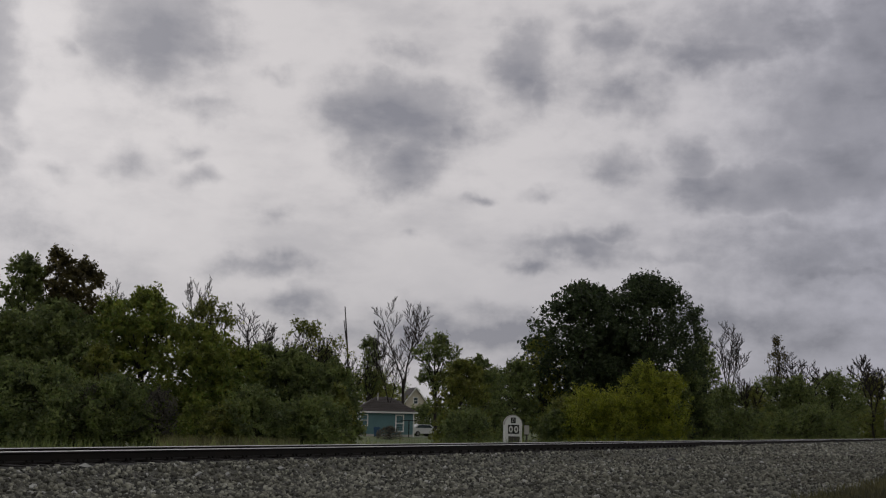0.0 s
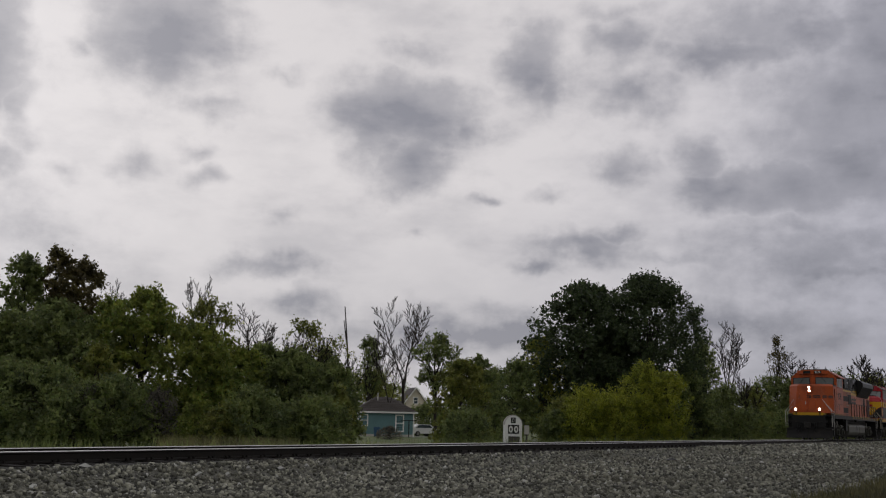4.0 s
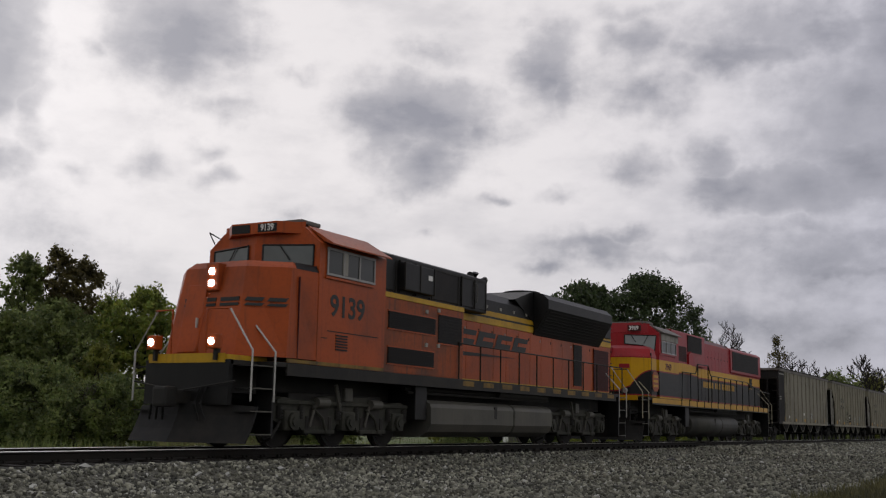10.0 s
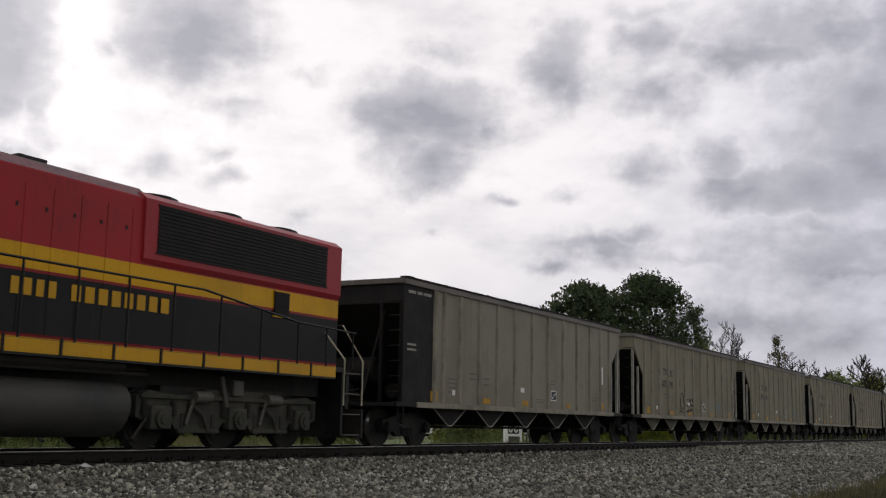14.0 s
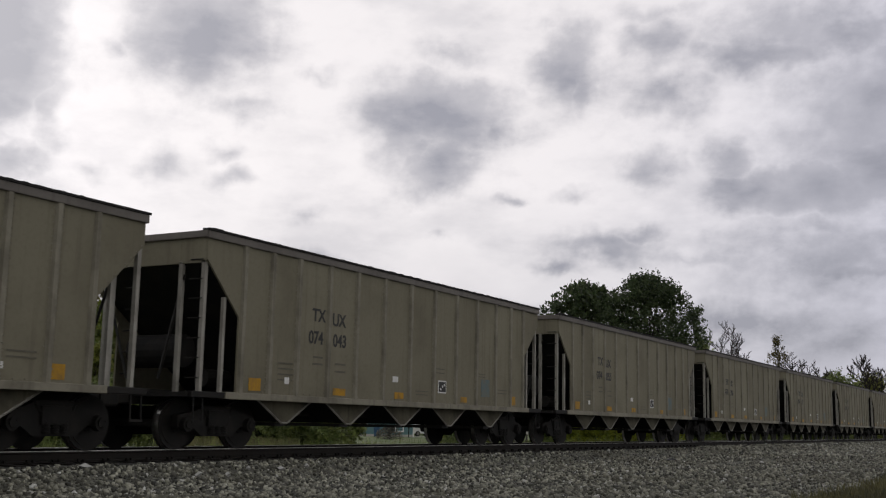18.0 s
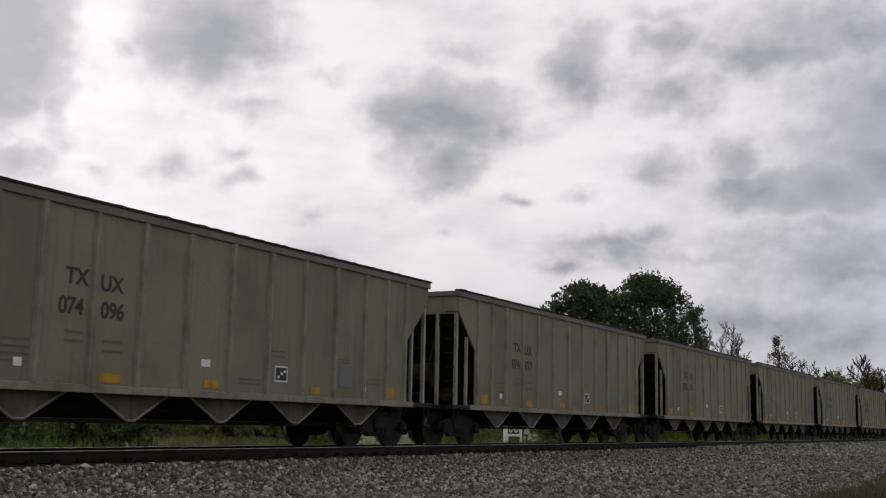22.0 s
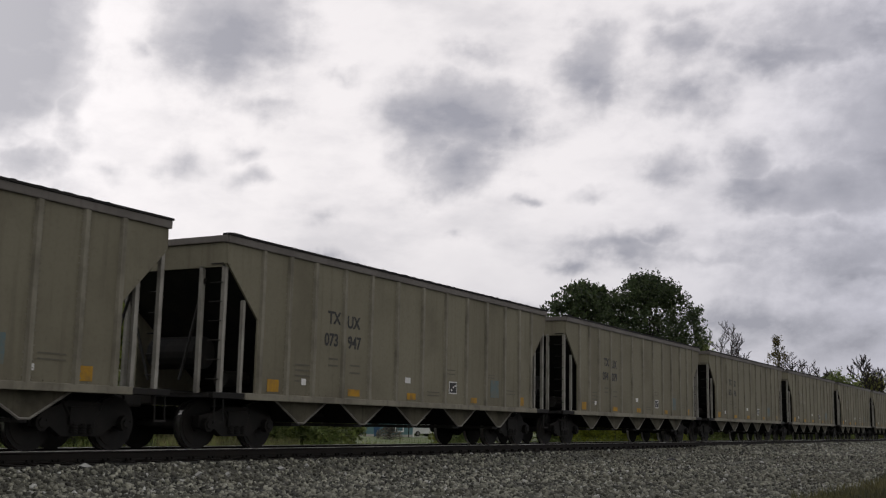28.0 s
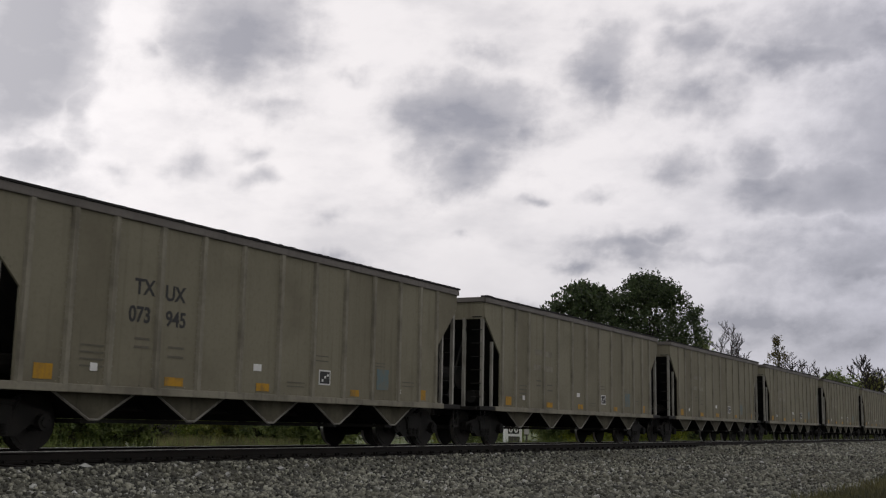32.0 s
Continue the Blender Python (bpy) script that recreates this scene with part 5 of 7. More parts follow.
def red_engine():
    eng = thing("diesel_locomotive", "red, yellow and black diesel locomotive coupled second in the train", "locomotive", "engines of the train")
    engine_base(eng, M_KBLK, M_KYEL, M_STEEL, M_CREAMY, 7.3, 14.9, M_KTANK, True)
    cabpaint = livery("cab_livery", (1.68, 2.62, 3.10))
    hoodpaint = livery("hood_livery", (1.68, 2.70, 3.14))
    part("front_stripe", Geo().box(0.70, 0.72, -1.4, 1.4, 1.48, 1.66), M_KYEL, eng)
    # broad rounded nose
    lo = [(1.16, -0.50), (1.16, 0.50), (1.26, 0.92), (1.90, 1.50), (2.6, 1.50), (2.6, -1.50), (1.90, -1.50), (1.26, -0.92)]
    mid = [(1.22, -0.50), (1.22, 0.50), (1.32, 0.92), (1.95, 1.50), (2.6, 1.50), (2.6, -1.50), (1.95, -1.50), (1.32, -0.92)]
    hi = [(1.42, -0.46), (1.42, 0.46), (1.55, 0.84), (2.10, 1.40), (2.6, 1.42), (2.6, -1.42), (2.10, -1.40), (1.55, -0.84)]
    g = Geo().prism(lo, "z", 1.66, 3.15, 0, mid)
    g.prism(mid, "z", 3.151, 3.46, 0, hi)
    part("nose", g, cabpaint, eng, "red and yellow nose with a black sweep")
    part("nose_top", Geo().prism(hi, "z", 3.46, 3.58, 0, [(p[0] + (0.16 if p[0] < 2.5 else 0), p[1] * 0.86) for p in hi]), M_KRED, eng)
    part("nose_seam", Geo().box(1.97, 1.99, -1.515, -1.46, 1.66, 3.3), M_KBLK, eng)
    part("nose_door", Geo().box(1.14, 1.20, 0.05, 0.60, 1.72, 3.15, 0.01), M_KYEL, eng)
    h = part("headlight_case", Geo().box(1.18, 1.5, -0.16, 0.16, 3.02, 3.52, 0.03), M_KRED, eng)
    for z in (3.14, 3.36):
        part("headlight", Geo().disc((1.17, 0.0, z), "x", 0.085, 0.03, 14), M_FRAME, h, "unlit round headlight")
    for s in (-1, 1):
        part("ditch_light", Geo().disc((0.86, s * 0.85, 1.85), "x", 0.10, 0.12, 14), M_FRAME, eng, "unlit ditch light")
    cab = [(-1.52, 1.62), (1.52, 1.62), (1.52, 4.14), (1.14, 4.44), (0.7, 4.57), (-0.7, 4.57), (-1.14, 4.44), (-1.52, 4.14)]
    part("cab", Geo().prism(cab, "x", 2.90, 5.40), cabpaint, eng, "red and black driver's cab")
    for s in (-1, 1):
        pl = [(2.30, 0.0), (2.34, s * 0.3), (2.92, s * 1.50), (2.92, 0.0)]
        part("cab_front", Geo().prism(pl, "z", 1.66, 4.10).prism([(2.40, 0.0), (2.44, s * 0.3), (2.92, s * 1.14), (2.92, 0.0)], "z", 4.10, 4.50), cabpaint, eng)

        def on(y, z, d):
            return (2.34 + 0.483 * (abs(y) - 0.3) - d, y, z)
        pts = [(s * 0.32, 3.70), (s * 0.95, 3.64), (s * 1.36, 3.42), (s * 1.42, 4.03), (s * 0.32, 4.05)]
        n = len(pts)
        g = Geo().add([on(y, z, 0.025) for y, z in pts] + [on(y, z, -0.01) for y, z in pts], [tuple(range(n)), tuple(range(2 * n - 1, n - 1, -1))] + [(i, (i + 1) % n, n + (i + 1) % n, n + i) for i in range(n)])
        w = part("windshield", g, M_GLASS2, eng, "windshield with reflected sky painted in pale grey")
        g = Geo()
        for (ya, za), (yb, zb) in zip(pts, pts[1:] + pts[:1]):
            g.tube([on(ya, za, 0.025), on(yb, zb, 0.025)], 0.022, 5)
        part("window_seal", g, M_BLACK, w)
        part("wiper", Geo().tube([on(s * 0.55, 4.05, 0.05), on(s * 0.72, 3.76, 0.05)], 0.012, 5), M_BLACK, w)
        part("wiper", Geo().tube([on(s * 1.15, 4.04, 0.05), on(s * 1.0, 3.72, 0.05)], 0.012, 5), M_BLACK, w)
    b = part("number_board", Geo().prism([(2.40, -0.35), (2.40, 0.35), (2.90, 1.10), (2.90, -1.10)], "z", 4.16, 4.52), M_KRED, eng)
    part("board_face", Geo().box(2.43, 2.56, -0.92, -0.40, 4.20, 4.42, 0.01), M_RGRILLE, b)
    lettering("board_number", "3969", 0.22, M_WHITE, b, (2.427, -0.66, 4.31), "pale engine number", 0.9, "front")
    part("roof_grab", Geo().tube([(2.6, -0.95, 4.46), (2.6, -0.95, 4.66), (2.6, -0.35, 4.66), (2.6, -0.35, 4.46)], 0.015, 5), M_BLACK, eng)
    lettering("cab_number", "3969", 0.34, M_KSOOT, eng, (4.03, -1.525, 2.86), "dark red engine number on the yellow band", 1.15)
    side_window(eng, 3.15, 4.98, -1.525, 3.40, 3.84, 3)
    part("window_board", Geo().box(3.1, 5.2, -1.57, -1.525, 3.88, 4.16), M_POST, eng, "grey board over the cab windows")
    part("window_sill", Geo().box(2.9, 4.95, -1.56, -1.52, 3.30, 3.36), M_KRED, eng)
    part("sun_visor", Geo().prism([(-1.50, 4.18), (-1.68, 4.14), (-1.68, 4.17), (-1.10, 4.48)], "x", 3.0, 5.35), M_CHORD, eng, "grey cab roof edge")
    part("roof_unit", Geo().box(2.95, 3.8, -1.0, 1.0, 4.52, 4.62, 0.03), M_CHORD, eng)
    # emblem: plain shapes
    e = part("emblem", Geo().prism([(2.05, 2.0), (2.22, 1.86), (2.62, 1.86), (2.78, 2.0), (2.78, 2.46), (2.62, 2.60), (2.22, 2.60), (2.05, 2.46)], "y", -1.530, -1.522), M_ORANGE, eng, "orange emblem with yellow bars")
    g = Geo()
    for k in range(3):
        g.box(2.14, 2.68, -1.536, -1.530, 2.02 + k * 0.18, 2.11 + k * 0.18)
    part("emblem_bar", g, M_KYEL, e)
    nose = part("nose_emblem", Geo().prism([(1.245, -0.90), (1.195, -0.50), (1.185, -0.50), (1.235, -0.90)], "z", 2.70, 2.86), M_KRED, eng)
    # body behind the cab
    part("equipment_body", Geo().box(5.40, 7.5, -1.44, 1.44, 1.62, 3.16, 0.02), hoodpaint, eng)
    part("housing", Geo().box(5.40, 10.3, -1.22, 1.22, 3.16, 4.52, 0.04), M_KRED, eng, "faded red brake and fan housing")
    part("hood", Geo().box(7.5, 21.55, -0.98, 0.98, 1.62, 4.36, 0.04), hoodpaint, eng, "red, yellow and black engine hood")
    part("blower_duct", Geo().prism([(7.5, 1.7), (8.9, 1.7), (8.7, 2.9), (8.3, 3.5), (7.9, 3.75), (7.6, 3.6)], "y", -1.30, -0.9), hoodpaint, eng)
    grille(eng, 5.65, 7.45, -1.22, 3.26, 3.90, M_KRED, M_RGRILLE, 10)
    grille(eng, 7.6, 9.75, -1.22, 3.72, 4.44, M_KRED, M_GRILLE, 12)
    part("hood_roof", Geo().prism([(-0.96, 4.35), (0.96, 4.35), (0.62, 4.58), (-0.62, 4.58)], "x", 10.3, 15.6), M_KSOOT, eng)
    part("radiator", Geo().prism([(-1.0, 3.18), (1.0, 3.18), (1.04, 3.26), (1.04, 4.34), (0.86, 4.46), (-0.86, 4.46), (-1.04, 4.34), (-1.04, 3.26)], "x", 15.4, 21.52), M_KRED, eng, "red radiator section")
    grille(eng, 15.72, 20.95, -1.04, 3.40, 4.24, M_GRILLE, M_GRILLE, 12)
    for x in (16.4, 18.3, 20.2):
        fan(eng, x, 4.50)
    part("exhaust_stack", Geo().box(13.2, 13.8, -0.3, 0.3, 4.5, 4.74, 0.03), M_BLACK, eng)
    for k in range(9):
        x = 10.5 + k * 0.58
        part("hood_door", Geo().box(x, x + 0.567, -0.992, -0.982, 1.72, 4.10, 0.004), hoodpaint, eng)
        part("door_latch", Geo().box(x + 0.42, x + 0.46, -1.004, -0.992, 3.70, 3.77), M_BLACK, eng)
    grille(eng, 19.2, 19.7, -1.0, 2.6, 3.1, M_KYEL, M_GRILLE, 8)
    # plain upright bars where the railway's name is painted
    widths = (0.19,) * 6 + (0.0,) + (0.15,) * 4 + (0.0,) + (0.20,) * 8
    x = 10.75
    for k, w in enumerate(widths):
        if w == 0.0:
            x += 0.22
            continue
        part("name_bar", Geo().box(x, x + w, -1.004, -1.0, 2.33, 2.60), M_KYEL, eng, "yellow painted bar")
        x += w + 0.095
    pts = [(5.85, -1.50, 1.62), (5.95, -1.50, 2.78), (7.85, -1.50, 2.80), (8.18, -1.50, 3.22), (9.75, -1.50, 3.24), (10.15, -1.50, 2.82), (16.5, -1.50, 2.80), (19.4, -1.50, 2.46), (21.5, -1.50, 2.40)]
    posts = [(7.1, -1.50, 2.79), (8.18, -1.50, 3.22), (9.75, -1.50, 3.24)] + [(10.3 + k * 1.09, -1.50, 2.81) for k in range(6)] + [(17.0, -1.50, 2.74), (18.2, -1.50, 2.60), (19.4, -1.50, 2.46), (20.4, -1.50, 2.43), (21.4, -1.50, 2.40)]
    handrail(eng, pts, posts, M_BLACK)
    handrail(eng, [(8.6, 1.47, 2.55), (21.5, 1.47, 2.55)], [(8.6 + k * 1.29, 1.47, 2.55) for k in range(11)], M_BLACK)
    return eng


lead = orange_engine()
TRAIN.append((lead, -43.7))
second = red_engine()
TRAIN.append((second, -21.05))

GREY2 = worn("hopper_grey_pale", (0.225, 0.212, 0.172), (0.128, 0.116, 0.092), 0.62, 0.0, 0.5, 12, 0.6, shine=0.06)
lead_car = hopper_car(GREY2, M_RIB, "pale grey ribbed coal hopper car with one black end", True)
grey_car = hopper_car(M_GREY, M_RIB, "grey ribbed coal hopper car with yellow reflectors")
cars = [lead_car, grey_car] + [copy_thing(grey_car, Matrix.Identity(4)) for k in range(17)]
marks = {1: ("073", "991"), 2: ("074", "043"), 3: ("074", "055"), 4: ("074", "096"), 5: ("074", "077"), 6: ("073", "917"), 8: ("073", "947"), 9: ("074", "079"), 10: ("073", "945")}
for k, c in enumerate(cars):
    TRAIN.append((c, 1.55 + 16.18 * k))
    if k > 0:
        blue_patch(c, 11.55 + 0.1 * (k % 3), 0.50, 0.46)
    if k in marks:
        y = -1.584
        lettering("reporting_mark", "TX", 0.37, M_LETTER, c, (4.32, y, 2.64), "black stencilled letters", 0.95)
        lettering("reporting_mark", "UX", 0.37, M_LETTER, c, (5.06, y, 2.60), "black stencilled letters", 0.95)
        lettering("car_number", marks[k][0], 0.37, M_LETTER, c, (4.24, y, 2.17), "black stencilled number", 0.92)
        lettering("car_number", marks[k][1], 0.37, M_LETTER, c, (5.11, y, 2.16), "black stencilled number", 0.92)
    elif k > 0:
        for x, z in ((4.32, 2.54), (5.06, 2.52), (4.24, 2.09), (5.11, 2.08)):
            part("mark_bar", Geo().box(x - 0.25, x + 0.25, -1.586, -1.582, z, z + 0.16), M_RIB, c)


def scrawl(car):
    """Black spray paint on one car: a looped outline and three rows of loose strokes."""
    rng = random.Random(5)
    y = -1.586
    loop = [(6.35, 1.24), (6.28, 1.45), (6.36, 1.70), (6.34, 1.86), (6.50, 1.92), (6.66, 1.84), (6.70, 1.62), (6.80, 1.45), (6.72, 1.24), (6.50, 1.32), (6.35, 1.24)]
    part("paint_loop", Geo().tube([(x, y, z) for x, z in loop], 0.018, 5), M_LETTER, car, "black sprayed outline")
    for z in (1.62, 1.42, 1.20):
        pts = [(7.15 + 0.075 * k, y, z + rng.uniform(-0.07, 0.09)) for k in range(12)]
        part("paint_stroke", Geo().tube(pts, 0.016, 5), M_LETTER, car, "black sprayed strokes")
    part("paint_stroke", Geo().tube([(6.2 + 0.07 * k, y, 1.14 + rng.uniform(-0.05, 0.06)) for k in range(11)], 0.016, 5), M_LETTER, car)


for x, w in ((0.98, 0.34), (1.40, 0.22), (1.70, 0.36)):
    part("stencil_bar", Geo().box(x, x + w, -1.590, -1.578, 3.55, 3.62), M_POST, lead_car, "pale stencilled bar")
for z in (2.30, 2.18):
    part("stencil_bar", Geo().box(0.98, 1.38, -1.590, -1.578, z, z + 0.05), M_POST, lead_car, "pale stencilled bar")
part("paint_patch", Geo().box(13.52, 13.78, -1.588, -1.580, 1.88, 2.46), M_WHITE, lead_car, "white painted patch")
scrawl(cars[1])
ring = [(6.32 + 0.13 * math.cos(k * math.pi / 8), -1.584, 2.30 + 0.15 * math.sin(k * math.pi / 8)) for k in range(17)]
part("stencil_ring", Geo().tube(ring, 0.006, 4), M_FAINT, cars[1], "faint round stencil")
CAR_WHEELS = [o for o in bpy.data.objects if o.name.startswith("wheelset") and o.parent.parent in cars]

# ---------------------------------------------------------------- trees and shrubs
def leaf_material(name, c0, c1, c2):
    m, nt, b = nodes_of(name)
    isl = nt.nodes.new("ShaderNodeNewGeometry").outputs["Random Per Island"]
    clump = ramp(nt, noise_of(nt, 0.45, 4), 0.35, 0.65)
    col = mixc(nt, clump, c0, c1)
    col = mixc(nt, mth(nt, "MULTIPLY", isl, 0.75), col, c2)
    # lighter and darker sprays
    patch = ramp(nt, noise_of(nt, 1.5, 3, 0.6), 0.36, 0.64)
    col = mixc(nt, 1.0, col, mixc(nt, patch, (0.55, 0.56, 0.62), (1.38, 1.34, 1.2)), "MULTIPLY")
    finish(nt, b, col, 0.6)
    tl = nt.nodes.new("ShaderNodeBsdfTranslucent")
    nt.links.new(col, tl.inputs[0])
    mx = nt.nodes.new("ShaderNodeMixShader")
    mx.inputs[0].default_value = 0.48
    nt.links.new(b.outputs[0], mx.inputs[1])
    nt.links.new(tl.outputs[0], mx.inputs[2])
    nt.links.new(mx.outputs[0], nt.nodes["Material Output"].inputs[0])
    return m


L_DARK = leaf_material("leaf_dark_green", (0.112, 0.164, 0.058), (0.156, 0.210, 0.064), (0.202, 0.220, 0.078))
L_DEEP = leaf_material("leaf_deep_green", (0.036, 0.062, 0.027), (0.050, 0.080, 0.030), (0.066, 0.082, 0.034))
L_GREEN = leaf_material("leaf_green", (0.118, 0.194, 0.039), (0.192, 0.254, 0.045), (0.254, 0.248, 0.055))
L_BRONZE = leaf_material("leaf_bronze", (0.084, 0.088, 0.036), (0.116, 0.100, 0.038), (0.140, 0.112, 0.044))
L_YELLOW = leaf_material("leaf_yellow_green", (0.170, 0.230, 0.024), (0.260, 0.300, 0.028), (0.310, 0.300, 0.040))
L_OLIVE = leaf_material("leaf_olive", (0.128, 0.176, 0.040), (0.200, 0.228, 0.048), (0.236, 0.222, 0.060))
L_GOLD = leaf_material("leaf_gold_green", (0.170, 0.215, 0.034), (0.235, 0.265, 0.040), (0.280, 0.265, 0.050))
L_GREY = leaf_material("twig_grey", (0.096, 0.091, 0.074), (0.130, 0.122, 0.100), (0.165, 0.157, 0.130))
L_STRAW = leaf_material("dry_grass", (0.150, 0.160, 0.070), (0.200, 0.200, 0.090), (0.240, 0.220, 0.110))
L_VERGE = leaf_material("verge_grass", (0.060, 0.066, 0.026), (0.088, 0.086, 0.038), (0.125, 0.112, 0.054))
L_BLADE = leaf_material("grass_green", (0.150, 0.235, 0.065), (0.200, 0.260, 0.080), (0.250, 0.260, 0.105))
M_BARK = worn("bark", (0.030, 0.026, 0.023), (0.055, 0.048, 0.040), 0.9, 0.0, 2.0, 16, 0.6, False, 0.5)


def leaves_mesh(name, centres, size, material, rng, squash=0.55):
    """Small bent leaves: four corners each, thrown round the centres."""
    n = len(centres)
    s = size * (0.55 + 0.9 * rng.random((n, 1, 1)))
    quad = np.array([(-0.5, 0, 0), (0.0, -0.5 * squash, 0.10), (0.5, 0, 0), (0.0, 0.5 * squash, 0.10)])
    q = rng.normal(size=(n, 4))
    q /= np.linalg.norm(q, axis=1, keepdims=True)
    w, a, b, c = q.T
    R = np.stack([1 - 2 * (b * b + c * c), 2 * (a * b - c * w), 2 * (a * c + b * w), 2 * (a * b + c * w), 1 - 2 * (a * a + c * c), 2 * (b * c - a * w),
                  2 * (a * c - b * w), 2 * (b * c + a * w), 1 - 2 * (a * a + b * b)], -1).reshape(n, 3, 3)
    v = np.einsum("nij,kj->nki", R, quad) * s + centres[:, None, :]
    me = bpy.data.meshes.new(name)
    me.vertices.add(n * 4)
    me.vertices.foreach_set("co", v.ravel())
    me.loops.add(n * 4)
    me.loops.foreach_set("vertex_index", np.arange(n * 4))
    me.polygons.add(n)
    me.polygons.foreach_set("loop_start", np.arange(n) * 4)
    me.polygons.foreach_set("loop_total", np.full(n, 4))
    me.materials.append(material)
    me.update()
    return me


def bough(g, a, b, r0, r1, rng, sides=5, sag=0.12):
    """A crooked tapering limb from a to b."""
    a, b = Vector(a), Vector(b)
    d = (b - a).length
    pts = [a]
    for k in (0.33, 0.66):
        pts.append(a.lerp(b, k) + Vector(rng.normal(size=3)) * d * sag * 0.5 + Vector((0, 0, d * 0.05)))
    pts.append(b)
    g.tube(pts, r0, sides, 0, r1)
    return pts


def shoot_count(w):
    """How many loose shoots a crown of this size carries."""
    return int(10 + 3.5 * w)


def leafy_tree(name, x, y, h, w, low, leaf, count, material, seed, label, category="tree", clumps=150, clump=0.075, gaps=0.0, spire=0.0, lump=0.09, mid=0.42, foot=0.9):
    """A tree or shrub: trunk and limbs, and a crown of many small leaf sprays between low * h and h."""
    rng = np.random.default_rng(seed)
    z0 = float(ground_z(np.array(x), np.array(y))) - 0.05
    top = thing(name, label, category, "", (x, y, z0))
    g = Geo()
    r = max(0.05, h * 0.018)
    bough(g, (0, 0, 0), (rng.normal(0, w * 0.03), 0, h * (0.45 + 0.25 * low)), r, r * 0.5, rng, 7, 0.06)
    if low > 0.3:
        foot = 0.5
    # sprays fill a lumpy dome, more of them near its outside
    n = clumps * 3
    u = rng.random(n) ** 0.85
    prof = np.where(u < mid, 1 - (1 - foot) * ((mid - u) / mid) ** 2, np.sqrt(np.clip(1 - (np.clip(u - mid, 0, 1) / (1 - mid)) ** 2.4, 0.0, 1)))
    th = rng.random(n) * 6.283
    ph = rng.random(6) * 6.283
    wave = lump * (0.6 * np.sin(3 * th + ph[0] + 4 * u) + 0.5 * np.sin(5 * th + ph[1] - 7 * u) + 0.5 * np.sin(9 * u + ph[2]) + 0.4 * np.sin(17 * u + 4 * th + ph[3]))
    f = (1.06 - 0.96 * rng.random(n) ** 2.0) * (1 + wave)
    rr = clump * min(w, h * 1.3) * (0.55 + 0.9 * rng.random(n))
    px = np.cos(th) * f * np.maximum(0.05, prof * w / 2 - rr * 0.5)
    py = np.sin(th) * f * np.maximum(0.05, prof * w * 0.4 - rr * 0.5)
    zt = low * h + u * (h * (1 - low) - rr * 0.7)
    zt = zt + spire * h * rng.random(n) ** 3 * (u > 0.45)
    # holes where the sky shows through lie in clusters
    hole = np.sin(px * 26 / w + ph[4]) + np.sin(zt * 29 / h + ph[5]) + np.sin((px + zt) * 37 / w + ph[0]) + 1.1 * rng.normal(size=n)
    keep = np.argsort(hole)[int(n * gaps):] if gaps else np.arange(n)
    keep = np.sort(rng.permutation(keep)[:clumps])
    cs, rs, us = np.stack([px, py, zt], -1)[keep], rr[keep], u[keep]
    for c, k in list(zip(cs, us))[::max(1, clumps // 26)]:
        bough(g, (0, 0, max(0.1, min(c[2] * 0.6, h * 0.5))), tuple(c), r * 0.4, r * 0.08, rng)
    # thin shoots with few leaves stand out of the upper crown
    shoots = []
    for j in np.argsort(-us)[:shoot_count(w)]:
        c = cs[j]
        d = np.array([0.5 * c[0] / w + rng.normal(0, 0.28), rng.normal(0, 0.3), 1.0])
        tip = c + d * (0.25 + 0.45 * rng.random()) * math.sqrt(h / 8)
        g.tube([tuple(c - 0.3 * (tip - c)), tuple(0.5 * (c + tip) + rng.normal(0, 0.04, 3)), tuple(tip)], 0.022, 3, 0, 0.008)
        shoots.append(c + (tip - c) * (rng.random((26, 1)) ** 0.8) + rng.normal(0, leaf * 0.55, (26, 3)))
    part("trunk", g, M_BARK, top, "", True)
    m = len(cs)
    pick = rng.choice(m, count, p=rs ** 2 / (rs ** 2).sum())
    d = rng.normal(size=(count, 3))
    d /= np.linalg.norm(d, axis=1, keepdims=True)
    # every clump is a few twigs thrown outwards and up
    spray = rng.normal(size=(m, 7, 3)) + 0.9 * cs[:, None, :] * np.array([1, 1, 0.0]) / (w * 0.5)
    spray[:, :, 2] += 0.3 + 6 * spire
    spray /= np.linalg.norm(spray, axis=2, keepdims=True)
    sp = spray[pick, rng.integers(0, 7, count)]
    off = (sp * rng.random((count, 1)) ** 0.7 * 2.05 + d * 0.30) * rs[pick, None]
    ctr = cs[pick] + off
    ctr = np.concatenate([ctr] + shoots)
    ctr[:, 2] = np.clip(ctr[:, 2], 0.1, None)
    cr = new("crown", leaves_mesh("crown", ctr, leaf, material, rng))
    cr.parent = top
    return top


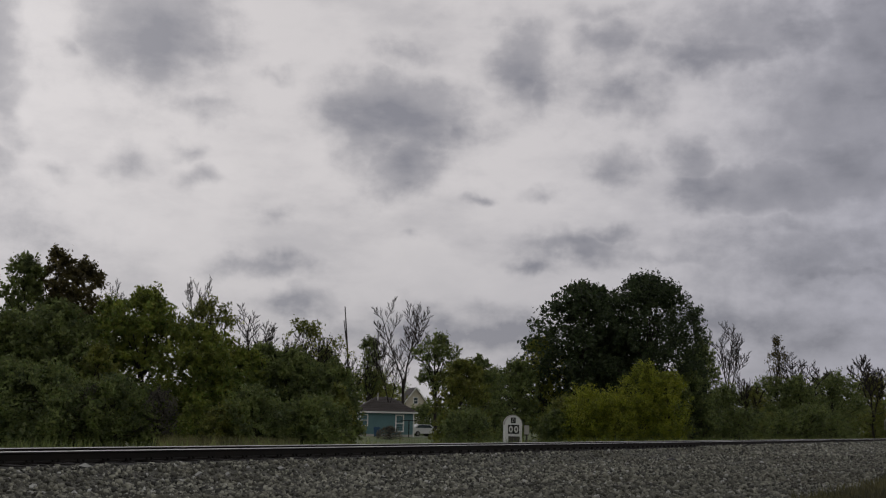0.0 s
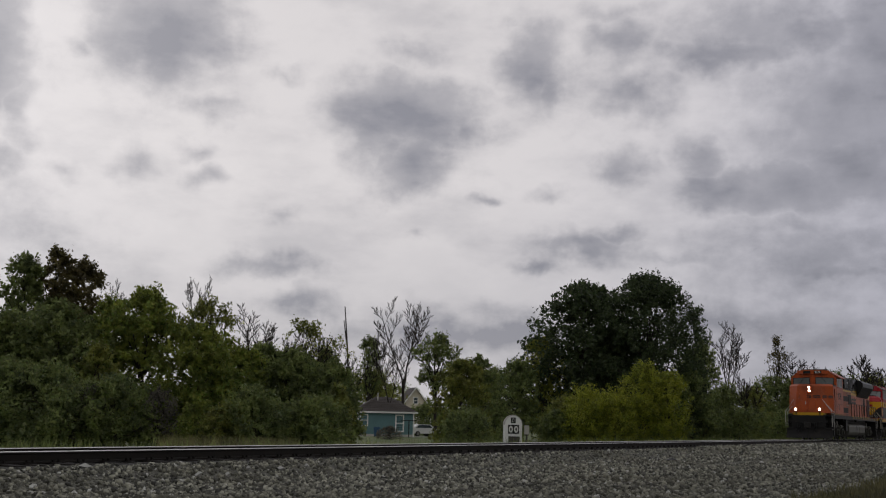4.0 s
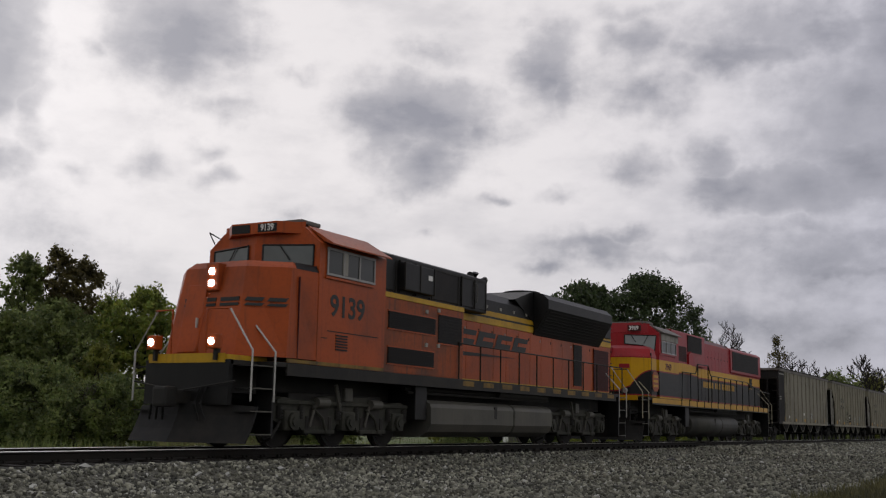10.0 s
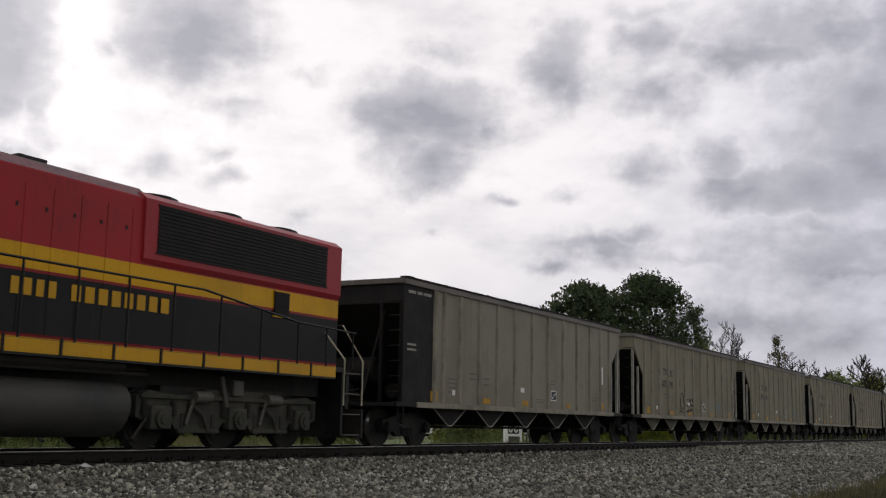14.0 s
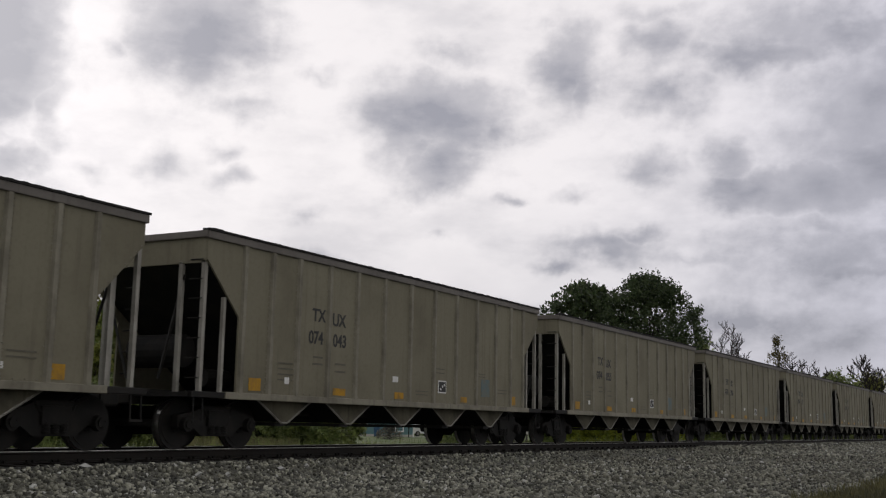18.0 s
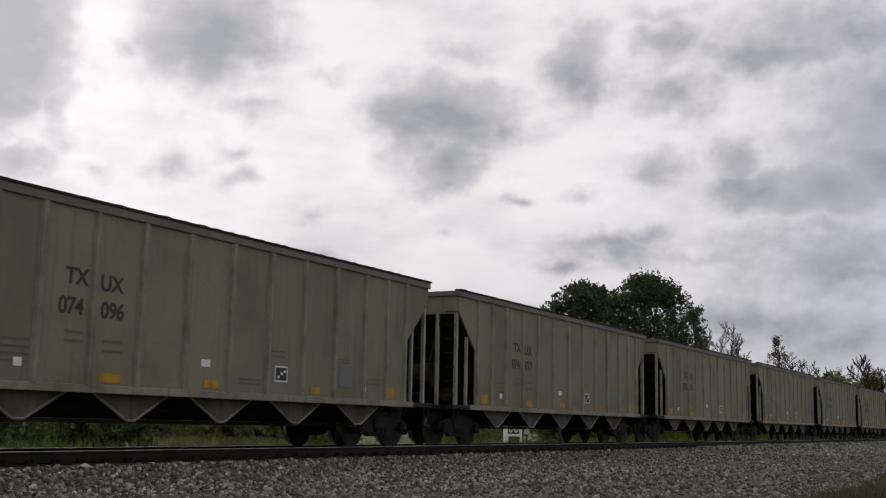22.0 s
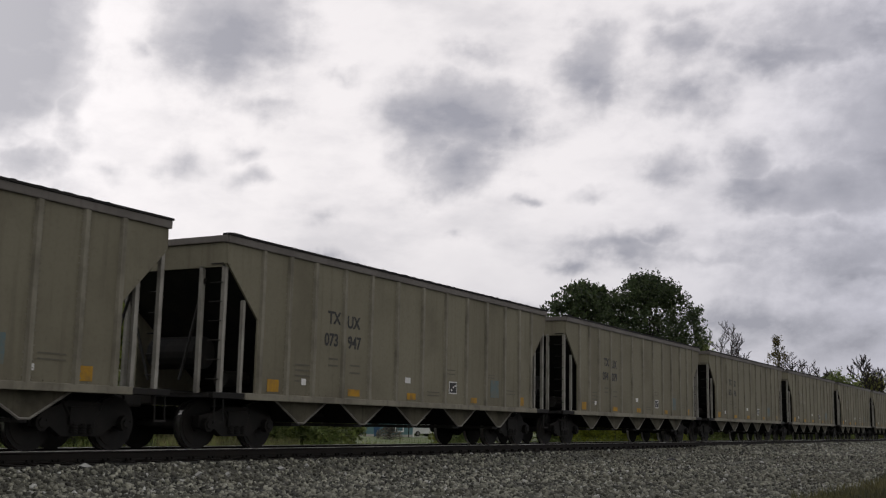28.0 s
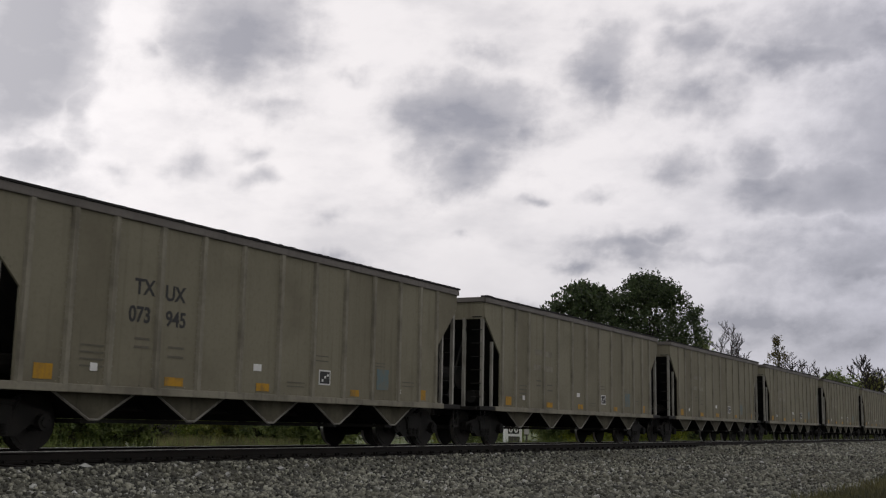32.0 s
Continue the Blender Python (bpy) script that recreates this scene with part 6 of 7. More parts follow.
def bare_tree(name, x, y, h, w, seed, label, lean=0.0, first=3, fork=0.34, thick=0.014, open_out=0.45, shoots=6, droop=0.0):
    """A leafless tree: a trunk that forks into long crooked limbs with side shoots and fine twigs."""
    rng = np.random.default_rng(seed)
    z0 = float(ground_z(np.array(x), np.array(y))) - 0.05
    top = thing(name, label, "tree", "", (x, y, z0))
    g, tw = Geo(), Geo()
    far = math.hypot(x, y)
    across, deep = Vector((y / far, -x / far, 0)), Vector((x / far, y / far, 0))

    def limb(p, d, length, r, level):
        """A crooked limb; shoots leave it on both sides in turn."""
        pts, dirs = [p], [d]
        steps = 5 if level < 2 else 3
        for k in range(steps):
            bend = 0.13 if level < 2 else 0.25
            d = (d + across * rng.normal(0, bend) + deep * rng.normal(0, bend * 0.7) + Vector((0, 0, 0.10 - droop))).normalized()
            pts.append(pts[-1] + d * (length / steps))
            dirs.append(d)
        (g if level < 2 else tw).tube(pts, r, 6 if level < 2 else 3, 0, r * (0.28 if level < 2 else 0.5))
        if level >= 4:
            return
        side = 1 if rng.random() < 0.5 else -1
        n = (shoots + 1, shoots, 5, 3)[level - 1]
        for k in range(n):
            f = 0.25 + 0.73 * (k + rng.random() * 0.7) / n
            j = min(int(f * steps), steps - 1)
            q = pts[j].lerp(pts[j + 1], f * steps - j)
            side = -side
            nd = (dirs[j + 1] + across * side * rng.uniform(0.45, 1.0) + deep * rng.normal(0, 0.4)).normalized()
            limb(q, nd, length * rng.uniform(0.30, 0.58) * (1.1 - 0.40 * f), max(0.00040 * far, r * (1 - 0.6 * f) * 0.55), level + 1)

    t0 = (Vector((0, 0, 1)) + across * lean).normalized()
    mid = t0 * h * fork * 0.5 + across * rng.normal(0, 0.02 * h)
    end = t0 * h * fork
    g.tube([(0, 0, 0), mid, end], h * thick, 8, 0, h * thick * 0.8)
    for k in range(first):
        s = open_out * (2 * k / max(1, first - 1) - 1) + rng.normal(0, 0.08)
        d = (Vector((0, 0, 1)) + across * (s + lean) + deep * rng.normal(0, 0.2)).normalized()
        limb(end - t0 * h * 0.05 * k, d, h * (1 - fork) * rng.uniform(0.85, 1.0), h * thick * 0.62, 1)
    # grown to the wanted height
    zmax = max(v[2] for v in g.v + tw.v)
    k = h / zmax
    reach = np.array([v[0] * across.x + v[1] * across.y for v in g.v + tw.v]) * k
    kw = k * min(2.0, max(0.5, w / (reach.max() - reach.min())))
    for gg in (g, tw):
        gg.v = [(a * kw, b * kw, c * k) for a, b, c in gg.v]
    part("trunk", g, M_BARK, top, "", True)
    part("twig_spray", tw, M_BARK, top)["kind"] = "stuff"
    return top


def dead_snag(x, y, h, lean):
    """A broken dead stem with two short stubs."""
    top = thing("dead_snag", "dead broken snag with few limbs", "tree", "", (x, y, float(ground_z(np.array(x), np.array(y))) - 0.05))
    d = Vector((y, -x, 0)).normalized() * lean
    at = lambda k, o=0.0: tuple(d * (h * k ** 1.4 + o * h) + Vector((0, 0, h * k)))
    part("trunk", Geo().tube([at(0), at(0.4, 0.01), at(0.7, -0.008), at(0.88), at(1.0, 0.01)], 0.085, 7, 0, 0.03), M_BARK, top, "", True)
    part("limb", Geo().tube([at(0.72), at(0.79, 0.12), at(0.9, 0.2)], 0.06, 5, 0, 0.02), M_BARK, top)
    part("limb", Geo().tube([at(0.66), at(0.69, 0.16), at(0.66, 0.3)], 0.05, 5, 0, 0.02), M_BARK, top)
    return top


def grass_tufts(name, n, pick, height, material, label, seed):
    """Thin upright blades on the ground."""
    rng = np.random.default_rng(seed)
    x, y = pick(rng, n)
    n = len(x)
    z = ground_z(x, y)
    hgt = height * (0.4 + 0.9 * rng.random(n))
    th = rng.random(n) * 6.283
    wd = 0.012 + 0.012 * rng.random(n)
    dx, dy = np.cos(th) * wd, np.sin(th) * wd
    lx, ly = rng.normal(0, 0.3, n) * hgt, rng.normal(0, 0.3, n) * hgt
    v = np.stack([np.stack([x - dx, y - dy, z - 0.02], -1), np.stack([x + dx, y + dy, z - 0.02], -1), np.stack([x + lx, y + ly, z + hgt], -1)], 1)
    me = bpy.data.meshes.new(name)
    me.vertices.add(n * 3)
    me.vertices.foreach_set("co", v.ravel())
    me.loops.add(n * 3)
    me.loops.foreach_set("vertex_index", np.arange(n * 3))
    me.polygons.add(n)
    me.polygons.foreach_set("loop_start", np.arange(n) * 3)
    me.polygons.foreach_set("loop_total", np.full(n, 3))
    me.materials.append(material)
    me.update()
    return tagged(new(name, me), label, "grass", "", "stuff")


def far_woods():
    """A long distant belt of trees, too far to tell apart."""
    rng = np.random.default_rng(91)
    cs = []
    for k in range(420):
        th = math.radians(20 + 75 * rng.random())
        r = 230 + 160 * rng.random()
        hh = (5.5 + 5.0 * rng.random()) * (0.8 + 0.25 * math.sin(th * 23))
        m = 110
        u = rng.normal(size=(m, 3)) * np.array([3.0, 3.0, hh * 0.28])
        c = np.array([r * math.sin(th), r * math.cos(th), GROUND + hh * 0.5]) + u
        c[:, 2] = np.clip(c[:, 2], GROUND, GROUND + hh * 1.25)
        cs.append(c)
    ctr = np.concatenate(cs)
    me = leaves_mesh("far_woods", ctr, 1.3, L_DARK, rng, 0.8)
    return tagged(new("far_woods", me), "dark distant belt of autumn trees", "woods", "", "stuff")


far_woods()
leafy_tree("tree", 37.4, 43.0, 9.4, 3.3, 0.1, 0.17, 16200, L_BRONZE, 11, "tall bronze-green tree at the edge of the thicket", clumps=190, clump=0.06, gaps=0.35, spire=0.03, lump=0.16, mid=0.62)
leafy_tree("tree", 39.1, 42.8, 9.0, 3.0, 0.1, 0.17, 10800, L_BRONZE, 12, "bronze-leaved tree with gaps in its crown", clumps=150, clump=0.07, gaps=0.35, spire=0.03, lump=0.16, mid=0.62)
leafy_tree("tree", 35.7, 43.2, 8.8, 3.1, 0.0, 0.17, 13500, L_DARK, 13, "dark green tree of the dense thicket", clumps=170, clump=0.065, gaps=0.25, spire=0.03, lump=0.18, mid=0.6)
leafy_tree("tree", 37.1, 36.5, 7.1, 4.8, 0.0, 0.16, 29700, L_GREEN, 14, "bushy green tree with yellowing leaves", clumps=320, clump=0.055, spire=0.06, gaps=0.3, lump=0.14)
leafy_tree("tree", 33.7, 38.3, 6.2, 5.2, 0.0, 0.17, 20250, L_DARK, 15, "dark leafy tree in the thicket", clumps=240, clump=0.06, gaps=0.15)
leafy_tree("tree", 36.6, 38.3, 6.7, 2.9, 0.0, 0.15, 10800, L_GREEN, 16, "young green tree with yellowing leaves", clumps=170, clump=0.06, gaps=0.3, spire=0.06)
leafy_tree("tree", 31.5, 38.8, 5.7, 3.9, 0.0, 0.17, 13500, L_DARK, 17, "dark leafy tree in the thicket", clumps=200, clump=0.06, gaps=0.15)
leafy_tree("tree", 32.9, 34.9, 4.2, 2.3, 0.0, 0.14, 10800, L_OLIVE, 18, "olive-green shrubby tree in the thicket", clumps=160, clump=0.065)
leafy_tree("tree", 39.1, 34.3, 6.9, 3.2, 0.1, 0.13, 7425, L_OLIVE, 19, "sparse yellow-green tree with open crown", clumps=170, clump=0.06, gaps=0.55, spire=0.02, lump=0.16, mid=0.55)
leafy_tree("tree", 37.3, 33.3, 5.5, 4.2, 0.0, 0.15, 18900, L_GREEN, 20, "leafy green tree in the thicket", clumps=260, clump=0.055, gaps=0.28, lump=0.14)
bare_tree("bare_tree", 46.1, 41.5, 9.5, 1.8, 21, "leafless tree rising over the thicket", first=2, fork=0.66, thick=0.013, open_out=0.5)
bare_tree("bare_tree", 46.3, 38.2, 7.8, 2.6, 22, "leafless leaning tree over the thicket", lean=0.2, fork=0.5, first=3, thick=0.018, open_out=0.7)
bare_tree("bare_tree", 41.8, 43.1, 8.8, 1.8, 23, "thin leafless tree between the crowns", thick=0.009, fork=0.55, first=3, open_out=0.35)
leafy_tree("tree", 39.9, 33.3, 4.7, 3.5, 0.0, 0.15, 16200, L_GREEN, 24, "green tree in the thicket with thinning top", clumps=240, clump=0.055, gaps=0.3, spire=0.05, lump=0.14)
leafy_tree("tree", 41.5, 32.9, 4.8, 3.3, 0.0, 0.15, 12825, L_DARK, 25, "dark green tree in the thicket", clumps=200, clump=0.06, spire=0.06, gaps=0.35, lump=0.14)
leafy_tree("tree", 44.0, 33.0, 4.9, 3.1, 0.0, 0.14, 10125, L_DARK, 26, "dark shrubby tree with upright sprays", clumps=170, clump=0.05, gaps=0.4, spire=0.06, lump=0.14)
leafy_tree("tree", 45.7, 32.3, 4.9, 2.7, 0.0, 0.14, 9450, L_DARK, 27, "dark shrubby tree with upright sprays", clumps=160, clump=0.05, gaps=0.4, spire=0.06, lump=0.14)
leafy_tree("tree", 42.3, 31.9, 4.5, 4.8, 0.0, 0.15, 16200, L_DARK, 28, "low dark green tree in the thicket", clumps=240, clump=0.055, gaps=0.3, spire=0.06, lump=0.14)
bare_tree("bare_tree", 42.4, 32.6, 5.9, 3.0, 83, "half-bare shrubby tree with upright twigs", first=4, fork=0.22, thick=0.012, open_out=0.55)
bare_tree("bare_tree", 44.4, 32.4, 6.1, 3.2, 84, "half-bare shrubby tree with upright twigs", first=4, fork=0.22, thick=0.012, open_out=0.6)
bare_tree("bare_tree", 46.2, 31.9, 6.0, 2.8, 85, "half-bare shrubby tree with upright twigs", first=4, fork=0.24, thick=0.012, open_out=0.55)
leafy_tree("tree", 45.0, 32.9, 6.2, 4.4, 0.45, 0.13, 2600, L_OLIVE, 86, "thin olive sprays over the thicket", clumps=120, clump=0.06, gaps=0.45, spire=0.04, lump=0.16, mid=0.6)
leafy_tree("shrub", 42.7, 29.7, 4.0, 2.8, 0.0, 0.14, 12150, L_DARK, 29, "dark rounded shrub beside the railway", category='shrub', spire=0.05, gaps=0.3)
leafy_tree("shrub", 41.2, 28.4, 2.9, 1.6, 0.0, 0.13, 8100, L_OLIVE, 30, "olive shrub before the small house", category='shrub')
leafy_tree("shrub", 37.4, 26.8, 2.4, 2.9, 0.0, 0.13, 9450, L_DARK, 31, "dark low shrub beside the railway", category='shrub')
leafy_tree("shrub", 35.8, 28.8, 2.7, 3.9, 0.0, 0.13, 12150, L_DARK, 32, "dark low shrub beside the railway", category='shrub')
leafy_tree("shrub", 34.4, 30.5, 2.1, 1.8, 0.0, 0.11, 4725, L_GREEN, 33, "grey half-bare brush beside the railway", category='shrub')
leafy_tree("shrub", 34.0, 32.4, 2.6, 1.9, 0.0, 0.09, 4050, L_GREY, 34, "grey twiggy brush beside the railway", category='shrub', gaps=0.4)
leafy_tree("shrub", 32.1, 32.9, 3.0, 3.0, 0.0, 0.13, 10800, L_DARK, 35, "dark shrub under the trees", category='shrub')
leafy_tree("shrub", 29.7, 33.8, 3.3, 4.6, 0.0, 0.14, 13500, L_DARK, 36, "dark shrub under the trees", category='shrub')
leafy_tree("shrub", 29.0, 35.7, 3.5, 3.6, 0.0, 0.14, 10800, L_DARK, 37, "dark shrub under the trees", category='shrub')
leafy_tree("shrub", 34.3, 29.1, 2.0, 2.0, 0.0, 0.11, 6750, L_OLIVE, 38, "low olive shrub beside the railway", category='shrub')
dead_snag(59.7, 40.2, 9.1, -0.065)
leafy_tree("tree", 113.0, 73.6, 11.4, 3.5, 0.45, 0.25, 3510, L_DARK, 40, "slender dark tree with upright sprays", clumps=120, clump=0.07, gaps=0.3, spire=0.06)
leafy_tree("tree", 116.0, 74.7, 8.0, 8.6, 0.0, 0.24, 8775, L_OLIVE, 41, "olive tree behind the small house")
leafy_tree("tree", 208.0, 129.5, 10.3, 20.9, 0.0, 0.34, 9450, L_DARK, 42, "dark tree behind the houses")
bare_tree("bare_tree", 109.4, 66.5, 16.5, 7.4, 43, "tall leafless tree with spreading crown", first=3, fork=0.42, thick=0.017, open_out=0.4)
bare_tree("bare_tree", 103.6, 64.5, 11.2, 4.7, 44, "leafless tree behind the small house", lean=-0.15, fork=0.4, thick=0.014, open_out=0.7)
leafy_tree("tree", 74.8, 42.4, 8.2, 3.6, 0.5, 0.17, 7425, L_DARK, 45, "dark green tree with loose upright sprays", clumps=160, clump=0.06, gaps=0.5, spire=0.05, lump=0.16, mid=0.62)
leafy_tree("tree", 70.5, 37.9, 6.0, 4.7, 0.0, 0.19, 18900, L_OLIVE, 46, "olive-green tree beside the yard", clumps=240, clump=0.055, spire=0.06, gaps=0.25)
leafy_tree("tree", 81.8, 42.1, 6.7, 3.9, 0.0, 0.19, 8775, L_DARK, 47, "dark tree with a thin top", clumps=150, clump=0.06, gaps=0.45, spire=0.1)
leafy_tree("shrub", 66.3, 35.0, 2.6, 4.0, 0.0, 0.15, 8775, L_DARK, 48, "grey-green shrub in the yard", category='shrub')
leafy_tree("tree", 102.9, 51.3, 6.8, 6.5, 0.0, 0.26, 10800, L_DARK, 49, "dark tree behind the white shed", spire=0.04, gaps=0.15)
leafy_tree("tree", 94.9, 45.0, 7.3, 5.1, 0.0, 0.24, 10125, L_DARK, 50, "dark tree beside the white shed", spire=0.05, gaps=0.12)
leafy_tree("tree", 100.6, 44.8, 9.9, 5.9, 0.0, 0.2, 14850, L_GOLD, 51, "yellowing tree beside the big dark tree", clumps=200, clump=0.06, gaps=0.25, spire=0.06)
leafy_tree("tree", 103.8, 42.0, 15.7, 13.6, 0.12, 0.42, 15500, L_DEEP, 52, "large dark tree with gaps in its crown", clumps=250, clump=0.055, gaps=0.58, mid=0.34, lump=0.12, foot=0.85)
leafy_tree("tree", 104.2, 35.3, 16.3, 13.2, 0.0, 0.27, 56700, L_DEEP, 53, "large dense dark green tree", clumps=560, clump=0.045, lump=0.05, mid=0.48, gaps=0.12)
leafy_tree("tree", 108.7, 40.5, 11.2, 13.0, 0.0, 0.3, 24300, L_DEEP, 54, "dark lower crown of the grove", clumps=300, clump=0.05, gaps=0.08)
leafy_tree("shrub", 85.5, 34.1, 4.6, 4.9, 0.0, 0.16, 12150, L_YELLOW, 55, "bright yellow-green bush by the track", category='shrub', clumps=130, clump=0.1, lump=0.2, spire=0.05, gaps=0.2)
leafy_tree("shrub", 85.3, 31.6, 4.2, 4.9, 0.0, 0.16, 11475, L_YELLOW, 56, "bright yellow-green bush by the track", category='shrub', clumps=130, clump=0.1, lump=0.2, spire=0.06, gaps=0.2)
leafy_tree("shrub", 88.0, 30.1, 6.6, 4.9, 0.0, 0.16, 14175, L_YELLOW, 57, "tall bright yellow-green bush by the track", category='shrub', clumps=150, clump=0.09, lump=0.2, spire=0.05, gaps=0.2)
leafy_tree("shrub", 87.7, 27.9, 5.9, 4.1, 0.0, 0.16, 12150, L_YELLOW, 58, "yellow-green bush with rounded top", category='shrub', clumps=140, clump=0.09, lump=0.16, spire=0.03, gaps=0.15)
leafy_tree("shrub", 87.5, 36.9, 3.9, 4.6, 0.0, 0.18, 10800, L_OLIVE, 59, "olive bush behind the white shed", category='shrub')
leafy_tree("shrub", 85.4, 36.8, 2.7, 3.2, 0.0, 0.18, 8100, L_DARK, 60, "dark low bush beside the white shed", category='shrub')
leafy_tree("tree", 123.0, 35.5, 10.9, 6.7, 0.0, 0.26, 13500, L_DARK, 61, "dark tree at the grove edge", gaps=0.12, spire=0.03)
leafy_tree("tree", 103.5, 30.7, 6.8, 4.8, 0.0, 0.22, 10800, L_DARK, 62, "dark leafy brush behind the yellow bushes")
bare_tree("bare_tree", 123.8, 32.4, 13.6, 5.4, 63, "leafless tree with fine twigs", first=3, fork=0.42, thick=0.017, open_out=0.4)
leafy_tree("shrub", 117.8, 31.5, 6.0, 6.7, 0.0, 0.22, 10800, L_DARK, 64, "dark brush along the track", category='shrub')
leafy_tree("shrub", 120.5, 29.2, 5.8, 5.4, 0.0, 0.2, 8100, L_OLIVE, 65, "olive brush along the track", category='shrub')
bare_tree("bare_tree", 118.5, 28.9, 7.8, 3.4, 66, "small leafless tree in brush", first=3, open_out=0.6)
leafy_tree("tree", 136.8, 29.9, 12.2, 3.6, 0.1, 0.2, 1900, L_BRONZE, 67, "slender half-bare tree in brush", clumps=100, clump=0.09, gaps=0.45, spire=0.04)
bare_tree("bare_tree", 139.2, 27.9, 11.9, 7.0, 68, "leafless wide tree with fine twigs", fork=0.38, first=3, open_out=0.6, thick=0.016)
leafy_tree("shrub", 134.6, 30.3, 7.8, 6.8, 0.0, 0.24, 10125, L_DARK, 69, "dark brush along the track", category='shrub')
leafy_tree("shrub", 136.3, 27.3, 7.6, 6.8, 0.0, 0.24, 10125, L_DARK, 70, "dark brush along the track", category='shrub')
leafy_tree("tree", 147.8, 25.5, 8.6, 8.8, 0.0, 0.27, 13500, L_DARK, 71, "dark rounded tree by the track")
bare_tree("bare_tree", 173.3, 24.1, 13.1, 6.7, 72, "leafless tree in the distance", fork=0.36, first=3)
leafy_tree("tree", 178.3, 24.7, 9.8, 10.5, 0.0, 0.3, 10800, L_OLIVE, 73, "olive tree in the distance")
leafy_tree("tree", 166.9, 32.3, 7.5, 11.9, 0.0, 0.3, 9450, L_DARK, 74, "dark tree in the distance")
leafy_tree("shrub", 105.8, 30.2, 3.5, 3.3, 0.0, 0.17, 4050, L_DARK, 75, "dark brush before the low outbuilding", category='shrub', gaps=0.2)
leafy_tree("shrub", 114.4, 28.9, 3.6, 7.8, 0.0, 0.18, 8775, L_DARK, 76, "dark low brush along the track", category='shrub')
leafy_tree("shrub", 129.6, 25.1, 4.1, 10.7, 0.0, 0.2, 10800, L_DARK, 77, "dark low brush along the track", category='shrub')
leafy_tree("shrub", 84.9, 52.9, 1.1, 2.6, 0.0, 0.11, 2025, L_GREY, 78, "grey weeds before the small house", category='shrub')
leafy_tree("shrub", 129.9, 75.0, 4.1, 7.0, 0.0, 0.24, 7000, L_DARK, 81, "dark hedge between the two houses", category='shrub', gaps=0.1)
leafy_tree("shrub", 31.2, 33.4, 2.6, 2.2, 0.0, 0.08, 3600, L_GREY, 82, "grey twiggy brush with few leaves", category='shrub', gaps=0.4, spire=0.06)
leafy_tree("tree", 30.5, 39.6, 5.5, 4.2, 0.0, 0.2, 10800, L_DARK, 79, "dark tree of the thicket")
leafy_tree("tree", 169.2, 16.6, 10.8, 10.6, 0.0, 0.2, 10800, L_DARK, 80, "dark tree of the thicket")


def verge(rng, n):
    x = 15 + 110 * rng.random(n) ** 1.6
    y = 17.8 + 5.5 * rng.random(n)
    return x, y


def near_verge(rng, n):
    x = 12 + 22 * rng.random(n) ** 1.3
    y = 0.4 + 2.15 * rng.random(n) + 0.02 * x + rng.normal(0, 0.25, n)
    keep = np.sin(x * 2.1) * np.cos(y * 3.3 + x) > -0.75
    return x[keep], y[keep]


def brush_edge(rng, n):
    th = np.radians(46.5 + 6.8 * rng.random(n))
    r = 42 + 6 * rng.random(n)
    return r * np.sin(th), r * np.cos(th)


grass_tufts("verge_grass", 34000, verge, 0.36, L_BLADE, "green rough grass beyond the track", 5)
grass_tufts("dry_grass", 9000, brush_edge, 0.7, L_STRAW, "tall pale dry grass before the thicket", 6)
grass_tufts("near_grass", 22000, near_verge, 0.16, L_VERGE, "short yellowing grass at the gravel edge", 8)

# ---------------------------------------------------------------- houses, shed and vehicles beyond the track
M_TEAL = worn("teal_siding", (0.124, 0.223, 0.239), (0.093, 0.167, 0.180), 0.6, 0.0, 0.8, 12, 0.4)
M_ROOF = worn("roof_shingle", (0.087, 0.077, 0.071), (0.056, 0.050, 0.046), 0.85, 0.0, 1.0, 10, 0.6, False, 0.4)
M_TRIM = worn("white_trim", (0.78, 0.78, 0.76), (0.45, 0.44, 0.42), 0.55, 0.0, 1.5, 14, 0.4)
M_CREAM = worn("cream_siding", (0.52, 0.47, 0.38), (0.38, 0.34, 0.28), 0.6, 0.0, 0.8, 12, 0.4)
M_PANE = plain("window_pane", (0.06, 0.075, 0.085), 0.08, 0.0, 0.2, 2)
M_SHED = worn("shed_white", (0.88, 0.88, 0.87), (0.72, 0.72, 0.70), 0.5, 0.0, 1.5, 14, 0.3)
M_CONC = worn("concrete", (0.50, 0.48, 0.45), (0.36, 0.34, 0.31), 0.8, 0.0, 1, 10, 0.5, False)
M_CARW = plain("car_white", (0.70, 0.70, 0.70), 0.25, 0.0, 0.05)
M_RUBBER = plain("tyre_rubber", (0.02, 0.02, 0.02), 0.8)
M_BIN = plain("bin_blue", (0.03, 0.08, 0.16), 0.5)


def at_thing(ob, x, y, turn):
    ob.location = (x, y, float(ground_z(np.array(x), np.array(y))))
    ob.rotation_euler = (0, 0, radians(turn))
    return ob


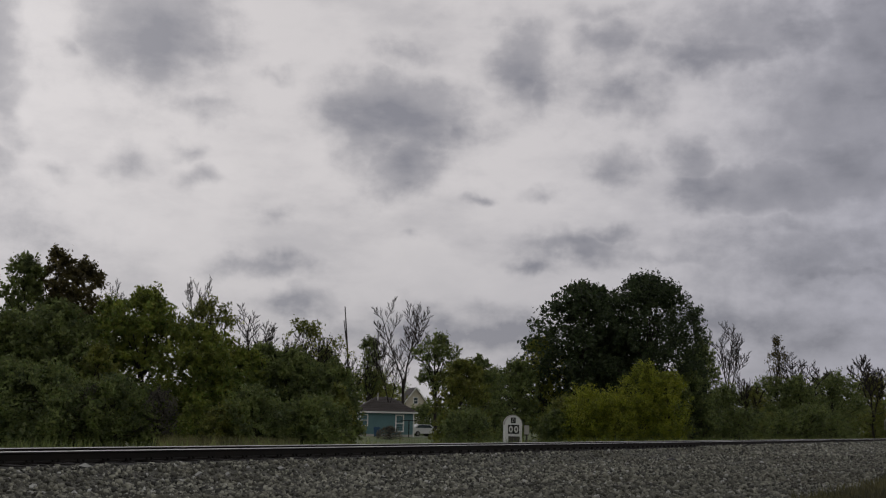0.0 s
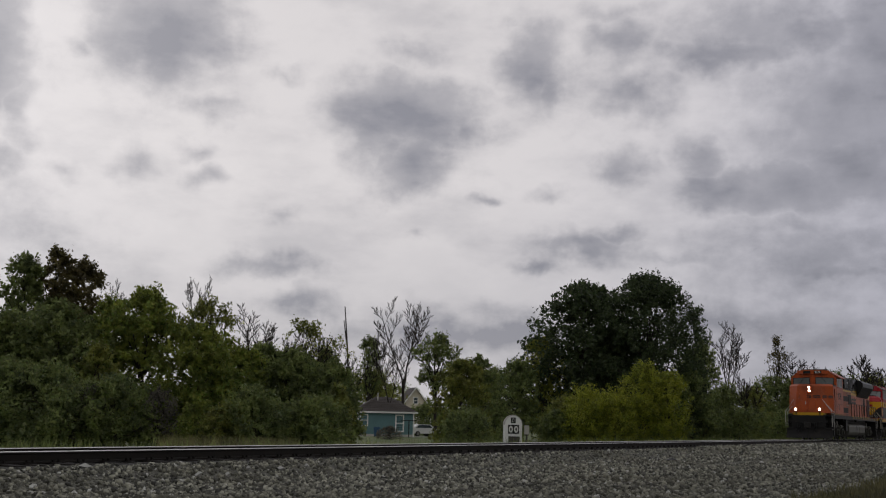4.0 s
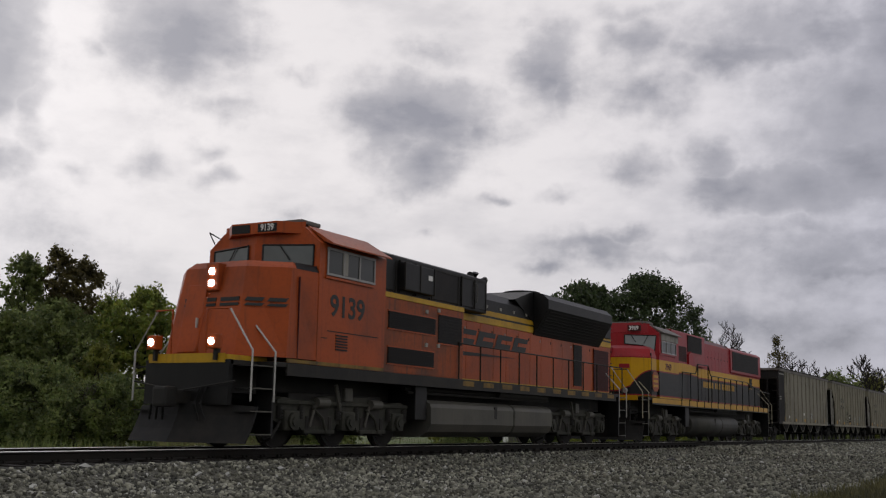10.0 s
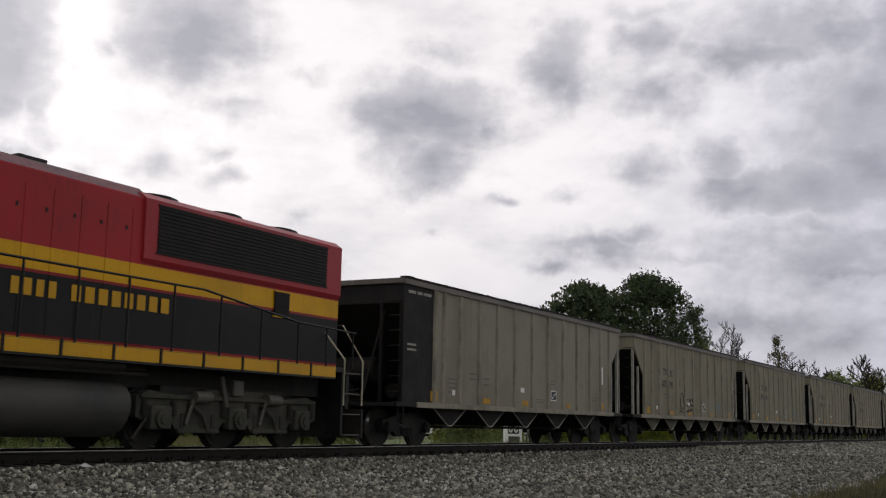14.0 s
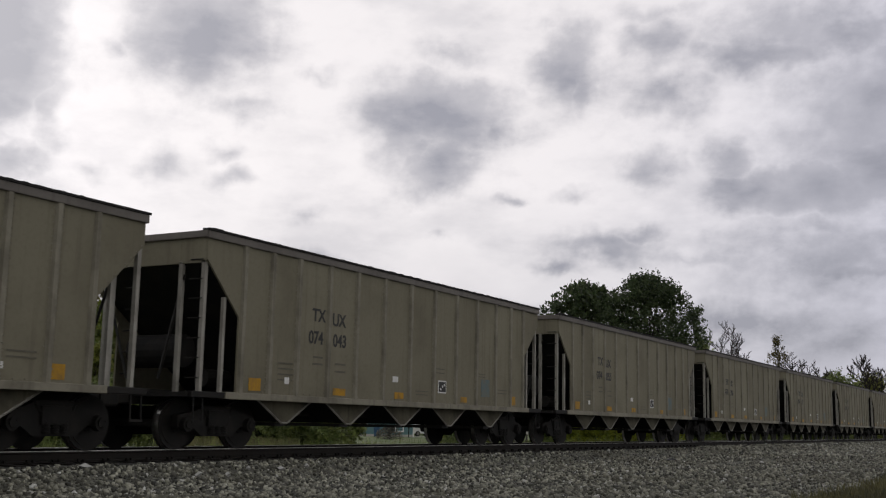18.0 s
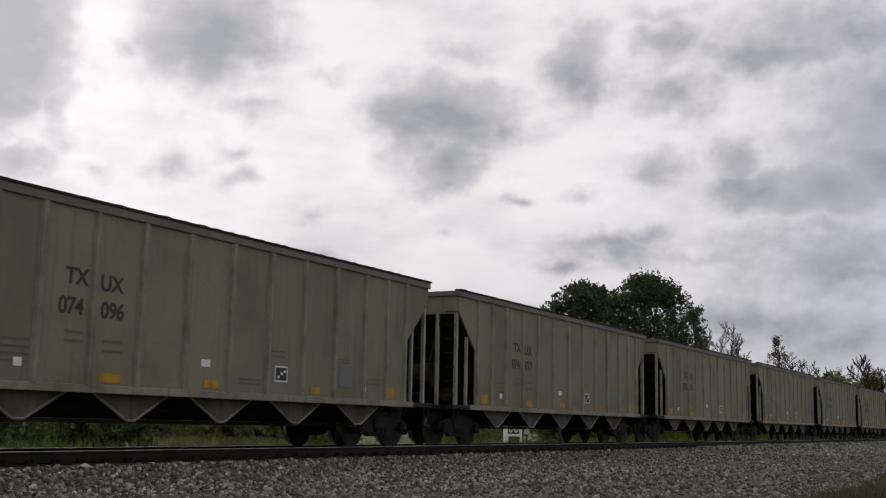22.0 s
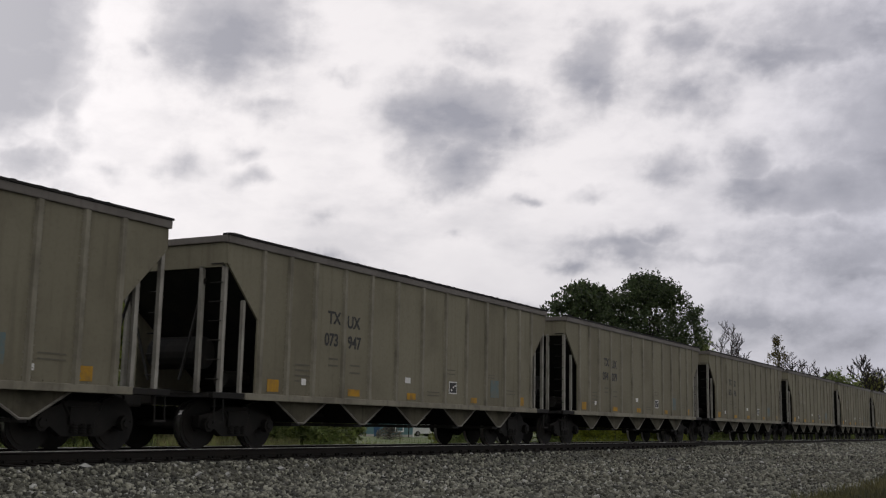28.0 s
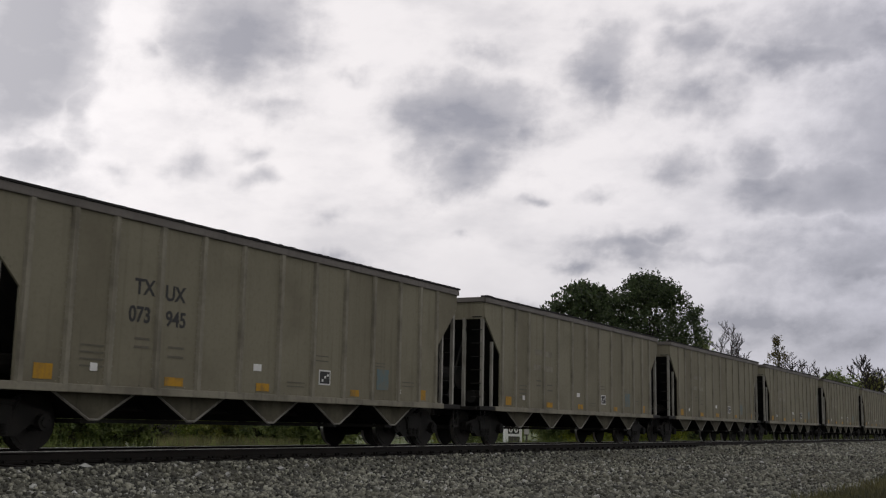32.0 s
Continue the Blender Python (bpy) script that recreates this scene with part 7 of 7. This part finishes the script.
def house_window(parent, x0, x1, z0, z1, y, mull=True):
    """A framed window in a wall that looks to -y."""
    w = part("window", Geo().box(x0, x1, y - 0.03, y + 0.02, z0, z1), M_PANE, parent, "dark glass window with white frame")
    t = 0.13
    part("frame", Geo().box(x0 - t, x1 + t, y - 0.07, y - 0.01, z1, z1 + t).box(x0 - t, x1 + t, y - 0.07, y - 0.01, z0 - t, z0)
         .box(x0 - t, x0, y - 0.07, y - 0.01, z0, z1).box(x1, x1 + t, y - 0.07, y - 0.01, z0, z1), M_TRIM, w)
    if mull:
        zm = (z0 + z1) / 2
        part("sash_bar", Geo().box(x0, x1, y - 0.055, y - 0.03, zm - 0.04, zm + 0.04), M_TRIM, w)
    return w


def siding(parent, x0, x1, y, z0, z1, material, step=0.2):
    k, z = 0, z0
    while z < z1 - 0.02:
        zt = min(z + step, z1)
        g = Geo().prism([(y - 0.045, z), (y + 0.02, z), (y + 0.02, zt), (y - 0.015, zt)], "x", x0, x1)
        part("clapboard", g, material, parent)
        z += step


def bungalow():
    h = thing("house", "small teal clapboard house with brown hip roof and white trim", "house")
    part("wall", Geo().box(-3.05, 3.05, 0.0, 7.0, 0.0, 2.65), M_TEAL, h)
    siding(h, -3.05, 3.05, -0.005, 0.25, 2.5, M_TEAL)
    part("corner_board", Geo().box(2.95, 3.09, -0.07, 0.1, 0.0, 2.6), M_TRIM, h)
    part("corner_board", Geo().box(-3.09, -2.95, -0.07, 0.1, 0.0, 2.6), M_TRIM, h)
    part("fascia", Geo().box(-3.5, 3.45, -0.42, -0.36, 2.50, 2.68), M_TRIM, h, "white eaves board")
    g = Geo().add([(-3.5, -0.42, 2.68), (3.45, -0.42, 2.68), (3.45, 7.4, 2.68), (-3.5, 7.4, 2.68), (-0.9, 3.0, 4.30), (0.9, 3.6, 4.30)],
                  [(0, 1, 5, 4), (1, 2, 5), (2, 3, 4, 5), (3, 0, 4), (3, 2, 1, 0)])
    r = part("roof", g, M_ROOF, h, "brown shingle hip roof")
    part("vent_pipe", Geo().tube([(-0.7, 2.4, 3.9), (-0.7, 2.4, 4.75)], 0.07, 8), M_CONC, r)
    for k in range(8):
        z = 2.72 + k * 0.19
        u = (z - 2.68) / 1.62
        part("shingle_course", Geo().box(-3.5 + 2.6 * u, 3.45 - 2.55 * u, -0.43 + 3.42 * u - 0.02, -0.43 + 3.42 * u + 0.05, z - 0.03, z + 0.015), M_ROOF, r)
    house_window(h, -2.7, -2.05, 1.2, 2.25, 0.0)
    house_window(h, 1.15, 1.85, 0.65, 2.25, 0.0)
    part("foundation", Geo().box(-3.0, 3.0, -0.03, 0.0, 0.0, 0.25), M_CONC, h)
    part("annex", Geo().box(-5.2, -3.05, 1.2, 5.0, 0.0, 2.2), M_TRIM, h, "pale side annex")
    return h


def gable_house():
    h = thing("house", "two-storey cream house with a steep white-edged gable", "house")
    part("wall", Geo().box(-2.6, 2.6, 0, 9, 0, 4.6), M_CREAM, h)
    part("gable", Geo().prism([(-2.6, 4.6), (2.6, 4.6), (0, 8.0)], "y", 0.0, 9.0), M_CREAM, h)
    for s in (-1, 1):
        g = Geo().add([(s * 3.1, -0.4, 4.0), (0, -0.4, 8.05), (0, 9.3, 8.05), (s * 3.1, 9.3, 4.0), (s * 3.1, -0.4, 4.15), (0, -0.4, 8.25), (0, 9.3, 8.25), (s * 3.1, 9.3, 4.15)],
                      [(0, 1, 2, 3), (4, 5, 6, 7), (0, 1, 5, 4), (2, 3, 7, 6), (0, 3, 7, 4)])
        r = part("roof", g, M_ROOF, h)
        part("bargeboard", Geo().prism([(s * 3.15, 3.95), (s * 3.15, 4.20), (0.0, 8.32), (0.0, 8.02)], "y", -0.46, -0.40), M_TRIM, r, "white gable edge")
    house_window(h, -0.35, 0.35, 5.2, 6.3, 0.0)
    house_window(h, -1.9, -1.1, 2.6, 4.0, 0.0)
    house_window(h, 1.1, 1.9, 2.6, 4.0, 0.0)
    siding(h, -2.6, 2.6, -0.005, 0.4, 4.6, M_CREAM, 0.35)
    part("porch_roof", Geo().prism([(-1.8, 2.2), (0.0, 2.7), (0.0, 2.8), (-1.85, 2.3)], "x", -2.6, 2.8), M_TRIM, h)
    for x in (-2.4, 0.0, 2.6):
        part("porch_post", Geo().box(x - 0.08, x + 0.08, -1.7, -1.55, 0, 2.25), M_TRIM, h)
    return h


def parked_car():
    c = thing("parked_car", "white car parked beside the teal house", "car")
    prof = [(-2.2, 0.35), (2.2, 0.35), (2.25, 0.75), (1.9, 0.95), (1.2, 1.02), (0.6, 1.42), (-1.3, 1.46), (-2.0, 1.0), (-2.25, 0.9)]
    part("body", Geo().prism(prof, "y", -0.88, 0.88), M_CARW, c)
    part("side_glass", Geo().prism([(0.95, 1.02), (0.52, 1.36), (-1.2, 1.38), (-1.7, 1.02)], "y", -0.89, -0.875), M_PANE, c)
    part("windshield", Geo().prism([(1.16, 1.03), (0.62, 1.41), (0.66, 1.43), (1.22, 1.04)], "y", -0.75, 0.75), M_PANE, c)
    for x in (-1.4, 1.4):
        for y in (-0.82, 0.82):
            w = part("wheel", Geo().disc((x, y, 0.33), "y", 0.33, 0.22, 18), M_RUBBER, c)
            part("rim", Geo().disc((x, y * 1.12, 0.33), "y", 0.19, 0.06, 14), M_FRAME, w)
    part("bumper", Geo().box(2.2, 2.32, -0.85, 0.85, 0.38, 0.58, 0.03), M_BLACK, c)
    for y in (-0.65, 0.65):
        part("headlight", Geo().box(2.18, 2.26, y - 0.16, y + 0.16, 0.64, 0.78, 0.02), M_FRAME, c)
    return c


def arch_shed():
    """A small white shed front with a rounded top and dark windows with pale ovals."""
    s = thing("garden_shed", "small white round-topped shed with dark panels bearing pale ovals", "shed")
    pts = [(-0.78, 0.0), (0.78, 0.0), (0.80, 1.55)] + [(0.80 * math.cos(a), 1.55 + 0.88 * math.sin(a)) for a in [math.pi * k / 12 for k in range(1, 12)]] + [(-0.80, 1.55)]
    part("body", Geo().prism(pts, "y", 0.0, 1.6), M_SHED, s)
    rim = Geo()
    for k in range(12):
        a0, a1 = math.pi * k / 12, math.pi * (k + 1) / 12
        rim.prism([(0.78 * math.cos(a0), 1.55 + 0.86 * math.sin(a0)), (0.84 * math.cos(a0), 1.55 + 0.93 * math.sin(a0)), (0.84 * math.cos(a1), 1.55 + 0.93 * math.sin(a1)), (0.78 * math.cos(a1), 1.55 + 0.86 * math.sin(a1))], "y", -0.05, 1.65)
    part("roof_edge", rim, M_CONC, s)
    for x0, x1, z0, z1, ov in ((-0.22, 0.22, 1.72, 2.22, (0.0,)), (-0.48, 0.52, 0.78, 1.58, (-0.22, 0.26))):
        p = part("panel", Geo().box(x0, x1, -0.03, 0.0, z0, z1), M_LETTER, s)
        for c in ov:
            zc, hh = (z0 + z1) / 2, (z1 - z0) * 0.38
            wd = 0.19 if len(ov) > 1 else 0.10
            part("oval", Geo().prism([(c + wd * math.cos(k * math.pi / 8), zc + hh * math.sin(k * math.pi / 8)) for k in range(16)], "y", -0.045, -0.03), M_TRIM, p, "pale oval")
            part("oval_core", Geo().prism([(c + 0.07 * math.cos(k * math.pi / 6), zc + 0.15 * math.sin(k * math.pi / 6)) for k in range(12)], "y", -0.055, -0.045), M_LETTER, p)
    part("planter", Geo().box(-0.45, 0.55, -0.35, -0.05, 0.0, 0.55, 0.03), M_TANK, s)
    return s


def utility_box():
    b = thing("utility_box", "pale grey steel cabinet on a post beside the shed", "cabinet")
    part("case", Geo().box(-0.22, 0.22, -0.18, 0.18, 0.75, 1.55, 0.02), M_CONC, b)
    part("post", Geo().box(-0.08, 0.08, -0.06, 0.06, 0.0, 0.75), M_TANK, b)
    part("lid", Geo().box(-0.25, 0.25, -0.21, 0.21, 1.55, 1.60), M_TANK, b)
    return b


def clothes_post():
    p = thing("clothes_post", "dark T-shaped clothes line post in the yard", "post")
    part("upright", Geo().tube([(0, 0, 0), (0, 0, 1.75)], 0.05, 8), M_STEEL, p)
    part("crossbar", Geo().tube([(-0.85, 0, 1.75), (0.85, 0, 1.75)], 0.04, 8), M_STEEL, p)
    return p


def pale_shed(label, w, h):
    s = thing("outbuilding", label, "shed")
    part("wall", Geo().box(-w / 2, w / 2, 0, 3.0, 0, h * 0.7), M_CREAM, s)
    part("roof", Geo().prism([(-w / 2 - 0.2, h * 0.7), (w / 2 + 0.2, h * 0.7), (0.2, h)], "y", -0.2, 3.2), M_CONC, s)
    house_window(s, -0.4, 0.4, h * 0.3, h * 0.55, 0.0, False)
    return s


def bin_thing():
    b = thing("refuse_bin", "blue plastic wheeled bin by the house wall", "bin")
    part("body", Geo().prism([(-0.28, -0.3), (0.28, -0.3), (0.28, 0.3), (-0.28, 0.3)], "z", 0.05, 0.95, 0, [(-0.34, -0.36), (0.34, -0.36), (0.34, 0.36), (-0.34, 0.36)]), M_BIN, b)
    part("lid", Geo().box(-0.36, 0.36, -0.4, 0.38, 0.95, 1.02, 0.02), M_BIN, b)
    part("wheel", Geo().disc((-0.24, 0.28, 0.1), "x", 0.1, 0.08, 12), M_RUBBER, b)
    return b


at_thing(bungalow(), 101.6, 63.8, -51.9)
at_thing(gable_house(), 179.0, 105.9, -49.3)
at_thing(parked_car(), 116.6, 68.0, -19.8)
at_thing(arch_shed(), 90.2, 43.1, -60.5)
at_thing(utility_box(), 90.7, 42.0, -65.1)
at_thing(clothes_post(), 97.8, 58.6, -59.1)
at_thing(bin_thing(), 98.6, 63.0, -57.4)
at_thing(pale_shed("pale outbuilding half hidden by the trees", 3.2, 2.9), 63.9, 56.0, -36.8)
at_thing(pale_shed("low white outbuilding beside the brush", 2.6, 1.9), 144.4, 40.7, -66.2)
drive = part("driveway", Geo().box(-3.2, 3.2, -1.2, 1.2, -0.05, 0.03), M_CONC, None, "")
tagged(drive, "pale concrete driveway strip beside the house", "driveway", "", "structure")
at_thing(drive, 108.3, 62.4, -60.1)

# ---------------------------------------------------------------- what moves
def motions():
    """The train rolls along the track, its wheels turn, and the clouds drift."""
    times = [k * 1.0 for k in range(33)]
    for ob, x0 in TRAIN:
        walk(ob, [(t, pose(x0 - adv(t), TRACK_Y, 0.0)) for t in times])
    for wheels, radius in ((CAR_WHEELS, 0.457), (ENGINE_WHEELS, 0.533)):
        first = wheels[0]
        walk(first, [(k / 15.0, pose(0, 0, 0, 0, -math.degrees(adv(k / 15.0) / radius), 0)) for k in range(481)])
        for w in wheels[1:]:
            w.rotation_mode = "QUATERNION"
            w.animation_data_create()
            w.animation_data.action = first.animation_data.action
            w.animation_data.action_slot = first.animation_data.action_slot
    right = (math.cos(radians(PAN)), -math.sin(radians(PAN)))
    walk(clouds, [(t, pose(right[0] * 3.2 * t, right[1] * 3.2 * t, 0.0)) for t in (0.0, 16.0, 32.0)])


motions()
